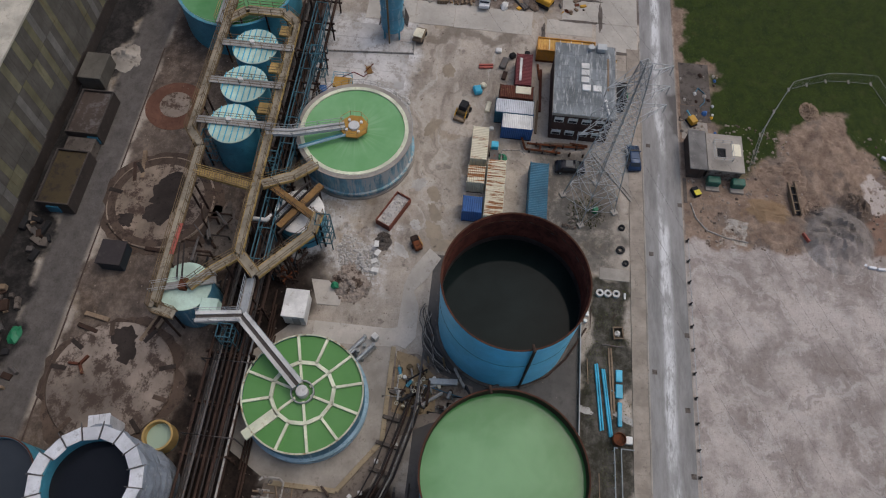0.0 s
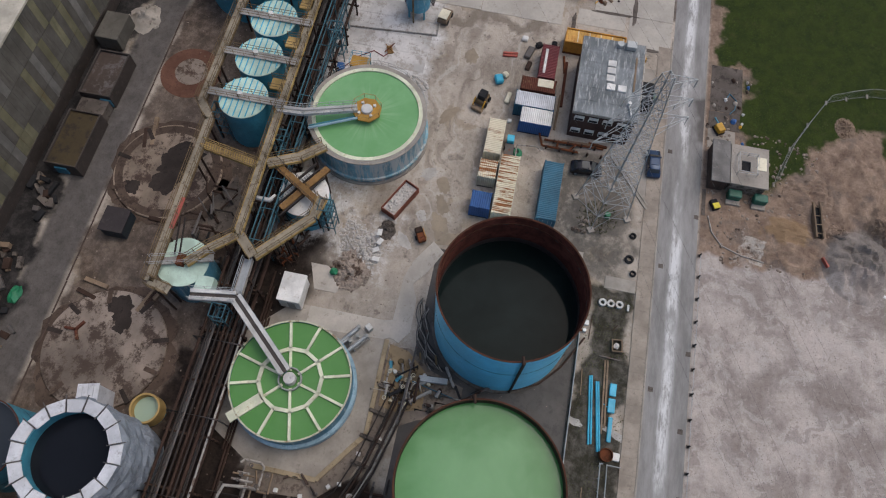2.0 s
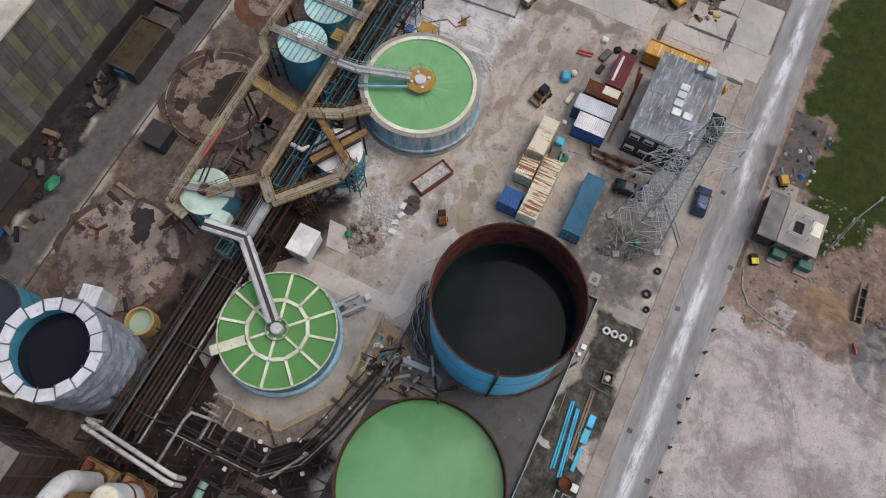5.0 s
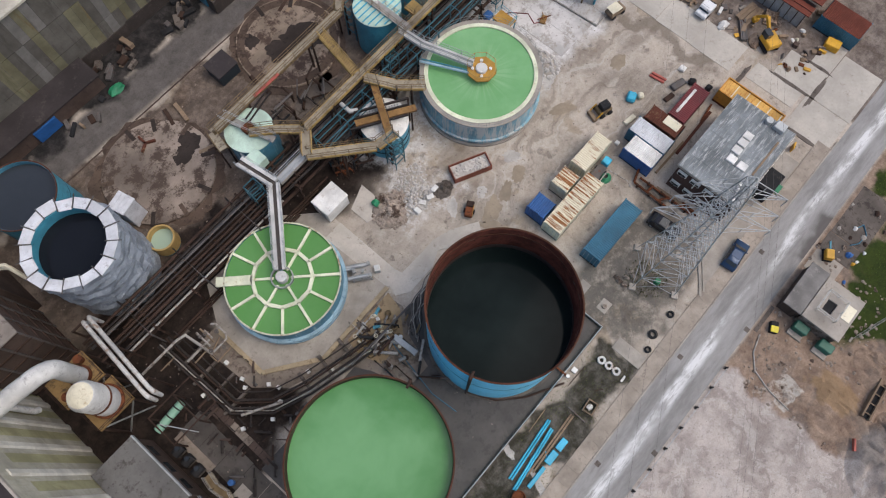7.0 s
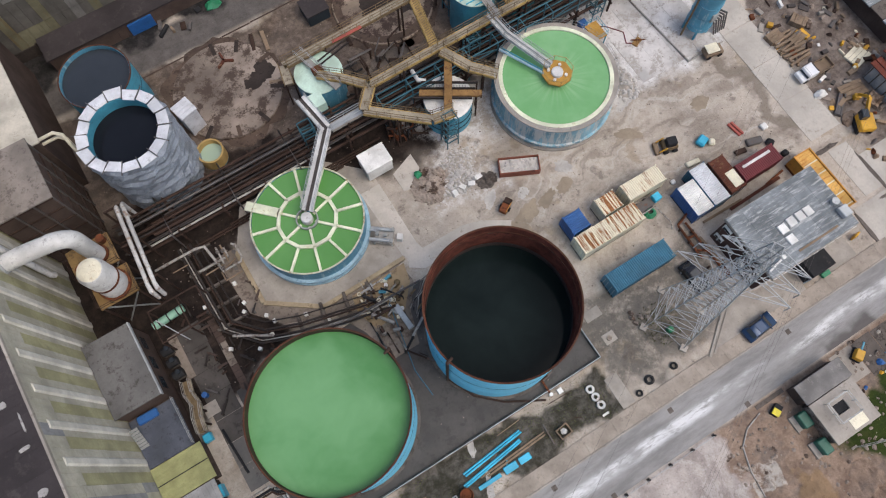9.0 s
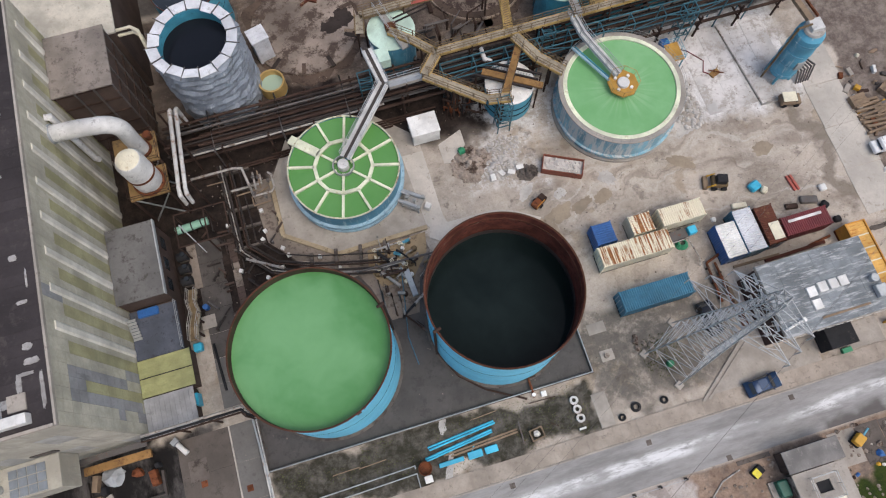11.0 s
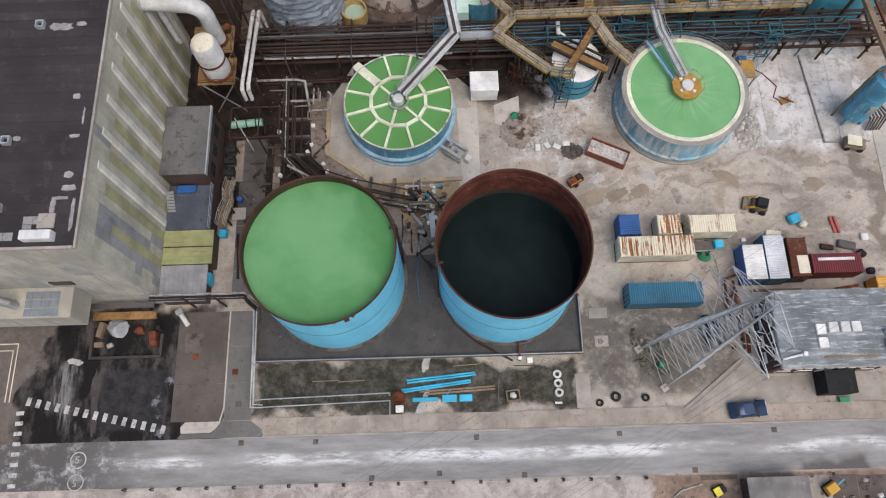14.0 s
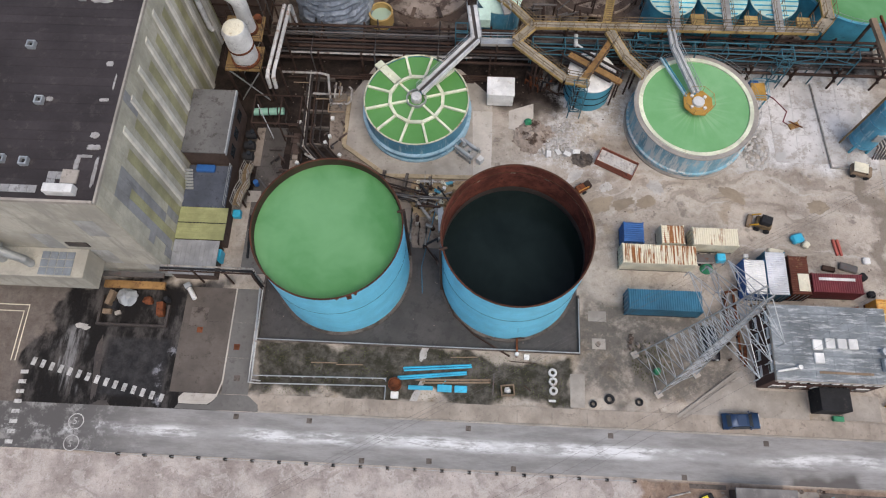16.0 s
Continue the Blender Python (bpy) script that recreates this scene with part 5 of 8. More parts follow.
rnd = random.Random(7)
for k, (y, z, r, mm, x0, x1) in enumerate([(44.2, 3.8, 0.13, m_pipepale, -1, 23.5), (44.8, 3.78, 0.13, m_pipedark, -4, 80), (45.3, 3.8, 0.2, m_piperust, 0, 80), (45.9, 3.75, 0.11, m_pipedark, -3, 60),
                                         (46.4, 3.8, 0.16, m_piperust, -4, 80), (47.0, 3.78, 0.12, m_pipedark, 2, 80), (47.6, 3.8, 0.14, m_pipe, -2, 21), (48.2, 3.75, 0.13, m_pipedark, -4, 80), (48.8, 3.8, 0.18, m_piperust, -4, 78),
                                         (44.5, 2.35, 0.22, m_piperust, -4, 80), (45.4, 2.35, 0.16, m_pipe, -4, 70), (46.5, 2.35, 0.25, m_piperust, -4, 80), (47.5, 2.35, 0.18, m_piperust, 0, 80), (48.4, 2.35, 0.2, m_pipe, -4, 78)]):
    lab = "pale lagged pipe on the rack" if mm is m_pipepale else ("rusty brown pipe on the rack" if mm is m_piperust else "dull grey pipe on the rack")
    pipe_run(lab, [(x0, y, z), (x1, y, z)], r, mm)
for k in range(4):
    pipe_run("rusty pipe lying along the foot of the rack", [(-2 + k * 5, 42.6 + k * 0.35, 0.4), (24 + k * 2, 42.7 + k * 0.35, 0.4)], 0.13, m_piperust)
for x in (0, 8.5, 17):
    pipe_run("dull grey pipe bridging over the rack", [(x + 2, 43.4, 0.3), (x + 2, 43.4, 4.8), (x + 2, 49.2, 4.8), (x + 2, 49.2, 1)], 0.08, m_pipe)
truss = thing("truss_frame", "sky-blue lattice truss frame beside the rack", "truss")
for z in (4.6, 6.0):
    part("chord", Shape().beam((31.5, 46.3, z), (74, 46.3, z), 0.13), m_truss, truss)
    part("chord", Shape().beam((31.5, 44.6, z), (74, 44.6, z), 0.13), m_truss, truss)
for i in range(11):
    x = 31.5 + i * 4.25
    part("upright", Shape().beam((x, 44.6, 0), (x, 44.6, 6.0), 0.14), m_truss, truss)
    part("upright", Shape().beam((x, 46.3, 0), (x, 46.3, 6.0), 0.14), m_truss, truss)
    part("tie", Shape().beam((x, 44.6, 6.0), (x, 46.3, 6.0), 0.1), m_truss, truss)
    if i < 10:
        part("brace", Shape().beam((x, 44.6, 6.0 if i % 2 else 4.6), (x + 4.25, 44.6, 4.6 if i % 2 else 6.0), 0.09), m_truss, truss)
for x, y in ((22.0, 47.0), (37.5, 38.6), (48.3, 55.8), (46.0, 47.0), (64.5, 44.5)):
    t = thing("access_tower", "small sky-blue steel stair tower", "tower", (x, y, 0))
    for a in (-0.8, 0.8):
        for b in (-0.8, 0.8):
            part("post", Shape().beam((a, b, 0), (a, b, 6.5), 0.11), m_truss, t)
    for z in (1.6, 3.2, 4.8, 6.4):
        part("ring_beam", Shape().beam((-0.8, -0.8, z), (0.8, -0.8, z), 0.12).beam((0.8, -0.8, z), (0.8, 0.8, z), 0.12).beam((0.8, 0.8, z), (-0.8, 0.8, z), 0.12).beam((-0.8, 0.8, z), (-0.8, -0.8, z), 0.12), m_truss, t)
        part("ladder_rung", Shape().beam((-0.8, 0, z - 0.5), (0.8, 0, z - 0.9), 0.1), m_truss, t)
# north-south bundle
for k in (0, 1, 2, 4, 5, 8):
    mm = (m_pipedark, m_pipepale, m_pipedark, m_pipedark, m_piperust, m_pipedark, m_pipedark, m_pipedark, m_pipedark)[k]
    o = k * 0.31
    pipe_run("ground pipe bending round the clarifier apron", [(1.0 + o, 43.5, 0.75), (1.3 + 0.95 * o, 31.4 + 0.38 * o, 0.75), (4.6 + 0.6 * o, 27.7 + 0.85 * o, 0.75), (9.0 + 0.3 * o, 26.0 + 0.96 * o, 0.75), (14.5 + 0.22 * o, 24.6 + 0.98 * o, 0.75), (19.6, 23.5 + o, 0.75)], (0.13, 0.08, 0.14, 0.08, 0.11)[k % 5], mm)
sup = thing("pipe_sleepers", "row of concrete pipe sleepers with white caps", "sleeper")
for i in range(5):
    part("sleeper", Shape().box(0.7, 31.8 + i * 2.6, 0, 4.7, 32.1 + i * 2.6, 0.6), m_concdark, sup, bevel=0.03)
for i in range(4):
    part("sleeper", Shape().obox(pose(9.5 + i * 3, 27.6 - i * 0.35, 0.3, 0, 0, 80), 2.6, 0.4, 0.6), m_concdark, sup, bevel=0.03)
for i, (x, y) in enumerate([(5.0, 36.2), (4.9, 33.4), (4.4, 32.4), (6.5, 30.6), (1.6, 31.9), (10.6, 28.2), (7.0, 29.5), (12.6, 26.2), (4.0, 27.4), (1.0, 29.2), (0.6, 35.4), (6.0, 28.2)]):
    single("marker_block", Shape().box(-0.22, -0.22, 0, 0.22, 0.22, 0.5), m_white, "small white concrete marker block", "block", "white marker blocks", bevel=0.03, at=(x, y, 0), rz=17 * i)
pipe_run("long pale pipe lying beside the green tank", [(2.0, 30.3, 0.9), (6.2, 27.8, 0.9)], 0.16, m_pipepale)
# pipe manifold beside the clarifier
man = thing("pipe_manifold", "manifold of looped tan pipes and valves on oily ground", "manifold")
for pts, r in (([(-2, 41.5, 3.0), (3.2, 41.5, 3.0), (4.3, 41.2, 3.0), (4.6, 39.0, 2.2), (4.6, 38.2, 0.4)], 0.16), ([(-0.5, 40.6, 2.0), (1.6, 40.6, 2.0)], 0.08), ([(2.3, 39.8, 0.3), (2.3, 39.3, 1.4), (6.0, 39.3, 1.4), (6.0, 40.6, 1.4)], 0.12),
               ([(2.6, 38.6, 1.2), (5.0, 38.7, 1.2)], 0.1), ([(4.6, 37.9, 1.3), (7.0, 37.9, 1.3), (7.4, 38.4, 1.3), (7.4, 40.2, 1.3), (7.0, 40.6, 1.3)], 0.13), ([(4.4, 37.0, 0.9), (4.4, 38.0, 0.9), (6.6, 38.8, 0.9)], 0.1),
               ([(5.2, 41.0, 1.6), (5.2, 38.6, 1.6)], 0.12), ([(5.8, 41.0, 1.6), (5.8, 38.6, 1.6)], 0.1), ([(4.4, 36.8, 0.9), (6.6, 36.9, 0.9)], 0.1)):
    part("pipe_loop", Shape().tube(pts, r, 10), m_pipepale if r > 0.11 else m_timber, man, smooth=True)
for x, y in ((5.2, 40.2), (5.8, 40.0), (6.9, 39.2), (4.9, 38.0), (6.2, 37.2)):
    part("valve_wheel", Shape().ring(x, y, 0.14, 0.24, 1.9, 1.98, 14).cyl(x, y, 1.2, 1.95, 0.06, n=8), m_pipe, man)

# pumps and pipes between the two storage tanks
rnd = random.Random(21)
ps = thing("pump_set", "pumps, valves and crossing rusty pipes between the storage tanks", "pump set")
part("dirt_floor", Shape().prism([(13.6, 26.2), (15.6, 22.6), (17.0, 18.0), (20.4, 18.0), (21.6, 22.0), (23.8, 25.0), (23.6, 27.0)], 0, 0.07), m_concbrown, ps, "oily brown dirt")
part("plinth", Shape().prism([(16.0, 25.0), (17.0, 22.2), (21.0, 22.4), (23.4, 25.2), (23.9, 27.6), (16.4, 27.3)], 0, 0.1), paint("ochre_stained_slab", (0.34, 0.25, 0.15), 0.9, stain=(0.15, 0.105, 0.07), stains=0.42, scale=0.6), ps)
for i, (x, y) in enumerate([(17.6, 25.6), (18.8, 26.4), (20.2, 25.4), (18.2, 23.8), (19.6, 23.2), (20.8, 26.8), (17.4, 21.2), (19.4, 20.6)]):
    part("pump_body", Shape().cyl(x, y, 0.14, 0.8, 0.32, 0.26, 16), (m_pipepale, m_piperust, m_contcream)[i % 3], ps, smooth=True)
    part("pump_motor", Shape().tube([(x, y, 0.7), (x + 0.9 * math.cos(i * 1.3), y + 0.9 * math.sin(i * 1.3), 0.7)], 0.22, 12), (m_piperust, m_grey, m_teal)[i % 3], ps, smooth=True)
for i in range(26):
    x, y, z = rnd.uniform(16.6, 21.4), rnd.uniform(16.5, 27), rnd.uniform(0.4, 1.5)
    d = rnd.choice(((1, 0), (0, 1), (0.8, 0.5), (0.6, -0.8)))
    ln = rnd.uniform(0.8, 3.0)
    part("pipe_piece", Shape().tube([(x, y, z * 0.3), (x, y, z), (x + d[0] * ln, y + d[1] * ln, z), (x + d[0] * ln, y + d[1] * ln, 0.1)], rnd.uniform(0.06, 0.14), 8), rnd.choice((m_piperust, m_piperust, m_pipe, m_pipepale, m_black)), ps, smooth=True)
for i in range(44):
    x, y = 16.6 + 6.0 * rnd.random(), 21.6 + 5.4 * rnd.random()
    k = i % 4
    if k == 0:
        part("valve_wheel", Shape().ring(x, y, 0.17, 0.25, 1.0, 1.07, 14).cyl(x, y, 0.2, 1.05, 0.05, n=8), m_contcream if i % 8 else m_pipe, ps)
    elif k == 1:
        part("valve_body", Shape().lathe(x, y, [(0.02, 0.1), (0.2, 0.1), (0.26, 0.3), (0.14, 0.5), (0.22, 0.62), (0.22, 0.7), (0.02, 0.72)], 14, False), (m_contcream, m_white, m_ochredull)[i % 3], ps, smooth=True)
    elif k == 2:
        part("elbow", Shape().tube([(x, y, 0.1), (x, y, 0.55), (x + 0.25, y + 0.1, 0.75), (x + 0.9, y + 0.3, 0.75)], 0.12, 10), (m_ochredull, m_piperust, m_pipepale)[i % 3], ps, smooth=True)
    else:
        part("pump_casing", Shape().lathe(x, y, [(0.02, 0.1), (0.36, 0.1), (0.4, 0.35), (0.3, 0.55), (0.16, 0.6), (0.02, 0.62)], 16, False), (m_contcream, m_ochredull)[i % 2], ps, smooth=True)
part("header_pipe", Shape().tube([(14.5, 24.6, 1.4), (24.4, 24.3, 1.4)], 0.13, 10), m_pipe, ps)
part("duct_box", Shape().obox(pose(20.4, 21.6, 0.9, 0, 0, 4), 0.7, 3.4, 0.5), m_tin, ps, "ribbed grey duct box", bevel=0.04)
pipe_run("thin blue hose along the bund floor", [(19.8, 24.0, 0.9), (19.2, 20.5, 0.3), (18.3, 15.5, 0.12), (18.6, 12.0, 0.1)], 0.06, m_contblue)
# hoses lying round the foot of the black-water tank
for i in range(9):
    a = [(29.02 + (9.0 + 0.17 * i + 0.25 * math.sin(k * 1.9 + i)) * math.cos(radians(142 - 6.5 * k - i)), 14.89 + (9.0 + 0.17 * i + 0.25 * math.sin(k * 1.9 + i)) * math.sin(radians(142 - 6.5 * k - i)), 0.16 + 0.05 * (i % 3)) for k in range(9)]
    pipe_run("loose hose lying round the tank foot", a, 0.055, (m_black, m_pipepale, m_pipe)[i % 3], 6, "hose")
t = thing("valve_station", "grey valve skid with pipes on the clarifier pad", "valve skid", (23.6, 31.7, 0), -38)
part("deck", Shape().box(-1.2, -1.1, 0.75, 1.2, 1.1, 0.85), m_greydeck, t, bevel=0.03)
for x in (-1.1, 1.1):
    for y in (-1.0, 1.0):
        part("leg", Shape().beam((x, y, 0.06), (x, y, 0.76), 0.14), m_galv, t)
for y in (-0.75, 0.65):
    part("vessel", Shape().tube([(-1.7, y, 1.2), (-1.6, y, 1.2), (0.7, y, 1.2), (0.8, y, 1.2)], 0.24, 14), m_galv, t, smooth=True)
for x, y in ((-0.8, 0.0), (0.2, -0.1), (1.0, 0.7), (1.0, -0.8)):
    part("valve", Shape().lathe(x, y, [(0.02, 0.85), (0.16, 0.85), (0.2, 1.1), (0.1, 1.35), (0.24, 1.5), (0.24, 1.56), (0.02, 1.58)], 14, False), m_grey, t, smooth=True)
part("control_box", Shape().box(1.6, -0.4, 0.06, 2.3, 0.4, 1.1), m_white, t, "pale control box", bevel=0.05)
part("feed_pipe", Shape().tube([(-2.4, 0.3, 1.6), (-1.2, 0.3, 1.6), (-0.8, 0.3, 1.2), (-0.8, 0.3, 0.85)], 0.14, 10), m_galv, t, smooth=True)

# ---- beside the mill ----
m_ochreplat = paint("dull_ochre_platform", (0.26, 0.165, 0.07), 0.8, stain=(0.10, 0.07, 0.045), stains=0.45, wear=0.4)
t = thing("gas_vessel", "white upright vessel with rusty domed top on brown platform", "vessel", (-5.5, 40.4, 7.3))
part("body", Shape().lathe(0, 0, [(1.6, 0), (1.6, 5.4), (1.35, 5.9), (0.7, 6.2), (0.02, 6.25)], 40, False), m_duct, t, smooth=True)
part("skirt", Shape().ring(0, 0, 1.55, 1.85, 0, 0.35, 40), m_rust, t, smooth=True)
part("band", Shape().ring(0, 0, 1.58, 1.68, 2.6, 2.9, 40), m_rust, t, smooth=True)
part("dome_cap", Shape().lathe(0, 0, [(1.3, 5.97), (0.7, 6.26), (0.02, 6.31)], 32, False), m_contcream, t, "rust-speckled dome", smooth=True)
for x0, y0, x1, y1, z in ((-8.0, 38.5, -3.4, 42.2, 7.3), (-8.6, 42.4, -3.6, 46.2, 8.3)):
    t = thing("vessel_platform", "brown steel platform on tall legs beside the mill", "platform")
    part("deck", Shape().box(x0, y0, z - 0.25, x1, y1, z), m_ochreplat, t)
    part("edge", Shape().rail([(x0, y0, z), (x1, y0, z), (x1, y1, z), (x0, y1, z), (x0, y0, z)], 1.0, 1.8), m_piperust, t)
    for x in (x0 + 0.2, x1 - 0.2):
        for y in (y0 + 0.2, y1 - 0.2):
            part("leg", Shape().beam((x, y, 0), (x, y, z - 0.2), 0.25), m_piperust, t)
    for s in (0, 1):
        part("brace", Shape().beam((x0 + 0.2, y0 + 0.2, s * z), (x1 - 0.2, y0 + 0.2, (1 - s) * (z - 0.4)), 0.14), m_grey, t)
t = thing("exhaust_duct", "fat white exhaust duct bent from the mill wall", "duct")
arc = [(-12.3, 44.6, 15.2), (-9.0, 44.4, 15.2)] + [(-7.6 + 2.2 * math.sin(a), 44.2, 13.0 + 2.2 * math.cos(a)) for a in [radians(d) for d in range(0, 91, 15)]] + [(-5.4, 44.1, 11), (-5.4, 44.1, 8.4)]
part("duct_bend", Shape().tube(arc, 0.95, 28), m_duct, t, smooth=True)
part("flange", Shape().ring(-5.4, 44.1, 0.9, 1.2, 8.3, 8.6, 28), m_rust, t)
part("flange", Shape().tube([(-12.25, 44.6, 15.2), (-11.9, 44.6, 15.2)], 1.1, 28), m_tin, t)
for x, y in ((-7.6, 43.2), (-4.3, 45.4)):
    part("vent_cap", Shape().cyl(x, y, 8.3, 9.2, 0.4, 0.5, 16), m_rust, t)
pipe_run("white downpipe against the mill wall", [(-12.15, 46.1, 16.2), (-11.6, 46.1, 16.0), (-11.6, 45.9, 6.2), (-11.3, 45.9, 5.7)], 0.34, m_duct, 14)
for x in (-2.35, -1.6):
    pipe_run("pair of pale lagged pipes on high supports", [(x, 37.2, 5.6), (x, 37.5, 7.4), (x, 38.2, 7.6), (x + 0.7, 48.6, 7.6), (x + 0.7, 49.0, 7.2), (x + 0.7, 49.2, 3.0)], 0.24, m_lagged, 12)
for y in (39, 44, 49):
    single("pipe_trestle", Shape().beam((-3.1, y, 0), (-3.1, y, 7.4), 0.2).beam((-1.0, y, 0), (-1.0, y, 7.4), 0.2).beam((-3.1, y, 7.3), (-1.0, y, 7.3), 0.2), m_piperust, "rusty trestle under pale pipes", "trestle", "pipe trestles")
for z in (10.2, 11.2):
    pipe_run("pale pipe from the store roof to the wrapped tank", [(-5.0, 58.8, z), (-3.2, 58.8, z), (-2.4, 58.0, z), (-2.2, 56.4, z - 2)], 0.2, m_contcream, 12)
t = thing("heat_exchanger", "pale green horizontal vessel on a dark frame", "vessel", (-3.4, 36.2, 0), 4)
part("barrel", Shape().tube([(-2.0, 0, 1.4), (-1.7, 0, 1.4), (1.7, 0, 1.4), (2.0, 0, 1.4)], 0.5, 20), paint("pale_green_paint", (0.22, 0.40, 0.30), 0.5, stain=(0.1, 0.2, 0.14), stains=0.3), t, smooth=True)
for x in (-1.2, 0.0, 1.2):
    part("strap", Shape().tube([(x - 0.08, 0, 1.4), (x + 0.08, 0, 1.4)], 0.54, 20), m_black, t)
    part("saddle", Shape().box(x - 0.12, -0.45, 0, x + 0.12, 0.45, 1.1), m_piperust, t)
frame3 = thing("process_gantry", "dark open steel gantry beside the mill", "gantry")
for x in (-4.5, -1.0, 1.6):
    for y in (36.8, 32.6):
        part("post", Shape().beam((x, y, 0), (x, y, 4.4), 0.16), m_piperust, frame3)
    part("tie", Shape().beam((x, 32.6, 4.4), (x, 36.8, 4.4), 0.14), m_piperust, frame3)
for y in (36.8, 32.6):
    part("tie", Shape().beam((-4.5, y, 4.4), (1.6, y, 4.4), 0.14), m_piperust, frame3)
part("strut", Shape().beam((-4.2, 35.6, 4.0), (-2.6, 32.8, 0.2), 0.12), m_galv, frame3)

ann = thing("annex_building", "grey flat-roofed annex against the mill wall", "building")
part("wall", Shape().box(-12.05, 27.3, 0, -6.7, 36.1, 5.8), m_brownwall, ann)
part("roof", Shape().box(-12.05, 27.1, 5.8, -6.5, 36.3, 6.05), paint("grey_bitumen_roof", (0.135, 0.132, 0.13), 0.8, stain=(0.07, 0.065, 0.06), stains=0.45, scale=0.5), ann, bevel=0.04)
part("trim", Shape().box(-6.6, 27.1, 5.5, -6.45, 36.3, 6.1), m_tin, ann)
for i in range(3):
    part("window", Shape().box(-6.74, 28.3 + i * 2.6, 2.4, -6.64, 29.8 + i * 2.6, 3.8), m_glass, ann)
an2 = thing("annex_deck", "dark blue-grey flat deck between the annexes", "building")
part("wall", Shape().box(-12.05, 21.3, 0, -6.7, 27.25, 2.5), m_brownwall, an2)
part("roof", Shape().box(-12.05, 21.2, 2.5, -6.6, 27.05, 2.7), paint("blue_grey_deck", (0.085, 0.095, 0.12), 0.7, stain=(0.04, 0.04, 0.05), stains=0.4), an2)
part("rail", Shape().rail([(-6.6, 21.3, 2.7), (-6.6, 27.0, 2.7)], 1.0, 1.4), m_galv, an2)
part("cover", Shape().box(-11.0, 26.0, 2.7, -8.6, 27.0, 3.2), m_royal, an2, "royal blue tarpaulin", bevel=0.12)
for i in range(7):
    part("step", Shape().box(-12.0, 23.6 + i * 0.32, 2.7 + i * 0.2, -11.0, 23.9 + i * 0.32, 2.78 + i * 0.2), m_grey, an2)
an3 = thing("lean_to", "low lean-to with yellow-green corrugated roof", "building")
part("wall", Shape().box(-12.05, 16.9, 0, -6.3, 21.15, 2.7), m_brownwall, an3)
for i in range(14):
    part("roof_sheet", Shape().box(-12.05, 16.85 + i * 0.305, 2.7 + 0.012 * (i % 2), -6.05, 16.85 + i * 0.305 + 0.29, 2.85 + 0.012 * (i % 2)), m_lichen, an3)
part("roof_strap", Shape().box(-12.0, 18.95, 2.86, -6.05, 19.05, 2.92), m_black, an3)
an4 = thing("lean_to", "low lean-to with stained grey roof", "building")
part("wall", Shape().box(-12.05, 12.6, 0, -6.8, 16.7, 2.6), m_brownwall, an4)
for i in range(10):
    part("roof_sheet", Shape().box(-12.05 + i * 0.56, 12.3, 2.6, -12.05 + i * 0.56 + 0.54, 16.75, 2.74), m_claddinggrey, an4)
part("panel", Shape().box(-6.78, 14.6, 0.4, -6.4, 16.0, 1.9), m_paleblue, an4, "bright blue door panel")
single("tarpaulin", Shape().box(-6.2, 20.9, 0, -5.2, 21.9, 0.9), m_paleblue, "light blue covered crate beside the lean-to", "crate", bevel=0.1)
for i in range(3):
    t = thing("motor_unit", "black motor unit on a plinth", "motor", (-5.4, 29.6 + i * 1.6, 0), group="motor row")
    part("casing", Shape().tube([(-0.6, 0, 0.9), (-0.5, 0, 0.9), (0.5, 0, 0.9), (0.65, 0, 0.9)], 0.55, 16), m_black, t, smooth=True)
    part("foot", Shape().box(-0.6, -0.5, 0, 0.6, 0.5, 0.4), m_concdark, t)
    part("fan_cover", Shape().cyl(0.2, 0.1, 1.3, 1.7, 0.28, n=14), m_glass, t)
pts = [(-5.4, 21.8, 2.4), (-5.3, 23.6, 2.0), (-4.9, 25.2, 1.6), (-5.2, 26.8, 1.3), (-5.0, 28.4, 0.9)]
walkway("curved ochre ramp with pale handrails", pts, 0.9, m_ochredull, m_pipepale, True, m_deck)
single("drum", Shape().lathe(0, 0, [(0.02, 0), (0.32, 0), (0.34, 0.3), (0.32, 0.6), (0.34, 0.9), (0.02, 0.92)], 20, False), m_royal, "royal blue plastic drum", "drum", smooth=True, at=(-3.9, 25.9, 0))
pipe_run("black drainpipe lying on concrete", [(-4.0, 21.4, 0.15), (-3.6, 15.6, 0.15)], 0.16, m_black)
single("hatch_pad", Shape().box(-4.9, 23.4, 0, -3.2, 25.0, 0.06), m_concrete, "square concrete hatch pad", "pad")
# pipe bridge from the mill corner to the tank bund
t = thing("pipe_bridge", "dark pipe bridge from the mill corner to the tank bund", "pipe bridge")
for y, r, mm in ((12.2, 0.14, m_black), (12.55, 0.12, m_pipepale), (11.9, 0.1, m_piperust)):
    part("pipe", Shape().tube([(-12.1, y, 5.0), (-1.2, y, 5.0), (-0.9, y - 0.5, 4.6), (-0.9, y - 0.5, 0.4)], r, 10), mm, t, smooth=True)
for x in (-8.5, -4.8, -1.0):
    part("post", Shape().beam((x, 12.2, 0), (x, 12.2, 4.9), 0.18), m_piperust, t)
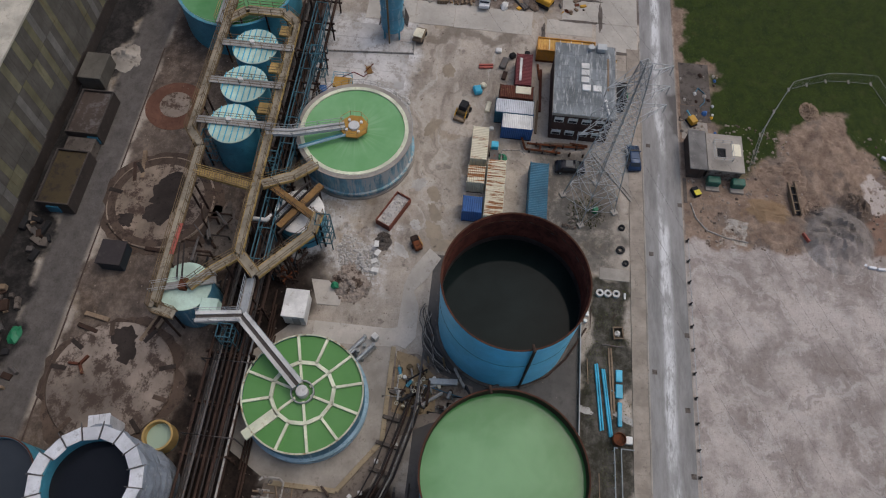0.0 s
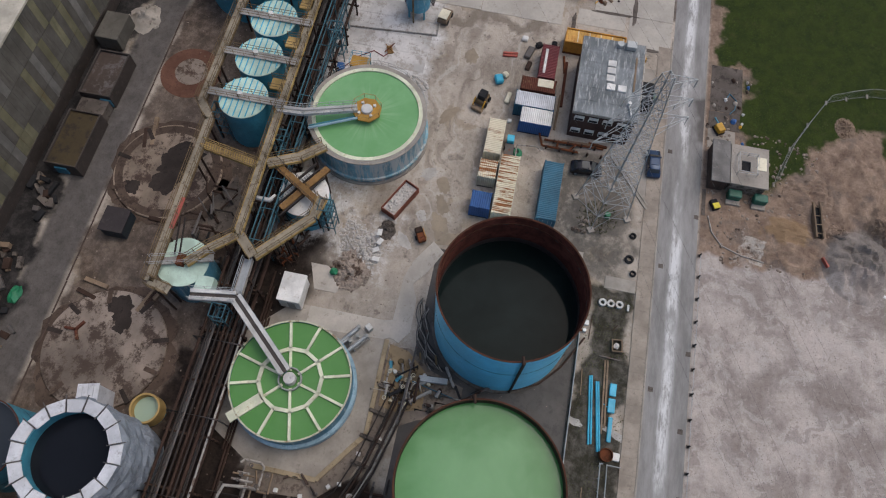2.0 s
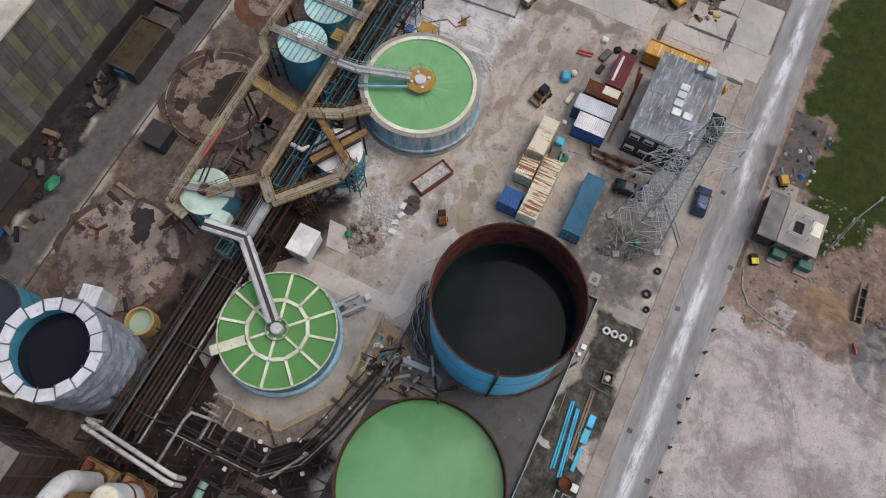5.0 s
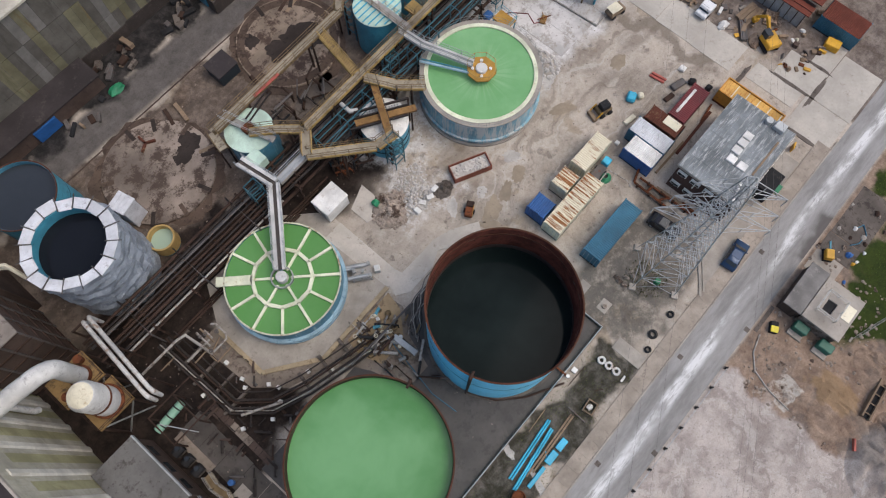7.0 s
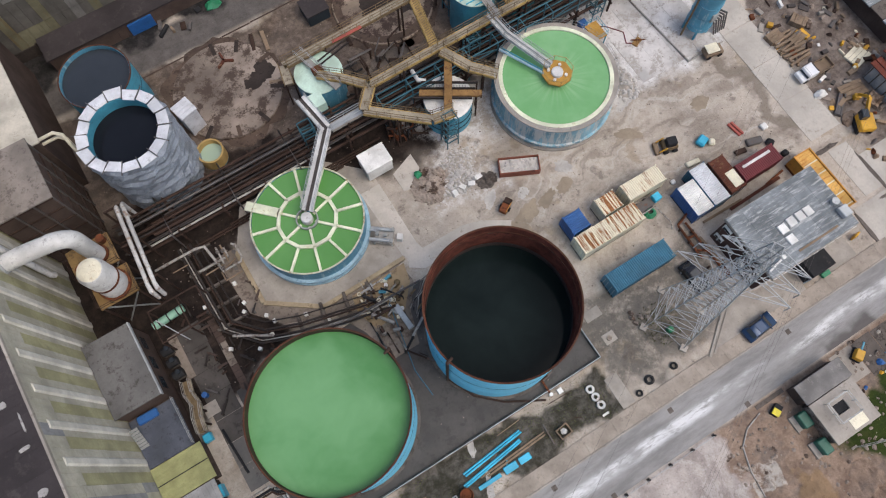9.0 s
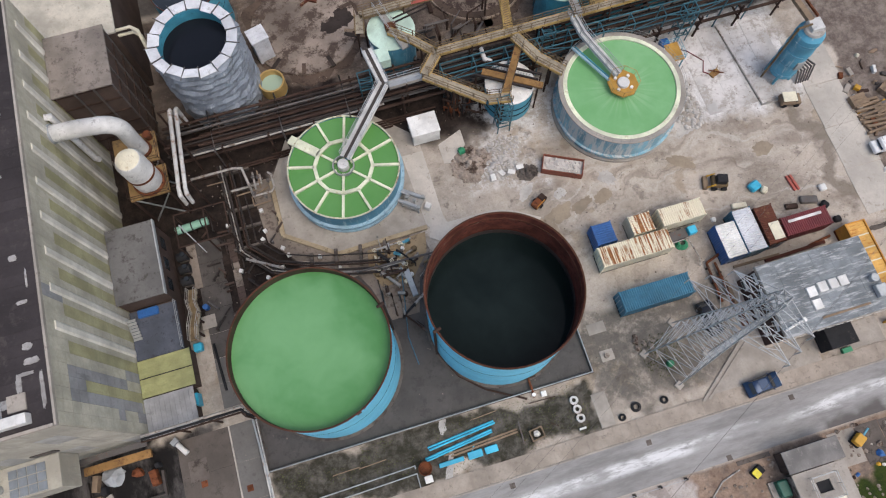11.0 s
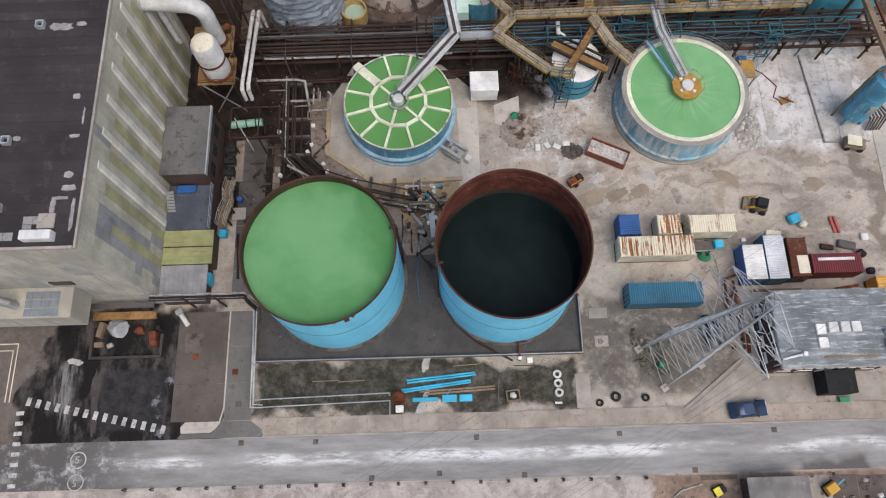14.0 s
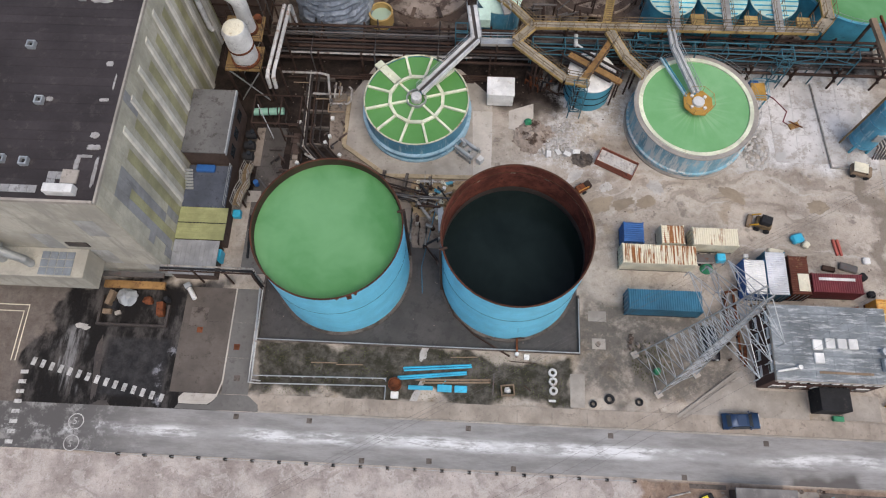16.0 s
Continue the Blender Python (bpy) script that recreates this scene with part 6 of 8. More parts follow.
# service lane and brick strip beside the mill
m_lanegrey = paint("grey_lane_concrete", (0.155, 0.147, 0.138), 0.85, stain=(0.095, 0.088, 0.08), stains=0.35, scale=0.5, wear=0.25)
m_lanedark = paint("damp_lane_concrete", (0.092, 0.082, 0.074), 0.75, stain=(0.05, 0.043, 0.038), stains=0.45, scale=0.5, wear=0.35)
lane = thing("service_lane", "narrow worn concrete lane between mill and tanks", "pavement", kind="structure")
for i in range(7):
    part("lane_slab", Shape().box(-4.3, 13.6 + i * 3.0, 0, -0.9 - 0.1 * (i % 2), 16.56 + i * 3.0, 0.03 + 0.006 * (i % 2)), m_lanedark if i > 1 else m_lanegrey, lane)
for i in range(12):
    part("brick_course", Shape().box(0.0, 24.2 + i * 0.8, 0, 0.9, 24.94 + i * 0.8, 0.1 + 0.02 * (i % 3)), m_concbrown if 4 <= i < 8 else m_brownwall, lane)
single("loading_plinth", Shape().prism([(-5.0, 28.6), (-3.9, 28.6), (-3.9, 34.4), (-5.0, 34.4)], 0, 0.12), m_concbrown, "worn tan plinth beside the motors", "plinth")
# yard in front of the mill
t = thing("loading_bench", "rusty beam bench and clutter below the mill bay", "bench")
part("beam", Shape().box(-20.0, 10.6, 1.3, -12.6, 11.5, 1.7), m_ochrebrown, t)
part("beam", Shape().box(-20.0, 11.8, 2.2, -12.6, 12.4, 2.5), m_pipe, t)
for x in (-19.6, -16.4, -13.0):
    part("post", Shape().beam((x, 11.0, 0), (x, 11.0, 1.3), 0.2), m_piperust, t)
single("sheeting_heap", Shape().rock(0, 0, 0, 1.3, 1.2, 0.9, 3, 10), m_tin, "crumpled pile of white sheeting", "heap", at=(-17.6, 9.9, 0))
single("scrap_heap", Shape().rock(0, 0, 0, 0.8, 0.6, 0.6, 5, 8), m_rust, "small heap of orange scrap", "heap", at=(-14.9, 9.5, 0))
for i, (x, y, w, d, h, mm) in enumerate([(-19.4, 9.6, 0.6, 1.8, 1.0, m_timber), (-18.6, 8.6, 0.6, 0.9, 0.9, m_black), (-19.6, 7.9, 1.0, 0.6, 0.6, m_timber), (-13.0, 8.4, 0.8, 1.7, 1.0, m_rust), (-12.4, 9.6, 0.5, 0.5, 1.2, m_black), (-18.3, 7.8, 0.7, 0.5, 0.4, m_concrete)]):
    single("scrap_crate", Shape().box(-w / 2, -d / 2, 0, w / 2, d / 2, h), mm, "worn crate of scrap below the mill", "crate", bevel=0.06, at=(x, y, 0), rz=7 * i - 12)
t = thing("gas_bottle", "white gas bottle tilted on the ground", "bottle", (-9.6, 10.6, 0.2), 35)
part("body", Shape().tube([(0, -0.8, 0.2), (0, -0.65, 0.2), (0, 0.65, 0.2), (0, 0.8, 0.2)], 0.3, 14), m_white, t, smooth=True)
part("stand", Shape().box(-0.4, 0.9, 0, 0.4, 1.5, 0.5), m_tin, t)
gw = thing("yard_wall", "low dark concrete wall round the loading yard", "wall", kind="structure")
for a in ((-20.6, 6.2, -12.0, 6.5), (-20.6, 6.5, -20.3, 10.0), (-12.3, 6.5, -12.0, 9.0)):
    part("wall_length", Shape().box(a[0], a[1], 0, a[2], a[3], 0.5), m_tarshade, gw, bevel=0.04)
m_apron = paint("grey_apron", (0.20, 0.19, 0.18), 0.85, stain=(0.12, 0.11, 0.10), stains=0.45, scale=0.6)
hp = thing("concrete_apron", "strip of brown concrete apron and lane beside the tank bund", "pavement", kind="structure")
m_apronbrown = paint("brown_apron_concrete", (0.118, 0.101, 0.088), 0.85, stain=(0.075, 0.064, 0.056), stains=0.4, scale=0.5, wear=0.3)
for i in range(3):
    part("concrete_slab", Shape().box(-10.3, -1.3 + i * 4.3, 0, -4.35, 2.98 + i * 4.3, 0.035 + 0.004 * (i % 2)), m_apronbrown, hp)
    part("lane_slab", Shape().box(-4.15, -1.3 + i * 4.3, 0, -1.05, 2.98 + i * 4.3, 0.03 + 0.004 * (i % 2)), m_lanegrey, hp)
part("lane_mouth", Shape().prism([(-4.6, -1.35), (-1.05, -1.35), (-0.6, -1.7), (0.3, -2.4), (0.4, -3.2), (-9.4, -3.2), (-9.0, -2.65), (-5.5, -2.65), (-4.85, -2.0)], 0, 0.025), m_lanegrey, hp)
part("kerb_edge", Shape().tube([(-4.25, 11.6, 0.03), (-4.25, 0.2, 0.03), (-4.7, -1.6, 0.03), (-5.6, -2.2, 0.03), (-8.4, -2.3, 0.03)], 0.09, 6), m_concclean, hp, "pale kerb edging")
part("kerb_end", Shape().prism([(-9.0, -2.6), (-5.6, -2.6), (-4.9, -2.0), (-4.6, -1.35), (-8.6, -1.35), (-9.1, -1.9)], 0, 0.06), m_concclean, hp, "pale rounded kerb end")
part("steel_plate", Shape().box(-9.4, 6.6, 0.02, -7.3, 9.0, 0.06), m_concdark, hp, "dark steel cover plate")
for x, y in ((-3.2, 4.3), (-2.6, 0.6), (-8.0, 6.2)):
    part("drain_cover", Shape().box(x - 0.35, y - 0.35, 0.02, x + 0.35, y + 0.35, 0.05), m_rust if x < -3 else m_concdark, hp)
m_markpaint = paint("worn_road_paint", (0.50, 0.49, 0.475), 0.85, stain=(0.2, 0.19, 0.18), stains=0.5, scale=1.4)
hatch = thing("hatched_marking", "row of white painted blocks across the yard entrance", "road marking", kind="structure")
for i in range(15):
    k = i / 14
    part("paint_block", Shape().obox(pose(-27.1 + 16 * k, 1.5 - 3.6 * k, 0.015, 0, 0, -12), 0.5, 0.95, 0.03), m_markpaint, hatch)
for i in range(8):
    part("paint_block", Shape().obox(pose(-27.9 + 0.3 * i / 7, 0.2 - 8.0 * i / 7, 0.025, 0, 0, 2), 0.9, 0.45, 0.03), m_markpaint, hatch)
for y in (-5.2, -7.6):
    part("speed_roundel", Shape().ring(-20.4, y, 0.8, 0.92, 0.018, 0.026, 28), m_markpaint, hatch, "white painted speed roundel")
five = bpy.data.curves.new("speed_figure", "FONT")
five.body, five.size, five.align_x, five.align_y = "5", 1.1, "CENTER", "CENTER"
for y, rz in ((-7.6, 180), (-5.2, 0)):
    ob = new("speed_figure", five)
    ob.data.materials.clear()
    ob.data.materials.append(m_markpaint)
    ob.parent = hatch
    ob.matrix_basis = pose(-20.5, y, 0.028, 0, 0, rz)
lines = thing("yellow_lines", "pair of thin yellow painted lines by the mill", "road marking", kind="structure")
for a in ((-40, 8.3, -29.4, 8.42), (-40, 7.5, -29.9, 7.62), (-29.5, 1.5, -29.38, 8.4), (-30.0, 1.5, -29.88, 7.5)):
    part("paint_line", Shape().box(a[0], a[1], 0.004, a[2], a[3], 0.012), m_contcream, lines)

# ---- pylon ----
PX, PY, PH = 47.7, 4.5, 28.0
t = thing("pylon", "galvanised lattice electricity pylon standing in the yard", "pylon", (PX, PY, 0), 29)


def half_width(z):
    return 2.6 + (1.15 - 2.6) * z / 18.0 if z < 18 else 1.15 + (0.45 - 1.15) * (z - 18) / (PH - 18)


corner = ((-1, -1), (1, -1), (1, 1), (-1, 1))
levels = [0, 3.4, 6.4, 9.0, 11.2, 13.2, 15.0, 16.6, 18.0, 19.6, 21.2, 22.8, 24.4, 26.2, PH]
for cx_, cy_ in corner:
    part("leg", Shape().tube([(cx_ * half_width(z), cy_ * half_width(z), z) for z in levels], 0.07, 4), m_galv, t)
    part("footing", Shape().box(cx_ * 2.6 - 0.4, cy_ * 2.6 - 0.4, 0, cx_ * 2.6 + 0.4, cy_ * 2.6 + 0.4, 0.3), m_concrete, t)
for z0, z1 in zip(levels, levels[1:]):
    a, b = half_width(z0), half_width(z1)
    for i in range(4):
        p, q = corner[i], corner[(i + 1) % 4]
        part("brace", Shape().beam((p[0] * a, p[1] * a, z0), (q[0] * b, q[1] * b, z1), 0.055), m_galv, t)
        part("brace", Shape().beam((q[0] * a, q[1] * a, z0), (p[0] * b, p[1] * b, z1), 0.055), m_galv, t)
        part("girt", Shape().beam((p[0] * b, p[1] * b, z1), (q[0] * b, q[1] * b, z1), 0.055), m_galv, t)
ARMS = ((18.6, 4.6), (22.2, 4.0), (25.8, 3.4))
for z, ln in ARMS:
    for s in (-1, 1):
        w = half_width(z)
        sh = Shape()
        tip = (0, s * (ln + w), z + 0.1)
        for u in (-1, 1):
            sh.beam((u * w, s * w, z), tip, 0.06).beam((u * w, s * w, z + 1.4), tip, 0.06)
            for k in (0.35, 0.68):
                a_ = Vector((u * w, s * w, z)).lerp(Vector(tip), k)
                b_ = Vector((u * w, s * w, z + 1.4)).lerp(Vector(tip), k)
                sh.beam(a_, b_, 0.05)
        for k in (0.0, 0.33, 0.66):
            a_, b_ = Vector((-w, s * w, z)).lerp(Vector(tip), k), Vector((w, s * w, z)).lerp(Vector(tip), min(1, k + 0.33))
            sh.beam(a_, b_, 0.05)
        part("cross_arm", sh, m_galv, t)
        part("insulator", Shape().lathe(0, s * (ln + w), [(0.03, z - 1.3), (0.07, z - 1.2), (0.04, z - 1.0), (0.07, z - 0.8), (0.04, z - 0.6), (0.07, z - 0.4), (0.03, z)], 8), m_galv, t)
turn29 = pose(PX, PY, 0, 0, 0, 29)
for z, ln in ARMS:
    for s in (-1, 1):
        for sx_ in (-1, 1):
            pts = [turn29 @ Vector((sx_ * k * 22, s * (ln + half_width(z)), z - 1.3 - 5.0 * math.sin(math.pi * k / 10))) for k in range(11)]
            single("power_line", Shape().tube(pts, 0.009, 4), m_pipe, "thin overhead power line strung from the pylon", "cable", "power lines")
bush = Shape()
rnd = random.Random(3)
for i in range(420):
    a, r = rnd.uniform(0, TAU), 2.4 * math.sqrt(rnd.random())
    x, y, z = PX - 1.6 + r * math.cos(a), PY + 0.3 + r * math.sin(a) * 1.1, rnd.uniform(0.05, 0.5)
    d = rnd.uniform(0, TAU)
    bush.add([(x, y, 0), (x + 0.12 * math.cos(d), y + 0.12 * math.sin(d), z), (x + 0.25 * math.cos(d + 0.5), y + 0.25 * math.sin(d + 0.5), z * 0.8)], [(0, 1, 2)])
m_scrub = paint("dry_scrub_leaf", (0.10, 0.11, 0.04), 0.9, stain=(0.16, 0.12, 0.06), stains=0.4, vary=0)
single("scrub", bush, m_scrub, "dry scrub growing under the pylon", "scrub", kind="stuff")
single("plastic_drum", Shape().cyl(0, 0, 0, 0.8, 0.42, 0.36, 16), m_green, "bright green plastic drum under the pylon", "drum", bevel=0.05, at=(46.6, 3.6, 0))
rnd = random.Random(8)
for i in range(5):
    single("boulder", Shape().rock(0, 0, 0, 0.35, 0.45, 0.4, i), m_slab, "loose rubble stone by the pylon foot", "stone", "loose stones", at=(44.4 + rnd.uniform(-0.9, 0.9), 6.8 + rnd.uniform(-0.9, 0.9), 0))


# ---- vehicles ----
def car(label, body, at, rz, length=4.25, width=1.78, name="car"):
    t = thing(name, label, "car", at, rz)
    a, b = length / 2, width / 2
    prof = [(-a, 0.35), (-a + 0.02, 0.75), (-a + 0.35, 0.95), (-a + 0.75, 1.42), (-0.1, 1.5), (0.55, 1.42), (1.15, 0.98), (a - 0.12, 0.78), (a, 0.5), (a, 0.3)]
    v, n = [], len(prof)
    for s in (-1, 1):
        v += [(x, s * (b - (0.22 if z > 1.1 else 0.02 if z > 0.8 else 0)), z) for x, z in prof]
    f = [tuple(range(n - 1, -1, -1)), tuple(range(n, 2 * n))] + [(i, (i + 1) % n, n + (i + 1) % n, n + i) for i in range(n)]
    part("body", Shape().add(v, f), body, t, smooth=True, bevel=0.05)
    part("windscreen", Shape().add([(0.62, -b + 0.26, 1.41), (1.12, -b + 0.12, 1.02), (1.12, b - 0.12, 1.02), (0.62, b - 0.26, 1.41), (0.6, -b + 0.26, 1.44), (1.16, -b + 0.12, 1.04), (1.16, b - 0.12, 1.04), (0.6, b - 0.26, 1.44)],
                                   [(4, 5, 6, 7), (3, 2, 1, 0), (0, 1, 5, 4), (1, 2, 6, 5), (2, 3, 7, 6), (3, 0, 4, 7)]), m_glass, t)
    part("rear_window", Shape().obox(pose(-a + 0.54, 0, 1.22, 0, -50, 0), 0.5, width - 0.5, 0.06), m_glass, t)
    part("roof_panel", Shape().box(-0.75, -b + 0.34, 1.47, 0.3, b - 0.34, 1.53), m_glass if body is m_carblack else body, t, bevel=0.02)
    for s in (-1, 1):
        part("side_glass", Shape().obox(pose(-0.25, s * (b - 0.1), 1.2, s * 24, 0, 0), 1.7, 0.04, 0.34), m_glass, t)
        part("headlight", Shape().box(a - 0.22, s * (b - 0.38) - 0.16, 0.6, a - 0.02, s * (b - 0.38) + 0.16, 0.76), m_tin, t)
        part("door_mirror", Shape().box(0.75, s * (b + 0.06) - 0.08, 0.98, 0.9, s * (b + 0.06) + 0.08, 1.1), body, t)
        for x in (-a + 0.75, a - 0.8):
            w = part("wheel", Shape().tube([(x, s * (b - 0.2), 0.32), (x, s * (b + 0.01), 0.32)], 0.32, 18), m_black, t)
            part("rim", Shape().tube([(x, s * (b + 0.0), 0.32), (x, s * (b + 0.02), 0.32)], 0.19, 12), m_galv, w)
    return t


car("dark blue hatchback parked beside the road", m_carblue, (55.7, -1.7, 0.0), 4)
car("black estate car parked behind the blue container", m_carblack, (53.0, 7.2, 0), -86)


def pickup(at, rz):
    t = thing("pickup_truck", "white pickup truck with a brown load", "truck", at, rz)
    part("cab", Shape().prism([(0.3, -0.9), (1.9, -0.85), (1.9, 0.85), (0.3, 0.9)], 0.5, 1.75), m_carwhite, t, bevel=0.12)
    part("bonnet", Shape().box(1.85, -0.85, 0.45, 2.7, 0.85, 1.05), m_carwhite, t, bevel=0.1)
    part("windscreen", Shape().obox(pose(1.78, 0, 1.45, 0, 50, 0), 0.75, 1.5, 0.08), m_glass, t)
    part("roof_glass", Shape().box(0.35, -0.7, 1.7, 0.5, 0.7, 1.77), m_glass, t)
    part("bed", Shape().box(-2.6, -0.9, 0.5, 0.25, 0.9, 0.65).box(-2.6, -0.9, 0.65, 0.25, -0.82, 1.05).box(-2.6, 0.82, 0.65, 0.25, 0.9, 1.05).box(-2.6, -0.9, 0.65, -2.52, 0.9, 1.05), m_timber, t)
    for x in (-1.8, 1.8):
        for s in (-1, 1):
            part("wheel", Shape().tube([(x, s * 0.7, 0.36), (x, s * 0.92, 0.36)], 0.36, 16), m_black, t)
    return t


pickup((84.2, 21.5, 0), 178)
t = thing("site_buggy", "dusty tan open-top site vehicle", "vehicle", (74.6, 31.0, 0), -12)
part("body", Shape().box(-1.3, -0.75, 0.4, 1.3, 0.75, 1.0), m_timber, t, bevel=0.08)
part("canopy", Shape().box(-1.25, -0.7, 1.45, 0.55, 0.7, 1.55), m_contcream, t, bevel=0.03)
part("windscreen", Shape().box(0.55, -0.65, 1.0, 0.62, 0.65, 1.5), m_glass, t)
for x in (-0.8, 0.85):
    for s in (-1, 1):
        part("wheel", Shape().tube([(x, s * 0.6, 0.35), (x, s * 0.82, 0.35)], 0.35, 14), m_black, t)
t = thing("skid_loader", "small black and yellow loader", "loader", (61.1, 22.9, 0), -18)
part("chassis", Shape().box(-1.0, -0.7, 0.4, 0.9, 0.7, 1.2), m_ochredull, t, bevel=0.06)
part("cab", Shape().box(-0.7, -0.55, 1.2, 0.6, 0.55, 2.1), m_black, t, bevel=0.06)
part("boom", Shape().beam((-0.8, -0.75, 1.6), (-1.6, -0.75, 0.7), 0.14).beam((-0.8, 0.75, 1.6), (-1.6, 0.75, 0.7), 0.14), m_plant, t)
part("bucket", Shape().box(-2.0, -0.85, 0.1, -1.4, 0.85, 0.6), m_timber, t, bevel=0.05)
for x in (-0.6, 0.6):
    for s in (-1, 1):
        part("wheel", Shape().tube([(x, s * 0.68, 0.38), (x, s * 0.92, 0.38)], 0.38, 14), m_black, t)
t = thing("excavator", "yellow tracked excavator with folded boom", "excavator", (84.4, 12.2, 0), 62)
part("track", Shape().box(-1.5, -1.1, 0, 1.5, -0.65, 0.7), m_black, t, bevel=0.2)
part("track", Shape().box(-1.5, 0.65, 0, 1.5, 1.1, 0.7), m_black, t, bevel=0.2)
part("house", Shape().box(-1.5, -1.0, 0.75, 0.9, 1.0, 1.7), m_plant, t, bevel=0.12)
part("cab", Shape().box(-0.2, 0.1, 1.6, 1.0, 1.0, 2.6), m_glass, t, bevel=0.08)
part("boom", Shape().beam((0.6, -0.2, 1.4), (2.4, -0.2, 3.0), 0.35, 0.45), m_plant, t)
part("arm", Shape().beam((2.4, -0.2, 3.0), (3.8, -0.2, 1.2), 0.28, 0.35), m_plant, t)
part("bucket", Shape().prism([(3.4, -0.6), (4.1, -0.6), (4.1, 0.3), (3.4, 0.3)], 0.3, 1.1), m_plant, t, bevel=0.1)
t = thing("flat_trailer", "grey flat trailer with a bright blue tank", "trailer", (53.6, 17.9, 0), 2)
part("bed", Shape().box(-1.7, -0.6, 0.5, 1.0, 0.6, 0.7), m_pipe, t)
part("tank", Shape().box(1.05, -0.5, 0.3, 2.1, 0.5, 1.3), m_paleblue, t, bevel=0.08)
for x in (-1.0, 0.4):
    part("wheel", Shape().tube([(x, -0.75, 0.3), (x, 0.75, 0.3)], 0.3, 12), m_black, t)
t = thing("hose_heap", "heap of bright green hose behind the cream container", "hose", (53.6, 16.7, 0))
for k in range(4):
    part("coil", Shape().tube([((0.75 - 0.1 * k) * math.cos(i * 0.52), (0.6 - 0.08 * k) * math.sin(i * 0.52) + 0.05 * k, 0.12 + 0.14 * k) for i in range(13)], 0.1, 6), m_green, t, smooth=True)
pipe_run("pale pipe running from the cream container", [(51.8, 16.9, 1.6), (54.0, 17.0, 1.6), (54.6, 14.4, 1.2), (54.7, 13.6, 0.2)], 0.08, m_pipepale)
t = thing("scrap_pipework", "rusty pipework and debris beside the office", "scrap")
for p, q in (((55.4, 13.6, 0.5), (55.3, 8.6, 0.5)), ((56.4, 13.4, 0.5), (56.6, 5.2, 0.4)), ((55.4, 13.6, 0.5), (57.2, 14.2, 0.6)), ((55.4, 11.6, 0.5), (56.6, 11.4, 0.5)), ((55.3, 9.8, 0.5), (56.6, 9.0, 0.5))):
    part("pipe_piece", Shape().tube([p, q], 0.16, 8), m_rust, t, smooth=True)
for i in range(9):
    part("post_stub", Shape().cyl(55.3 + (i % 2) * 1.2, 5.4 + i * 0.95, 0, 0.7, 0.14, n=8), m_piperust, t)
for i, (x, y, w, d, rz) in enumerate([(56.9, 9.0, 0.5, 4.0, 3), (57.2, 6.0, 0.35, 2.6, -4), (66.5, 11.9, 8.0, 0.4, 1), (61.5, 12.2, 6.0, 0.3, -1), (70.0, 12.3, 3.0, 0.3, 8)]):
    single("scrap_beam", Shape().box(-w / 2, -d / 2, 0, w / 2, d / 2, 0.3), (m_timber, m_rust, m_brownroof)[i % 3], "rusted length of steel on the ground", "scrap", "scrap lengths", bevel=0.03, at=(x, y, 0), rz=rz)

# skip trailer
m_tipper = paint("faded_red_tipper", (0.22, 0.075, 0.05), 0.7, stain=(0.10, 0.04, 0.03), stains=0.4)
t = thing("tipper_body", "red open tipper body full of pale rubble", "skip", (43.0, 30.7, 0), -26)
part("floor", Shape().box(-2.6, -1.1, 0.1, 2.6, 1.1, 0.3), m_tipper, t)
for a in ((-2.6, -1.1, 2.6, -1.0), (-2.6, 1.0, 2.6, 1.1), (-2.6, -1.0, -2.5, 1.0), (2.5, -1.0, 2.6, 1.0)):
    part("side", Shape().box(a[0], a[1], 0.3, a[2], a[3], 1.3), m_tipper, t)
load = Shape()
rnd = random.Random(5)
for i in range(60):
    load.rock(rnd.uniform(-2.3, 2.3), rnd.uniform(-0.8, 0.8), 0.75, rnd.uniform(0.15, 0.35), rnd.uniform(0.15, 0.35), rnd.uniform(0.1, 0.3), i, 5)
load.box(-2.5, -1.0, 0.3, 2.5, 1.0, 0.8)
tagged(part("load", load, m_whitestone, t, "pale rubble"), kind="stuff")


# heaps of rubble
def heap(name, label, x, y, rx, ry, h, count, material, seed, size=(0.12, 0.4), core=m_slab):
    rnd = random.Random(seed)
    t = thing(name, label, "heap", (x, y, 0))
    n, rows = 20, 6
    v = [(0, 0, h)]
    for i in range(1, rows + 1):
        k = i / rows
        for j in range(n):
            a = TAU * j / n
            q = 1 + 0.35 * noise.noise((math.cos(a) * 1.5, math.sin(a) * 1.5, seed + k))
            v.append((rx * k * q * math.cos(a), ry * k * q * math.sin(a), max(0.0, h * (1 - k) ** 1.2 * (0.8 + 0.5 * noise.noise((3 * k, a, seed))))))
    f = [(0, 1 + j, 1 + (j + 1) % n) for j in range(n)] + [(1 + i * n + j, 1 + (i + 1) * n + j, 1 + (i + 1) * n + (j + 1) % n, 1 + i * n + (j + 1) % n) for i in range(rows - 1) for j in range(n)]
    part("core", Shape().add(v, f), core, t, smooth=True)
    s = Shape()
    for i in range(count):
        a, k = rnd.uniform(0, TAU), math.sqrt(rnd.random()) * 1.1
        z = max(0.0, h * (1 - min(1, k)) ** 1.2) - 0.03
        w = rnd.uniform(*size)
        s.rock(rx * k * math.cos(a), ry * k * math.sin(a), z, w, w * rnd.uniform(0.6, 1.3), w * 0.7, seed * 100 + i, 5)
    tagged(part("rubble", s, material, t), kind="stuff")
    return t


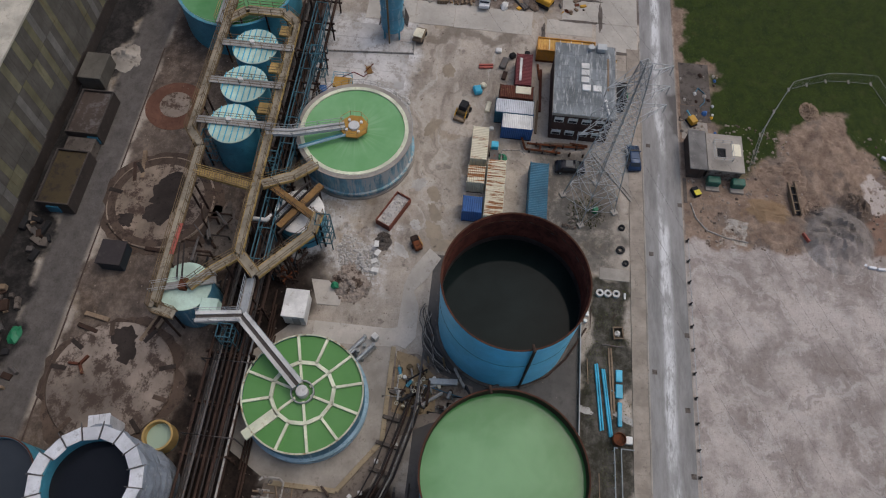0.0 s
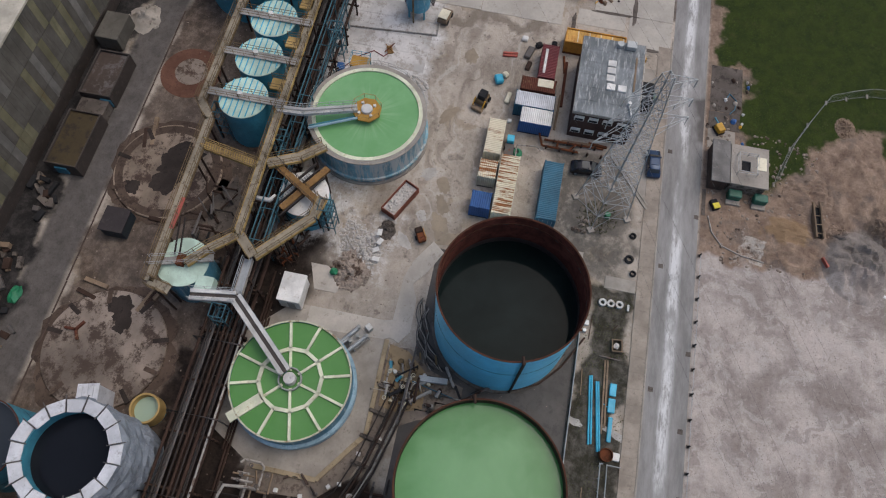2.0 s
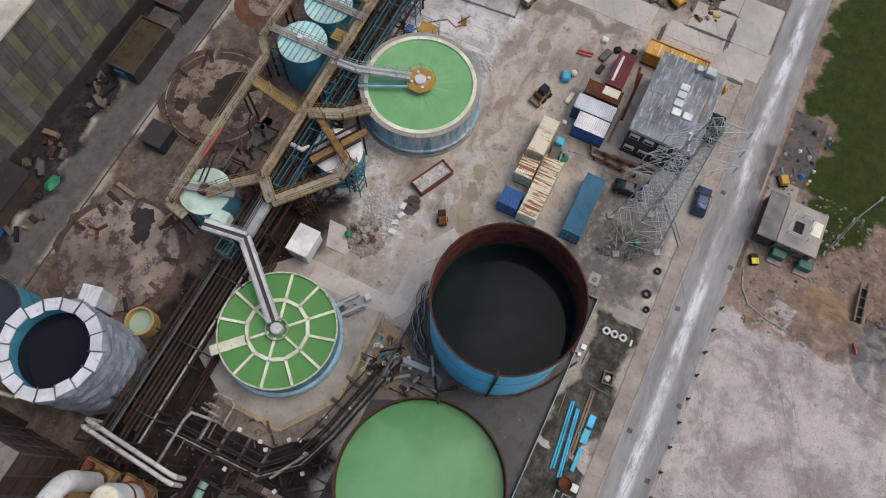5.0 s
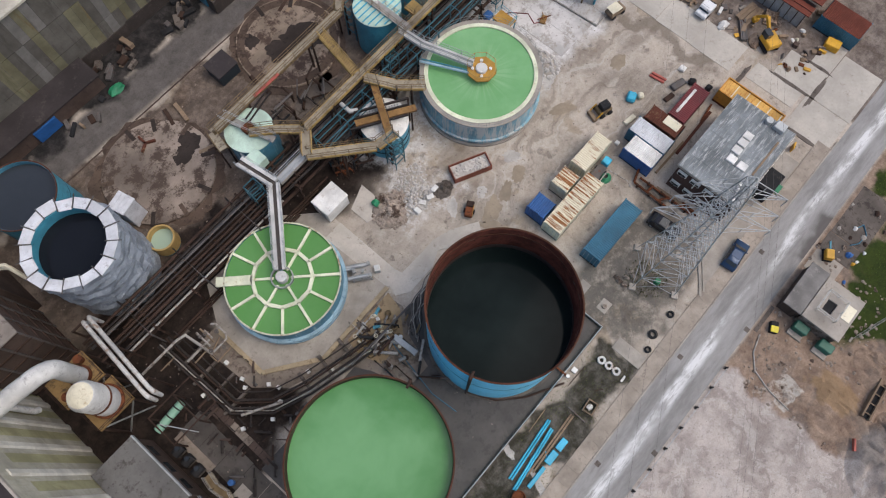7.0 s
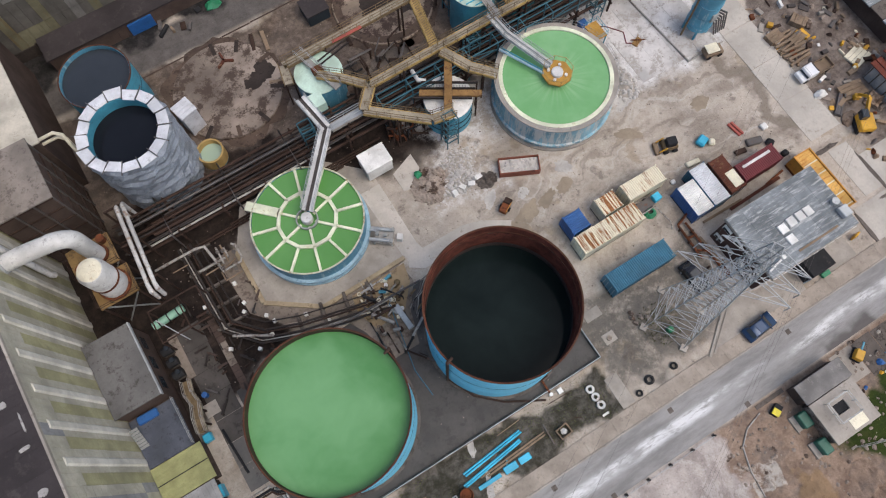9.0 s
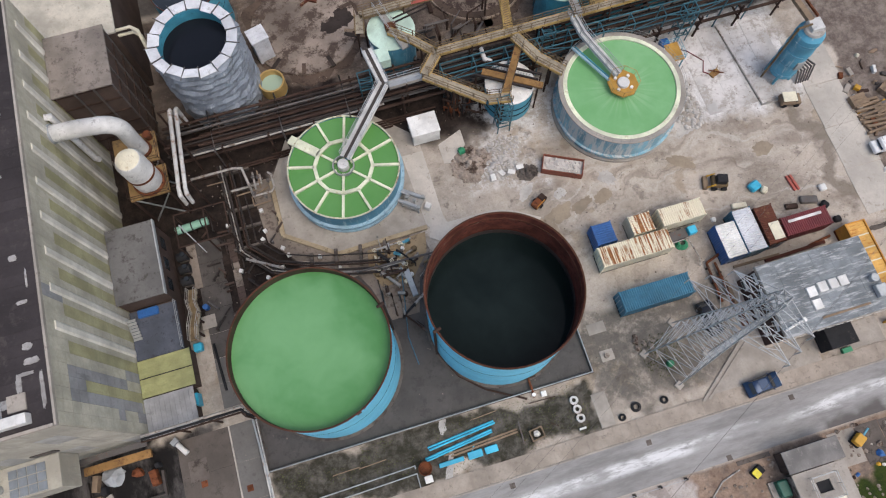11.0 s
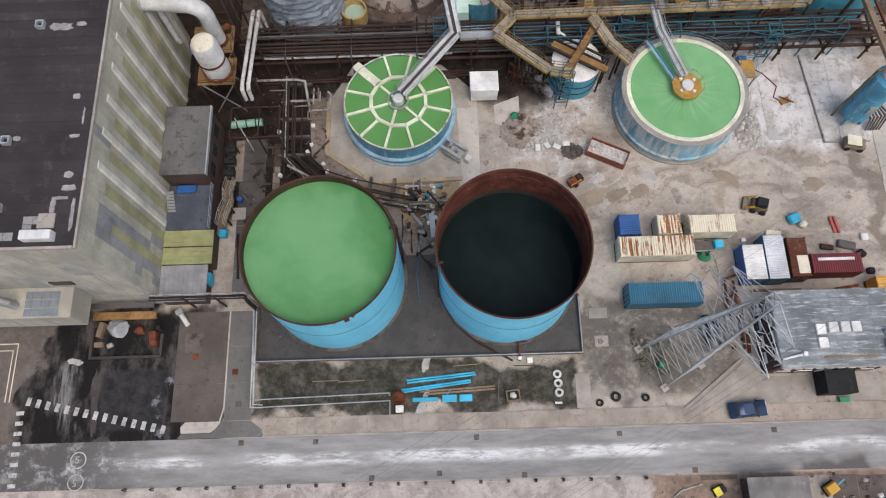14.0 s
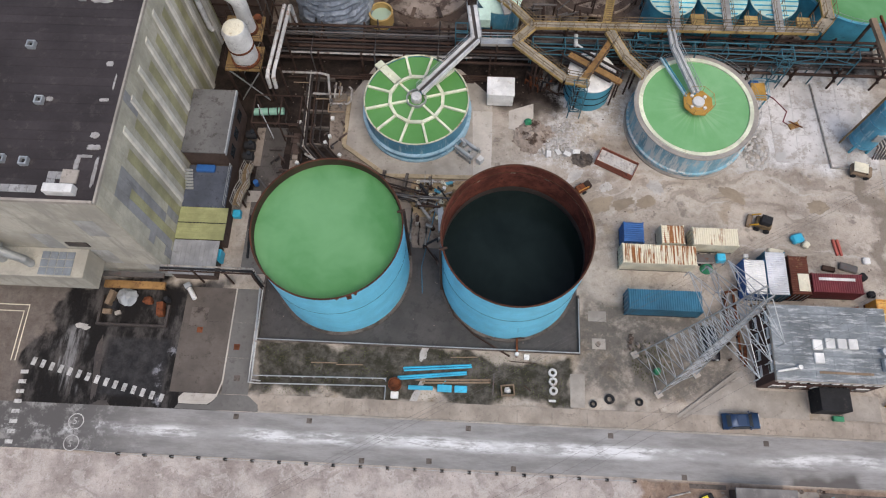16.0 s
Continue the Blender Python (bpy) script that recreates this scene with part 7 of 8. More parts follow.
heap("rubble_heap", "spread heap of pale rubble in the yard", 32.2, 34.6, 2.6, 2.2, 1.3, 220, m_slab, 11)
heap("rubble_heap", "heap of white lime lumps in the yard", 35.0, 33.2, 2.4, 1.6, 0.9, 260, m_whitestone, 12, (0.06, 0.32), core=m_concrete)
heap("rubble_heap", "low spread of white lime lumps", 36.8, 35.6, 2.6, 1.6, 0.5, 220, m_whitestone, 13, (0.05, 0.26), core=m_concrete)
heap("rubble_heap", "dark gravel heap beside the tipper body", 38.6, 31.5, 1.2, 1.0, 0.9, 60, m_concdark, 14, core=m_concdark)
heap("rubble_heap", "grey lime sludge heap against the clarifier", 61.5, 34.0, 1.8, 3.0, 0.8, 140, m_whitestone, 15, core=m_concrete)
heap("rubble_heap", "heap of pale sand against the shed", 65.0, 74.6, 2.6, 2.4, 1.6, 30, m_concrete, 16, core=m_concrete)
for i in range(4):
    single("white_board", Shape().box(-0.3, -0.45, 0, 0.3, 0.45, 0.06), m_white, "crumpled white plasterboard sheet", "board", "plasterboard", at=(34.2 + 1.2 * i, 31.9 + 0.3 * (i % 2), 0.5 + 0.1 * i), rz=31 * i)
single("green_tarp", Shape().rock(0, 0, 0, 0.6, 0.5, 0.5, 9, 8), m_green, "bright green plastic sheet on rubble", "tarpaulin", at=(31.4, 36.6, 0.6))
t = thing("mini_dumper", "rusty orange scrap machine by the tank", "machine", (38.3, 26.9, 0), 30)
part("body", Shape().box(-0.7, -0.5, 0.3, 0.7, 0.5, 1.0), m_rust, t, bevel=0.08)
part("hopper", Shape().box(0.5, -0.5, 0.5, 1.3, 0.5, 1.2), m_piperust, t, bevel=0.1)
part("guard", Shape().rail([(-0.7, -0.5, 1.0), (0.7, -0.5, 1.0)], 0.6, 0.7), m_orange, t)
for s in (-1, 1):
    part("wheel", Shape().tube([(0.2, s * 0.5, 0.3), (0.2, s * 0.7, 0.3)], 0.3, 12), m_black, t)

# ---- puddles and damp patches ----
m_puddle = paint("silty_puddle", (0.27, 0.215, 0.15), 0.35, stain=(0.20, 0.155, 0.11), stains=0.3, vary=0, depth=0.0)
m_spill = paint("lime_spill", (0.47, 0.445, 0.415), 0.9, stain=(0.35, 0.33, 0.31), stains=0.5, vary=0)


def blotch(name, label, x, y, rx, ry, seed, material, rz=0.0, h=0.012):
    pts = []
    for i in range(40):
        a = TAU * i / 40
        k = 1 + 0.42 * noise.fractal((math.cos(a) * 1.4, math.sin(a) * 1.4, seed * 3.7), 0.7, 2.2, 5)
        u, w = rx * k * math.cos(a), ry * k * math.sin(a)
        pts.append((x + u * math.cos(rz) - w * math.sin(rz), y + u * math.sin(rz) + w * math.cos(rz)))
    return single(name, Shape().prism(pts, 0.0, h), material, label, "puddle" if material is m_puddle else "stain", "ground patches")


for i, (x, y, rx, ry, rz) in enumerate([(46.6, 25.6, 1.2, 0.9, 0.2), (43.7, 25.3, 1.5, 0.8, 0.5), (40.6, 25.0, 1.9, 1.1, 0.4), (39.0, 22.4, 1.0, 2.2, 0.2), (57.8, 27.2, 1.9, 0.7, -0.5), (68.5, 25.8, 1.5, 0.9, 0.0)]):
    blotch("puddle", "shallow silty tan puddle on the yard", x, y, rx, ry, i + 1, m_puddle, rz)
for i, (x, y, rx, ry, rz) in enumerate([(-18.3, -3.4, 1.2, 0.7, 0.3), (-24.3, -7.0, 1.6, 0.7, 0.3), (-26.0, -4.6, 1.3, 0.4, 0.0), (-19.4, 1.0, 0.5, 3.4, 0.1)]):
    blotch("damp_patch", "dark damp patch on the ground", x, y, rx, ry, i + 20, m_tarshade, rz, 0.009)
for i, (x, y, rx, ry) in enumerate([(-22.6, 6.1, 0.8, 0.28), (-21.8, 5.8, 0.5, 0.2), (60.4, 31.6, 1.6, 1.0), (48.0, 27.9, 0.9, 1.3), (37.6, 29.0, 1.3, 0.7), (41.6, 27.6, 0.8, 0.7), (18.5, -0.6, 2.6, 0.35), (19.2, 4.6, 1.0, 0.5)]):
    blotch("lime_spill", "white lime spill on the ground", x, y, rx, ry, i + 50, m_spill, 0.2 * i, 0.014)
for i, (x, y, rx, ry) in enumerate([(82.4, 2.95, 4.4, 0.28), (81.25, 6.0, 0.3, 3.4), (78.0, 11.9, 2.6, 0.35), (86.0, 4.6, 0.3, 2.2), (75.4, 0.6, 0.35, 2.2)]):
    blotch("damp_joint", "dark damp joint between concrete slabs", x, y, rx * 0.8, ry, i + 90, m_concdark, 0.0, 0.075)
blotch("sludge_pool", "dark slimy puddled slab between the walkways", 37.4, 52.8, 4.6, 2.3, 71, m_concdark, 0.1, 0.05)
# ---- slabs and pads ----
path = thing("concrete_path", "pale concrete path slabs across the yard", "pavement", kind="structure")
for q, pts in enumerate(([(23.9, 38.3), (26.65, 38.3), (26.65, 29.0), (26.9, 28.0), (24.6, 27.9), (24.3, 28.6)], [(24.6, 27.9), (26.9, 28.0), (32.9, 27.9), (32.0, 26.6), (30.0, 25.7), (25.8, 25.6), (24.2, 26.7)], [(32.4, 28.0), (35.1, 27.2), (38.3, 25.2), (37.0, 23.6), (34.0, 25.1), (32.0, 26.6)], [(28.85, 35.7), (30.6, 35.4), (32.2, 37.6), (32.2, 39.8), (28.85, 38.5)])):
    part("path_slab", Shape().prism(pts, 0, 0.075 + 0.01 * q), m_concclean, path)
m_apron = paint("pale_apron_concrete", (0.47, 0.435, 0.385), 0.9, stain=(0.30, 0.265, 0.225), stains=0.3, scale=0.5, wear=0.2)
apron = thing("concrete_slabs", "worn pale concrete slabs at the yard edge", "pavement", kind="structure")
for i, (x0, y0, x1, y1) in enumerate([(77.4, 13.7, 82.3, 20.0), (77.5, 20.06, 82.4, 26.0), (77.6, 26.06, 82.5, 32.2), (78.2, 4.2, 81.2, 11.4), (81.3, 3.0, 86.0, 9.0), (75.6, -2.8, 81.2, 3.6), (81.3, -2.9, 90, 2.9), (86.1, 3.0, 93, 6.0), (77.7, 32.3, 83, 40)]):
    part("concrete_slab", Shape().box(x0, y0, 0, x1, y1, 0.05 + 0.008 * (i % 3)), m_apron, apron)
for x0, y0, x1, y1 in ((38.8, 9.4, 41.0, 10.7), (39.2, 6.0, 40.8, 7.3), (36.5, -1.0, 38.2, 2.9)):
    single("concrete_pad", Shape().box(x0, y0, 0, x1, y1, 0.09), m_concrete, "small square concrete pad", "pad", "yard pads", bevel=0.02)
single("pad_block", Shape().cyl(0, 0, 0, 0.3, 0.3, n=14), m_slab, "round stone block on a pad", "block", at=(39.9, 6.6, 0.09))
white_pad = thing("lime_pad", "lime-white concrete loading pad round the silo", "pavement", kind="structure")
for i in range(4):
    for k in range(3):
        part("concrete_slab", Shape().box(64.2 + i * 3.1, 32.2 + k * 4.2, 0, 67.24 + i * 3.1, 36.34 + k * 4.2, 0.04 + 0.006 * ((i + k) % 2)), paint("lime_dusted_concrete", (0.57, 0.55, 0.53), 0.9, stain=(0.36, 0.33, 0.30), stains=0.55, scale=0.4, wear=0.35) if i + k == 0 else bpy.data.materials["lime_dusted_concrete"], white_pad)
pipe_run("white pipe rail along the lime pad", [(70.2, 44.5, 0.18), (71.2, 31.6, 0.18), (77.0, 31.6, 0.18)], 0.13, m_pipepale)
pipe_run("looped red hose on the lime pad", [(62.6, 43.6, 0.15), (65.0, 42.0, 0.1), (66.5, 40.0, 0.1), (65.8, 38.4, 0.1), (66.8, 37.6, 0.1)], 0.07, m_contred)
single("blue_pump", Shape().box(-0.6, -0.5, 0, 0.6, 0.5, 0.9), m_royal, "royal blue pump box on the pad", "pump", bevel=0.1, at=(62.3, 43.9, 0))
t = thing("orange_scrap", "orange steel frame scrap on the lime pad", "scrap", (67.2, 37.8, 0), 20)
part("plate", Shape().box(-0.8, -0.4, 0.05, 0.6, 0.4, 0.3), m_ochrebrown, t, bevel=0.05)
part("bar", Shape().beam((-0.9, -0.5, 0.4), (0.8, 0.5, 0.5), 0.1), m_ochrebrown, t)
part("bar", Shape().beam((-0.5, 0.8, 0.3), (0.6, -0.8, 0.6), 0.12), m_rust, t)
for i in range(6):
    pipe_run("grey pipe looped at the silo foot", [(76.8 + 0.35 * i, 33.2, 0.0), (76.8 + 0.35 * i, 34.0, 1.6 + 0.2 * i), (76.6 + 0.3 * i, 37.0, 1.4), (76.6 + 0.3 * i, 37.6, 0.0)], 0.1, m_pipe)

t = thing("conveyor", "brown inclined conveyor down to the silo top", "conveyor")
part("boom", Shape().beam((73.6, 47.4, 10.2), (74.6, 36.0, 10.7), 0.7, 0.5), m_timber, t)
part("boom", Shape().beam((74.4, 47.6, 10.6), (75.4, 36.2, 11.1), 0.2, 0.3), m_rust, t)
part("prop", Shape().beam((73.6, 47.0, 0), (73.6, 47.0, 10.0), 0.3), m_piperust, t)
part("head_box", Shape().box(74.2, 34.6, 10.15, 75.8, 36.2, 10.9), m_duct, t, bevel=0.06)
# ---- strip between bund and road ----
t = thing("pipe_rail", "galvanised pipe rail fence on the verge", "fence")
for y, z in ((0.9, 0.75), (0.05, 0.5)):
    part("rail", Shape().tube([(-0.6, y, z), (15.0, y + 0.35, z), (15.0, y - 1.2 * (z < 0.6), z)], 0.07, 8), m_galv, t)
for i in range(12):
    part("post", Shape().beam((-0.4 + i * 1.38, 0.9 + i * 0.03, 0), (-0.4 + i * 1.38, 0.9 + i * 0.03, 0.85), 0.09), m_galv, t)
    if i % 3 == 0:
        part("post", Shape().beam((-0.4 + i * 1.38, 0.05 + i * 0.03, 0), (-0.4 + i * 1.38, 0.05 + i * 0.03, 0.55), 0.08), m_galv, t)
for dx in (0.0, 0.3):
    pipe_run("white pipe down the west side of the bund", [(-0.85 - dx, 11.6, 0.9), (-0.7 - dx, 0.4 - dx, 0.7), (0.4, 0.3 - dx, 0.7)], 0.08, m_lagged)
pipe_run("galvanised pipe along the bund's west side", [(-0.75, 0.0, 0.5), (-0.95, 6.0, 0.8), (-1.2, 11.5, 1.0)], 0.1, m_galv)
pipe_run("pale pipe along the bund wall top", [(-0.9, 5.32, 0.6), (37.6, 5.32, 0.6), (37.6, 12.0, 0.6)], 0.07, m_galv)
for p, q, r in (((16.9, 2.7, 0.15), (24.9, 3.4, 0.15), 0.12), ((17.0, 2.4, 0.15), (25.0, 3.15, 0.15), 0.12), ((16.3, 1.6, 0.15), (24.4, 2.55, 0.15), 0.13), ((16.4, 1.35, 0.15), (24.4, 2.3, 0.15), 0.12), ((21.6, 0.9, 0.07), (22.0, 1.5, 0.07), 0.07)):
    pipe_run("bright blue plastic pipe lying on the verge", [p, q], r, m_paleblue)
for p, q in (((18.4, 1.35, 0.1), (27.2, 1.75, 0.1)), ((19.2, 1.05, 0.1), (27.2, 1.45, 0.1))):
    single("timber_length", Shape().beam(p, q, 0.2, 0.14), m_timber, "long weathered timber on the verge", "timber", "timber lengths")
single("steel_post", Shape().beam((27.5, 0.0, 0.1), (27.6, 2.5, 0.1), 0.14), m_pipe, "dark steel post lying on the verge", "post")
for x0, x1, y, d in ((17.6, 20.5, 0.45, 0.5), (21.0, 22.7, 0.5, 0.85), (23.0, 24.5, 0.5, 0.8)):
    single("blue_sheet", Shape().box(x0, y - d / 2, 0.02, x1, y + d / 2, 0.3), m_paleblue, "bright blue plastic trough piece", "trough", "blue troughs", bevel=0.07)
single("rust_drum", Shape().lathe(0, 0, [(0.02, 0), (0.75, 0), (0.78, 0.9), (0.7, 0.92), (0.65, 0.6), (0.02, 0.55)], 28, False), m_rust, "rust-red open drum on the verge", "drum", smooth=True, at=(16.06, 0.65, 0))
single("white_chest", Shape().box(-0.45, -0.4, 0, 0.45, 0.4, 0.5), m_white, "white box beside the rusty drum", "box", bevel=0.05, at=(16.1, -0.55, 0))
for i in range(3):
    single("concrete_ring", Shape().lathe(0, 0, [(0.25, 0), (0.5, 0), (0.5, 0.4), (0.25, 0.4)], 20), m_lagged, "white painted ring block on the verge", "ring block", "ring blocks", at=(34.45 + 0.04 * i, 2.9 - i * 1.05, 0))
single("white_post", Shape().box(-0.4, -0.12, 0, 0.4, 0.12, 0.2), m_white, "short white post lying down", "post", at=(34.4, -0.35, 0))
for x, y, r in ((39.1, -0.5, 0.42), (41.0, 0.15, 0.58), (44.4, -0.05, 0.45)):
    single("tyre", Shape().lathe(0, 0, [(r * 0.5, 0.05), (r * 0.62, 0), (r, 0.06), (r, 0.3), (r * 0.62, 0.36), (r * 0.5, 0.3)], 24), m_black, "old black tyre lying flat by the kerb", "tyre", "old tyres", smooth=True, at=(x, y, 0))
t = thing("timber_crate", "brown timber crate frame on the verge", "crate", (29.2, 0.6, 0), 6)
for a in ((-0.8, -0.65, 0.8, -0.5), (-0.8, 0.5, 0.8, 0.65), (-0.8, -0.5, -0.65, 0.5), (0.65, -0.5, 0.8, 0.5)):
    part("side_board", Shape().box(a[0], a[1], 0, a[2], a[3], 0.5), m_timber, t)
part("rubble_lump", Shape().rock(0, 0, 0.1, 0.45, 0.4, 0.3, 2), m_white, t)
for i, (x, y, rz) in enumerate([(7.5, 2.9, 1), (10.5, 2.8, 2), (24.0, 4.3, 3), (31.0, 4.0, -2), (31.5, 1.0, -38)]):
    single("rod", Shape().beam((-1.6 if i != 4 else -0.5, 0, 0.06), (1.6 if i != 4 else 0.5, 0, 0.06), 0.09), m_timber if i < 3 else m_piperust, "thin rusted rod lying on the verge", "rod", "loose rods", at=(x, y, 0), rz=rz)
t = thing("valve_pipe", "rusty drain pipe with white valves from the tank", "pipe", (30.2, 5.8, 0))
part("pipe", Shape().tube([(0, 1.3, 0.6), (0, -0.9, 0.6), (0, -1.2, 0.2)], 0.13, 8), m_rust, t)
part("valve", Shape().cyl(0, -1.0, 0.5, 0.95, 0.22, n=12), m_white, t)
part("valve", Shape().box(0.9, -1.5, 0, 1.5, -0.9, 0.4), m_white, t)
part("tee", Shape().tube([(-0.9, 1.0, 0.6), (0.9, 1.0, 0.6)], 0.1, 8), m_piperust, t)
pipe_run("rust-spotted hose round the tank foot", [(21.0, 12.8, 0.2), (22.6, 9.4, 0.2), (25.2, 7.0, 0.2), (27.6, 5.6, 0.3), (29.4, 4.6, 0.3)], 0.12, m_piperust)
grassy = Shape()
rnd = random.Random(31)
for i in range(2600):
    x, y = rnd.uniform(0, 36), rnd.uniform(-0.9, 4.9)
    if noise.noise((x * 0.22, y * 0.4, 5)) < 0.02:
        continue
    d, h = rnd.uniform(0, TAU), rnd.uniform(0.05, 0.2)
    grassy.add([(x, y, 0), (x + 0.1 * math.cos(d), y + 0.1 * math.sin(d), 0.0), (x + 0.12 * math.cos(d + 1), y + 0.12 * math.sin(d + 1), h)], [(0, 1, 2)])
single("verge_weeds", grassy, m_scrub, "sparse weeds on the verge", "weeds", kind="stuff")

# ---- road edge ----
for i in range(20):
    t = thing("bollard", "short dark bollard along the gravel edge", "bollard", (-14.7 + i * 3.06, -8.55 - 0.012 * i, 0), group="road edge bollards")
    part("post", Shape().cyl(0, 0, 0, 0.75, 0.11, 0.1, 10), m_black, t)
    part("base", Shape().box(-0.2, -0.2, 0, 0.2, 0.2, 0.08), m_concdark, t)
for z in (0.45, 0.65):
    pipe_run("thin wire strung between the bollards", [(-19.5, -8.3, z), (-14.7, -8.55, z), (43.4, -8.8, z)], 0.02, m_galv, 5)
for i, (x, y) in enumerate([(6.5, -3.9), (24.8, -3.9), (41.0, -3.95), (-2.0, -3.8), (12.9, -8.0), (30.0, -8.1), (49.0, -8.1), (58.5, -4.0), (20.5, -7.7)]):
    single("manhole_cover", Shape().box(-0.3, -0.3, 0, 0.3, 0.3, 0.03), m_concdark, "square iron manhole cover in the road", "manhole cover", "manhole covers", at=(x, y, 0.015), rz=0)
kd = thing("diagonal_kerb", "diagonal concrete kerb and ramp by the office", "kerb", kind="structure")
part("kerb_length", Shape().beam((48.7, -1.5, 0.1), (56.0, 4.0, 0.1), 0.3, 0.2), m_concrete, kd)
part("kerb_length", Shape().beam((49.4, -1.5, 0.08), (56.4, 3.6, 0.08), 0.25, 0.16), m_concrete, kd)
part("forecourt", Shape().prism([(49.2, -1.3), (56.6, 4.2), (57.8, 2.0), (63.8, 2.0), (63.8, -1.3)], 0, 0.05), m_concrete, kd)
part("forecourt", Shape().box(67.6, -1.0, 0, 72.0, 1.9, 0.05), m_concrete, kd)
t = thing("striped_barrier", "yellow and black striped barrier post by the office", "barrier", (73.0, 0.9, 0), 15)
part("panel", Shape().box(-0.5, -0.1, 0.1, 0.5, 0.1, 1.2), m_plant, t, bevel=0.03)
for k in range(3):
    part("stripe", Shape().obox(pose(0, -0.12, 0.35 + 0.35 * k, 0, 35, 0), 0.9, 0.03, 0.14), m_black, t)
single("green_crate", Shape().box(-0.6, -0.3, 0, 0.6, 0.3, 0.5), m_green, "green crate beside the porch", "crate", bevel=0.05, at=(66.9, -0.9, 0))
t = thing("roof_pipe", "white pipe vent across the office roof edge", "pipe", (60.2, 3.5, 6.02))
part("pipe", Shape().tube([(-2.2, -0.5, 0.2), (0.2, 0.0, 0.2)], 0.13, 10), m_white, t)
part("cap", Shape().cyl(0.2, 0, 0.0, 0.5, 0.25, n=12), m_white, t)
# orange-roofed open container by the office
t = thing("open_skip", "long orange rusty-roofed steel skip", "skip")
part("floor", Shape().box(72.2, 4.2, 0.0, 74.8, 12.9, 0.4), m_rust, t)
for a in ((72.2, 4.2, 72.35, 12.9), (74.65, 4.2, 74.8, 12.9), (72.35, 4.2, 74.65, 4.35), (72.35, 12.75, 74.65, 12.9)):
    part("side", Shape().box(a[0], a[1], 0.4, a[2], a[3], 2.6), m_orange, t)
m_skiproof = paint("faded_orange_sheet", (0.66, 0.40, 0.12), 0.7, stain=(0.42, 0.16, 0.04), stains=0.42, wear=0.35, grainwise=(0.3, 2.2, 1))
part("roof", Shape().box(72.36, 4.36, 2.3, 74.64, 12.74, 2.36), m_skiproof, t)
for i in range(20):
    part("roof_rib", Shape().box(72.4, 4.5 + i * 0.41, 2.36, 74.6, 4.64 + i * 0.41, 2.44), m_skiproof if i % 4 else m_contcream, t)
# odds in front of the maroon container
for i, (x, y, w, d, h, rz, mm, lab) in enumerate([(65.2, 21.2, 1.5, 1.2, 0.8, 20, m_paleblue, "blue tarpaulin bundle"), (66.2, 20.4, 0.9, 0.8, 0.7, 50, m_contcream, "cream sack"), (69.9, 20.3, 0.35, 2.2, 0.3, 8, m_redbar, "red painted barrier length"), (70.4, 20.3, 0.35, 2.2, 0.3, 8, m_redbar, "red painted barrier length"),
                                                 (71.0, 17.6, 2.2, 1.0, 0.5, -15, m_pipe, "scrap frame"), (73.4, 18.6, 0.9, 0.9, 0.5, 0, m_white, "white tub"), (72.5, 16.4, 0.9, 1.0, 0.8, 35, m_black, "black scrap motor"), (68.6, 17.4, 1.6, 0.7, 0.4, -10, m_piperust, "rusty scrap"), (73.2, 14.2, 0.9, 0.8, 0.7, 0, m_black, "black drum"), (62.4, 19.4, 1.9, 0.7, 0.4, -8, m_contcream, "cream pallet stack"), (58.6, 18.6, 0.6, 0.6, 0.4, 0, m_white, "white bucket"), (62.0, 13.6, 0.5, 0.5, 0.2, 0, m_white, "small white box")]):
    single("yard_clutter", Shape().box(-w / 2, -d / 2, 0, w / 2, d / 2, h), mm, lab + " lying in the yard", "clutter", "yard clutter", bevel=min(h, w, d) * 0.25, at=(x, y, 0), rz=rz)
# ---- far yard corner ----
t = thing("barn_shed", "low grey tin shed with dull red tin roof", "building")
part("wall", Shape().box(89.6, 10.4, 0, 102, 17.4, 3.0), m_tin, t)
for i in range(7):
    part("wall_post", Shape().box(89.48, 10.4 + i * 1.13, 0, 89.6, 10.55 + i * 1.13, 3.0), m_concdark, t)
for i in range(2):
    part("roof_sheet", Shape().box(89.1 + i * 0.85, 10.0, 3.0 + 0.12 * i, 89.93 + i * 0.85, 17.9, 3.12 + 0.12 * i), m_redroof, t)
part("roof_gap", Shape().box(90.8, 10.2, 3.0, 91.3, 17.6, 3.7), m_tarshade, t)
for i in range(12):
    part("roof_sheet", Shape().box(91.1 + i * 0.92, 9.6, 3.7 + 0.02 * (i % 2), 92.0 + i * 0.92, 18.3, 3.85 + 0.02 * (i % 2)), m_redroof, t)
t = thing("lean_to_store", "dark timber store with flat grey sheet roof", "building")
part("wall", Shape().box(95.5, 19.8, 0, 108, 33.5, 2.9), m_brownwall, t)
for i in range(6):
    part("roof_sheet", Shape().box(94.9, 19.6 + i * 2.4, 2.9 + 0.12 * (i % 2), 108.4, 21.9 + i * 2.4, 3.05 + 0.12 * (i % 2)), m_concdark if i % 2 else m_roofgrey, t)
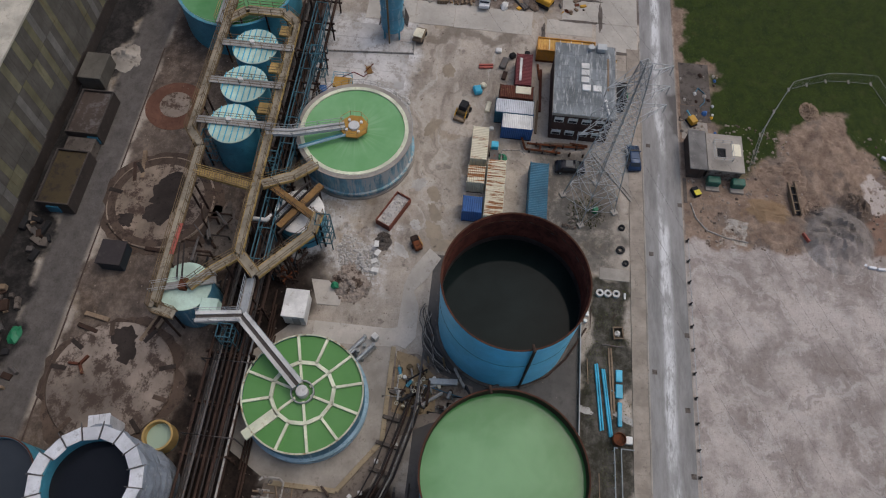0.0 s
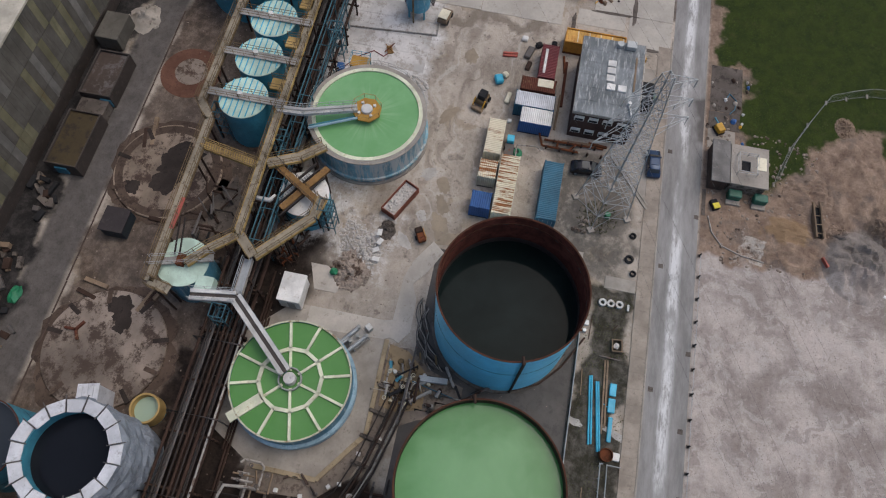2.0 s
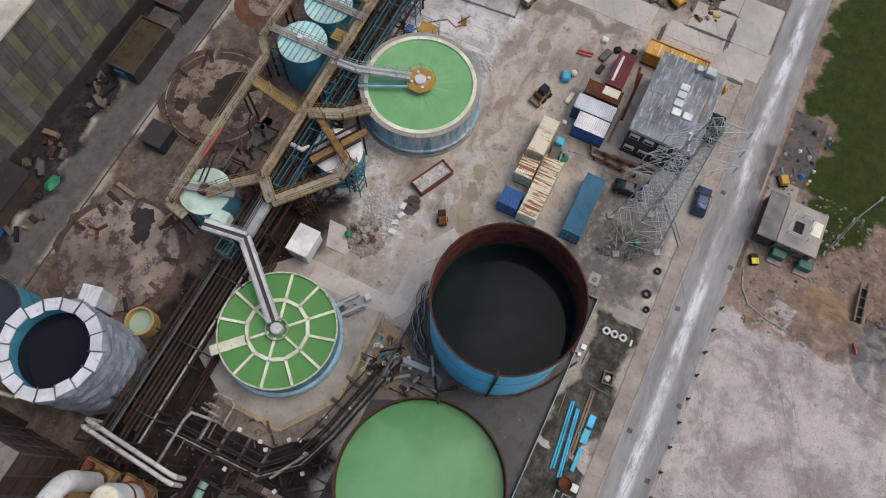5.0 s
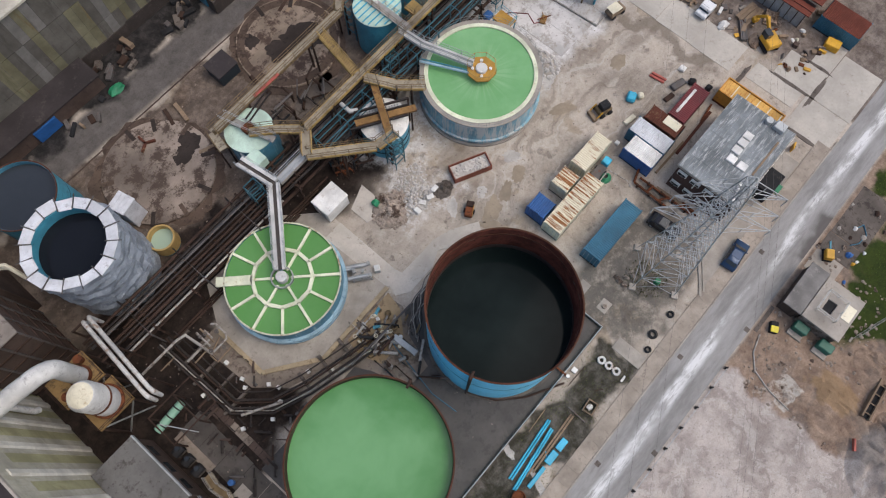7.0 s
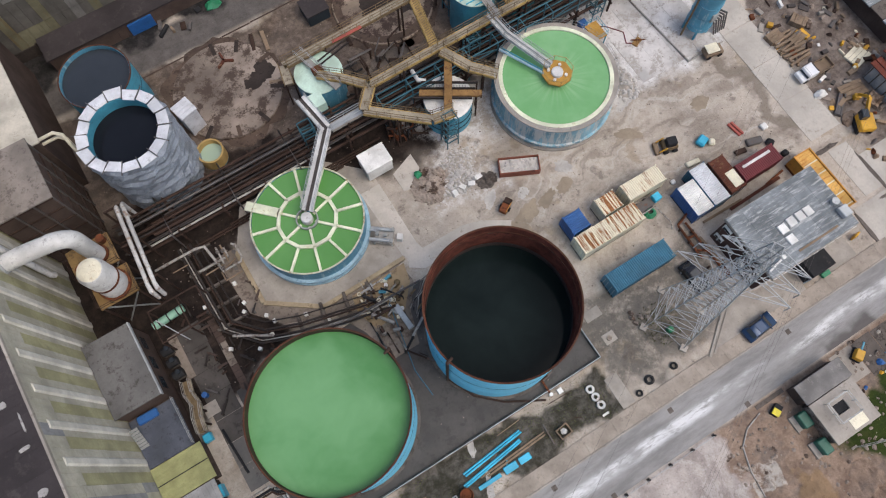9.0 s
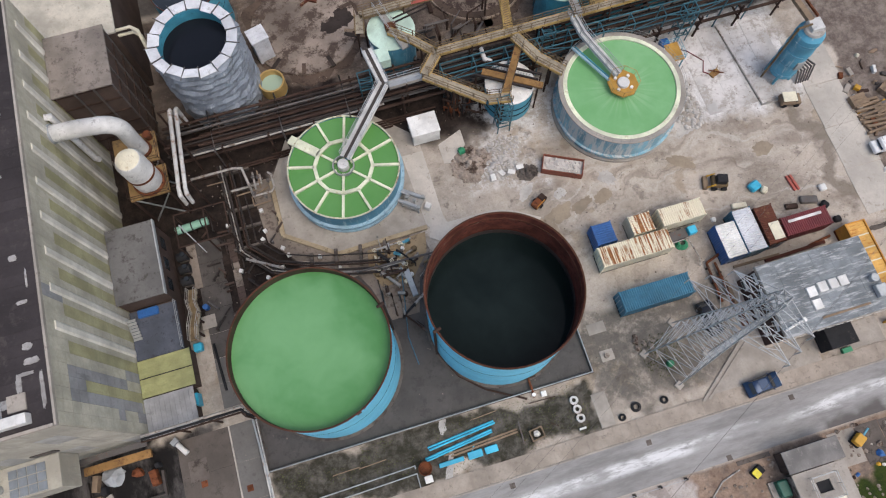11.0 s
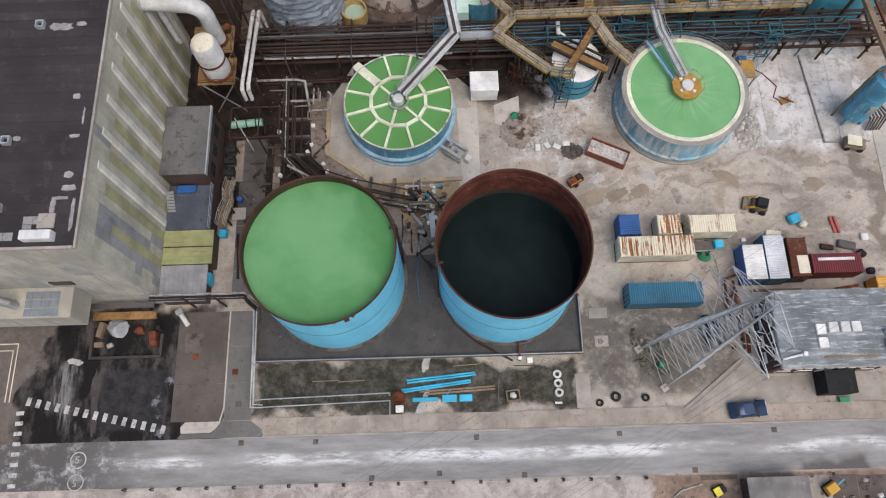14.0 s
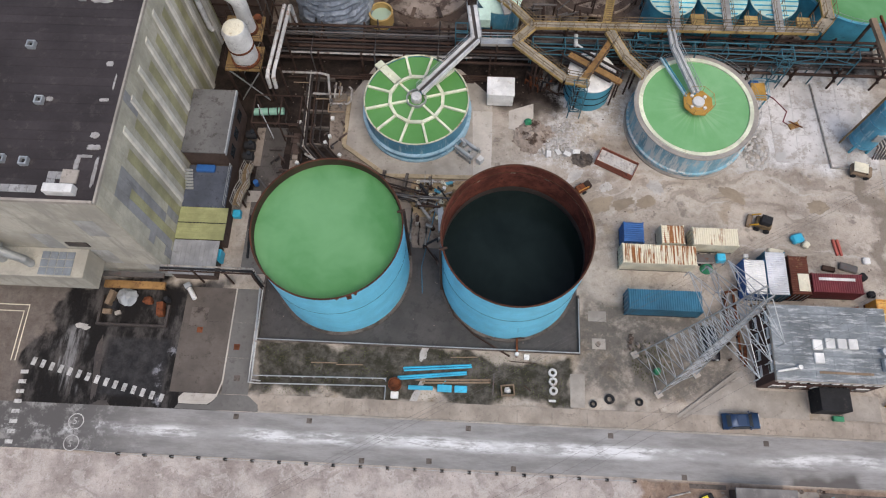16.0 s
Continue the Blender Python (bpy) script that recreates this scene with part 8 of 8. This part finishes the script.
for i, (x, y, w, d, h, rz, mm, lab) in enumerate(((91.0, 20.2, 3.0, 2.4, 0.35, 12, m_contcream, "stack of pale boards"), (86.8, 16.6, 3.6, 2.2, 0.5, -8, m_timber, "stack of brown boards"), (88.2, 14.0, 2.0, 1.8, 0.7, 20, m_earth, "brown sheeted stack"), (84.0, 15.8, 3.4, 0.9, 0.5, 38, m_pipe, "bundle of grey laths"), (85.8, 26.6, 2.4, 1.4, 0.6, 8, m_timber, "stack of tan planks"), (83.2, 28.4, 2.2, 1.6, 0.8, 4, m_timber, "pallet stack"), (87.6, 28.6, 1.6, 2.2, 0.9, 30, m_timber, "brown crate"))):
    t = thing("board_stack", lab + " in the storage corner", "stack", (x, y, 0), rz)
    for k in range(4):
        part("board", Shape().box(-w / 2 + 0.05 * (k % 2), -d / 2 + k * d / 4, 0, w / 2 - 0.07 * (k % 3), -d / 2 + (k + 0.92) * d / 4, h - 0.06 * (k % 2)), mm, t)
single("white_sack", Shape().rock(0, 0, 0, 1.0, 0.7, 0.8, 5, 8), m_white, "slumped white bulk sack in the storage corner", "sack", at=(82.9, 18.3, 0))
single("weed_clump", Shape().rock(0, 0, 0, 1.5, 1.1, 0.7, 8, 10), m_earth, "weedy earth clump in the storage corner", "clump", at=(83.9, 13.6, 0))
container(91.0, 94.5, 2.9, 8.9, "blue container with orange roof", m_contblue, m_redroof, "y")
single("yellow_skip", Shape().box(-0.7, -1.0, 0, 0.7, 1.0, 1.1), m_plant, "yellow plant box on concrete", "box", bevel=0.08, at=(89.8, 5.2, 0.05), rz=10)
rnd = random.Random(44)
for i in range(16):
    single("timber_baulk", Shape().box(-1.7, -0.16, 0, 1.7, 0.16, 0.3), m_timber, "weathered timber baulk in a stack", "timber", "timber stack", bevel=0.03, at=(84.2 + rnd.uniform(-0.3, 0.3), 23.8 + (i % 8) * 0.62, 0.3 * (i // 8)), rz=rnd.uniform(-6, 6))
for i in range(210):
    x, y = rnd.uniform(82.8, 94), rnd.uniform(5.5, 35)
    if 88.6 < x < 102 and 9.5 < y < 18.5 or 89.5 < x < 95 and y < 9.2 or 81 < x < 88.5 and 20.2 < y < 22.8 or 82.5 < x < 86.8 and 9.5 < y < 15:
        continue
    w, d, h = rnd.uniform(0.3, 1.6), rnd.uniform(0.2, 0.8), rnd.uniform(0.1, 0.6)
    mm = rnd.choice((m_timber, m_timber, m_earth, m_brownwall, m_tarshade, m_concrete, m_rust, m_pipe, m_white, m_contcream, m_slab, m_piperust, m_plant))
    s = Shape().rock(0, 0, 0, w * 0.5, d * 0.6, h, i) if i % 3 == 0 else Shape().box(-w / 2, -d / 2, 0, w / 2, d / 2, h)
    single("scrap_piece", s, mm, "piece of scrap in the storage corner", "scrap", "scrap corner", at=(x, y, 0), rz=rnd.uniform(0, 180), bevel=0 if i % 3 == 0 else 0.04)
# ---- along the long shed ----
for x0, x1, y0, y1, h in ((37.8, 46.3, 72.6, 77.1, 2.5), (49.1, 56.6, 72.6, 77.1, 2.5)):
    t = thing("sludge_bin", "open dark steel bin holding brown sludge", "bin")
    for a in ((x0, y0, x1, y0 + 0.2), (x0, y1 - 0.2, x1, y1), (x0, y0 + 0.2, x0 + 0.2, y1 - 0.2), (x1 - 0.2, y0 + 0.2, x1, y1 - 0.2)):
        part("side", Shape().box(a[0], a[1], 0, a[2], a[3], h), m_tarshade, t, bevel=0.03)
    part("sludge", Shape().box(x0 + 0.2, y0 + 0.2, 0, x1 - 0.2, y1 - 0.2, h - 0.35), paint("brown_sludge", (0.06, 0.041, 0.014) if x0 < 40 else (0.05, 0.034, 0.026), 0.6, stain=(0.014, 0.010, 0.008) if x0 < 40 else (0.12, 0.11, 0.105), stains=0.5, scale=0.35, vary=0), t)
    part("end_flap", Shape().box(x0 - 0.25, y0 + (1.6 if x0 < 40 else 0.1), 0.5, x0 - 0.02, y0 + (3.2 if x0 < 40 else 1.6), 1.8), m_contblue, t)
single("bin_platform", Shape().box(46.5, 72.9, 0, 48.9, 76.8, 1.7), m_concdark, "grey steel platform between the sludge bins", "platform", bevel=0.05)
single("plant_box", Shape().box(58.6, 75.4, 0, 63.4, 78.8, 2.4), m_claddingdark, "blue-grey steel box against the shed", "box", bevel=0.06)
single("lean_shed", Shape().box(30.4, 63.6, 0, 33.6, 66.6, 2.0), paint("dark_navy_paint", (0.022, 0.036, 0.048), 0.55, stain=(0.05, 0.05, 0.05), stains=0.3), "dark blue plant box with black roof", "cabin", bevel=0.05)
single("lean_shed_roof", Shape().box(30.3, 63.5, 2.0, 33.7, 66.7, 2.12), m_roofdark, "black felt cover on the plant box", "cover")
t = thing("shed_lean_to", "low dark lean-to roof along the shed", "building")
part("wall", Shape().box(-2, 75.6, 0, 20, 79.5, 2.6), m_brownwall, t)
part("roof", Shape().box(-2.2, 75.4, 2.6, 20.2, 79.5, 2.8), m_roofdark, t)
part("door", Shape().box(9.0, 75.3, 0.1, 12.5, 75.6, 2.2), m_royal, t, "royal blue shutter")
rnd = random.Random(51)
for i in range(34):
    x, y = rnd.uniform(12, 38), rnd.uniform(74.6, 78.6)
    w, d, h = rnd.uniform(0.5, 2.2), rnd.uniform(0.3, 0.9), rnd.uniform(0.2, 0.8)
    mm = rnd.choice((m_concdark, m_timber, m_pipe, m_pipe, m_black, m_piperust))
    single("stacked_scrap", Shape().box(-w / 2, -d / 2, 0, w / 2, d / 2, h), mm, "stacked scrap along the foot of the shed", "scrap", "shed scrap", bevel=0.04, at=(x, y if x > 20 else y - 2.2, 0), rz=rnd.uniform(-20, 100))
single("green_tarpaulin", Shape().rock(0, 0, 0, 1.3, 0.9, 0.7, 77, 10), m_green, "crumpled green tarpaulin by the shed", "tarpaulin", at=(20.6, 74.2, 0))
kerb = thing("rust_kerb", "rust-stained low kerb along the back road", "kerb", kind="structure")
for i in range(14):
    part("kerb_length", Shape().box(6 + i * 4.4, 68.5 + 0.05 * i, 0, 10.34 + i * 4.4, 68.68 + 0.05 * i, 0.12), m_brownwall, kerb, bevel=0.03)
# sheeted stair tower beside the wrapped tank
t = thing("sheeted_hoist", "small white-sheeted hoist tower beside the wrapped tank", "tower", (10.3, 58.3, 0), 14)
part("frame", Shape().box(-1.1, -1.1, 0, 1.1, 1.1, 4.6), m_whitepanel, t, bevel=0.06)
for i in range(4):
    part("top_board", Shape().box(-1.2, -1.2 + i * 0.6, 4.6, 1.2, -0.64 + i * 0.6, 4.72), m_whitepanel, t)
for i, (x, y, rz, ln) in enumerate([(24.0, 65.0, 80, 3.2), (22.4, 65.6, 75, 2.8), (23.6, 58.0, -20, 4.5), (24.4, 57.4, -18, 4.2), (25.2, 56.6, -22, 4.0), (33.8, 60.0, 88, 4), (46.5, 66.0, 12, 4.5), (45.2, 66.8, 15, 3.2), (53.0, 59.6, 5, 4)]):
    single("timber_baulk", Shape().box(-ln / 2, -0.28, 0, ln / 2, 0.28, 0.35), m_piperust if i % 2 else m_timber, "dark timber baulk lying on the dirt", "timber", "old baulks", bevel=0.05, at=(x, y, 0), rz=rz)
for i in range(3):
    single("channel_piece", Shape().obox(pose(0, 0, 0.2), 1.5, 0.3, 0.4), m_brownroof, "cranked rusty channel on the tank base", "channel", "channel pieces", bevel=0.04, at=(17.3 + 0.5 * i, 64.6 + 0.9 * (i % 2), 0.32), rz=30 + 60 * i)
# tangle below the walkways
rnd = random.Random(61)
tang = thing("pipe_tangle", "tangle of rusty pipes and steel between the walkways", "scrap")
for i in range(26):
    x, y, z = rnd.uniform(27, 40), rnd.uniform(50, 55), rnd.uniform(0.2, 2.6)
    a = rnd.choice((0, 0, 90, 45, 20, -30))
    ln = rnd.uniform(1, 4)
    dx, dy = ln * math.cos(radians(a)), ln * math.sin(radians(a))
    part("steel_length", Shape().tube([(x, y, 0), (x, y, z), (x + dx, y + dy, z)], rnd.uniform(0.06, 0.16), 7), rnd.choice((m_piperust, m_piperust, m_pipedark, m_black, m_pipe)), tang)
tang = thing("pipe_tangle", "tangle of rusty pipes round the covered tank foot", "scrap")
for i in range(40):
    x, y, z = rnd.uniform(31, 37), rnd.uniform(41.5, 44), rnd.uniform(0.2, 2.2)
    a = rnd.choice((0, 90, 45, 60, -30))
    ln = rnd.uniform(0.8, 2.6)
    part("steel_length", Shape().tube([(x, y, 0), (x, y, z), (x + ln * math.cos(radians(a)), y + ln * math.sin(radians(a)), z * 0.8)], rnd.uniform(0.05, 0.13), 7), rnd.choice((m_piperust, m_piperust, m_rust, m_black)), tang)
tang = thing("pipe_tangle", "dark pipes and fittings on the oily ground by the mill", "scrap")
for i in range(60):
    x, y, z = rnd.uniform(-3.5, 7), rnd.uniform(21.5, 35.5), rnd.uniform(0.1, 0.7)
    if (x - 8.67) ** 2 + (y - 14.82) ** 2 < 80:
        continue
    a = rnd.choice((0, 90, 90, 45, 130))
    ln = rnd.uniform(0.4, 2.0)
    part("steel_length", Shape().tube([(x, y, 0), (x, y, z), (x + ln * math.cos(radians(a)), y + ln * math.sin(radians(a)), z)], rnd.uniform(0.05, 0.14), 7), rnd.choice((m_piperust, m_pipedark, m_pipe, m_pipedark, m_brownwall)), tang)

# ---- gatehouse and spoil ----
t = thing("gate_hut", "long hut with grey felt roof beside the road", "building")
part("wall", Shape().box(53.8, -11.2, 0, 60.0, -9.2, 2.3), m_brownwall, t)
part("roof", Shape().box(53.6, -11.4, 2.3, 60.2, -9.0, 2.5), paint("grey_felt", (0.20, 0.19, 0.18), 0.8, stain=(0.3, 0.28, 0.26), stains=0.35), t, bevel=0.03)
t = thing("gate_hut", "square flat-roofed hut with an open roof hatch", "building")
part("wall", Shape().box(53.9, -16.3, 0, 59.7, -11.7, 2.2), m_slab, t)
for a in ((53.7, -16.5, 55.9, -11.5), (57.5, -16.5, 59.9, -11.5), (55.9, -16.5, 57.5, -14.1), (55.9, -12.9, 57.5, -11.5)):
    part("roof_slab", Shape().box(a[0], a[1], 2.2, a[2], a[3], 2.45), m_concrete, t)
part("hatch", Shape().box(55.9, -14.1, 2.2, 57.5, -12.9, 2.22), m_black, t, "dark open hatch")
part("hatch_rail", Shape().rail([(55.3, -14.8, 2.45), (58.2, -14.8, 2.45), (58.2, -12.3, 2.45), (55.3, -12.3, 2.45), (55.3, -14.8, 2.45)], 0.9, 1.5), m_galv, t)
part("board", Shape().box(56.4, -16.2, 2.45, 58.4, -15.0, 2.52), m_contcream, t, "pale plywood sheet")
for y0 in (-13.7, -17.1):
    t = thing("waste_bin", "green lidded wheeled waste bin", "bin", (53.0, y0 + 1.0, 0), group="waste bins")
    part("body", Shape().box(-0.55, -0.85, 0.15, 0.55, 0.85, 1.1), m_bingreen, t, bevel=0.06)
    part("lid", Shape().box(-0.6, -0.9, 1.1, 0.6, 0.9, 1.3), m_bingreen, t, bevel=0.12)
    part("base", Shape().box(-1.2, -0.9, 0, -0.5, 0.9, 0.3), m_concrete, t)
    for s in (-0.7, 0.7):
        part("wheel", Shape().tube([(0, s, 0.1), (0, s + 0.12, 0.1)], 0.1, 10), m_black, t)
t = thing("grit_bin", "black grit box with bright yellow lid", "bin", (51.2, -10.3, 0), 25)
part("body", Shape().box(-0.7, -0.45, 0, 0.7, 0.45, 0.7), m_black, t, bevel=0.04)
part("lid", Shape().box(-0.7, -0.45, 0.7, 0.1, 0.45, 0.85), paint("lemon_yellow", (0.72, 0.6, 0.03), 0.5, stain=(0.4, 0.3, 0.03), stains=0.2), t, bevel=0.05)
pad = thing("hut_yard", "rough concrete yard beside the huts", "pavement", kind="structure")
for i, (x0, y0, x1, y1) in enumerate([(60.4, -12.8, 63.6, -9.0), (63.7, -13.4, 66.6, -9.0), (66.7, -13.6, 74.8, -9.1), (49.5, -9.2, 53.5, -8.7)]):
    part("concrete_slab", Shape().box(x0, y0, 0, x1, y1, 0.04 + 0.006 * (i % 2)), m_concdark if i else m_concrete, pad)
rnd = random.Random(71)
for i in range(30):
    x, y = rnd.uniform(60.5, 74), rnd.uniform(-14.6, -9.3)
    if i > 14:
        x, y = rnd.uniform(50, 75), -13.8 - rnd.random() * 1.2 if rnd.random() < 0.5 else -9.2 + rnd.random() * 0.4
        if x < 60.5:
            continue
    w = rnd.uniform(0.15, 0.5)
    single("yard_stone", Shape().rock(0, 0, 0, w, w * 0.8, w * 0.8, i, 6), rnd.choice((m_white, m_concrete, m_slab, m_plant, m_royal, m_piperust)), "stone or scrap lump in the hut yard", "lump", "hut yard lumps", at=(x, y, 0))
pipe_run("blue hose looped in the hut yard", [(66.5, -11.9, 0.1), (67.4, -12.6, 0.1), (69.0, -12.8, 0.1), (70.0, -11.8, 0.1), (68.9, -11.3, 0.1)], 0.07, m_contblue)
single("blue_sack", Shape().rock(0, 0, 0, 0.5, 0.5, 0.5, 5, 8), m_royal, "royal blue sack in the hut yard", "sack", at=(65.3, -12.5, 0))
t = thing("mini_digger", "small yellow machine with green arm in the hut yard", "machine", (63.4, -10.4, 0), 30)
part("body", Shape().box(-0.7, -0.5, 0.3, 0.6, 0.5, 1.1), m_plant, t, bevel=0.08)
part("arm", Shape().beam((0.4, 0, 0.9), (1.5, 0.2, 1.3), 0.18), m_teal, t)
part("track", Shape().box(-0.8, -0.6, 0, 0.8, 0.6, 0.35), m_black, t, bevel=0.06)
# site fence across the grass
t = thing("mesh_fence", "temporary grey mesh fence across the grass", "fence")
pts = [(56.2, -18.2), (59.2, -19.2), (62.4, -20.4), (67.0, -22.9), (71.5, -25.6), (72.8, -28.5), (73.9, -31.5), (74.2, -35.0), (74.2, -38.4), (70.1, -40.0)]
for i, (p, q) in enumerate(zip(pts, pts[1:])):
    p3, q3 = Vector((*p, 0.1)), Vector((*q, 0.1))
    up = Vector((0, 0, 1.8))
    panel = part("fence_panel", Shape().tube([p3, q3, q3 + up, p3 + up, p3], 0.022, 6), m_grey, t)
    for k in range(1, 12):
        part("bar", Shape().beam(p3.lerp(q3, k / 12), p3.lerp(q3, k / 12) + up, 0.014), m_grey, panel)
    part("foot_block", Shape().box(p[0] - 0.35, p[1] - 0.12, 0, p[0] + 0.35, p[1] + 0.12, 0.14), m_concrete, t)


def spoil(label, x, y, rx, ry, h, seed, material=m_earth, rot=0.0):
    n = 34
    v, f = [], []
    for i in range(n + 1):
        for j in range(n + 1):
            u, w = 2 * i / n - 1, 2 * j / n - 1
            k = max(0.0, 1 - (u * u + w * w))
            z = h * k ** 1.1 * (0.75 + 0.6 * noise.fractal((u * 2.2, w * 2.2, seed), 0.9, 2.1, 5)) + 0.25 * k ** 0.3 * noise.fractal((u * 7, w * 7, seed + 3), 0.8, 2.0, 4)
            c_, s_ = math.cos(rot), math.sin(rot)
            v.append((x + u * rx * c_ - w * ry * s_, y + u * rx * s_ + w * ry * c_, z if k > 0 else -0.1))
    f = [(i * (n + 1) + j, (i + 1) * (n + 1) + j, (i + 1) * (n + 1) + j + 1, i * (n + 1) + j + 1) for i in range(n) for j in range(n)]
    return single("spoil_mound", Shape().add(v, f), material, label, "mound", "spoil mounds", smooth=True)


spoil("low trampled spoil mound of tan earth on the lot", 58.0, -30.0, 8.5, 6.0, 1.2, 2, m_ground)
spoil("low brown spoil bank beside the gravel", 47.6, -20.5, 4.2, 6.0, 0.8, 5, m_ground)
spoil("rounded spoil mound of grey clay", 46.2, -29.2, 5.4, 5.0, 2.3, 8, m_ground)
spoil("dark brown spoil heap beside the clay", 51.6, -32.4, 2.8, 2.4, 1.3, 23, m_ground)
spoil("low tan bank beside the trench", 55.6, -23.6, 3.4, 4.4, 0.9, 29, m_ground)
spoil("low tan bank beside the trench", 49.9, -26.9, 2.2, 1.8, 0.8, 31, m_ground)
spoil("small brown spoil heap on the grass", 67.6, -28.2, 1.9, 1.5, 0.5, 11)
for x, y, rz in ((42.6, -31.9, 80), (42.3, -33.1, 85), (42.2, -34.3, 92), (60.3, -38.0, 60), (58.6, -38.6, 40)):
    single("concrete_block", Shape().box(-0.18, -0.5, 0, 0.18, 0.5, 0.35), m_whitepanel, "white concrete block on the dirt lot", "block", "white blocks", bevel=0.03, at=(x, y, 0), rz=rz - 90)
t = thing("trench_shoring", "dark timber shoring in a trench", "trench", (51.6, -23.8, 0), 4)
part("side", Shape().box(-2.6, -0.55, 0, 2.6, -0.35, 0.9), m_timber, t)
part("side", Shape().box(-2.6, 0.35, 0, 2.6, 0.55, 0.9), m_timber, t)
part("pit", Shape().box(-2.5, -0.35, 0, 2.5, 0.35, 0.5), m_black, t)
for i in range(4):
    part("strut", Shape().beam((-2 + i * 1.3, -0.5, 0.8), (-2 + i * 1.3, 0.5, 0.8), 0.12), m_timber, t)
pipe_run("pale pipe laid in a curve across the dirt", [(49.5, -9.6, 0.08), (47.2, -10.2, 0.08), (45.5, -11.5, 0.08), (44.6, -14.0, 0.08), (44.2, -17.0, 0.08)], 0.09, m_pipepale)
single("red_barrier", Shape().box(-0.7, -0.1, 0, 0.7, 0.1, 0.5), m_redbar, "red and white barrier dropped on the dirt", "barrier", at=(45.6, -24.6, 0.4), rz=30)
stones = Shape()
rnd = random.Random(81)
for i in range(900):
    x, y = rnd.uniform(43, 64), rnd.uniform(-46, -9.5)
    w = rnd.uniform(0.06, 0.28)
    stones.rock(x, y, 0, w, w * rnd.uniform(0.7, 1.3), w * 0.6, i, 5)
single("dirt_stones", stones, m_slab, "loose stones over the bare soil", "stones", kind="stuff")
grit = Shape()
for i in range(2600):
    x, y = rnd.uniform(-16, 43), rnd.uniform(-40, -8.9)
    w = rnd.uniform(0.04, 0.10)
    grit.rock(x, y, 0, w, w, w * 0.7, i, 4)
single("gravel_stones", grit, paint("gravel_stone", (0.34, 0.305, 0.285), 0.9, stain=(0.2, 0.17, 0.155), stains=0.4), "loose stones on the gravel lot", "stones", kind="stuff")
yardgrit = Shape()
for i in range(1500):
    x, y = rnd.uniform(-4, 76), rnd.uniform(6, 69)
    w = rnd.uniform(0.04, 0.12)
    yardgrit.rock(x, y, 0, w, w, w * 0.7, i, 4)
single("yard_stones", yardgrit, m_slab, "loose stones and crumbs over the yard", "stones", kind="stuff")
tufts = Shape()
for i in range(16000):
    x, y = rnd.uniform(60, 112), rnd.uniform(-62, -10)
    if x < 75 and y > -14.8 or 56 < x < 70 and -42 < y < -24 and noise.noise((x * 0.2, y * 0.2, 1)) > -0.3:
        continue
    d, h, w = rnd.uniform(0, TAU), rnd.uniform(0.04, 0.14), rnd.uniform(0.1, 0.25)
    tufts.add([(x, y, 0), (x + w * math.cos(d), y + w * math.sin(d), 0), (x + w * 0.6 * math.cos(d + 0.8), y + w * 0.6 * math.sin(d + 0.8), h)], [(0, 1, 2)])
m_grass = paint("grass_blades", (0.058, 0.088, 0.015), 0.9, stain=(0.10, 0.10, 0.03), stains=0.4, vary=0, scale=0.6)
single("grass", tufts, m_grass, "rough green grass on the field", "grass", kind="stuff")
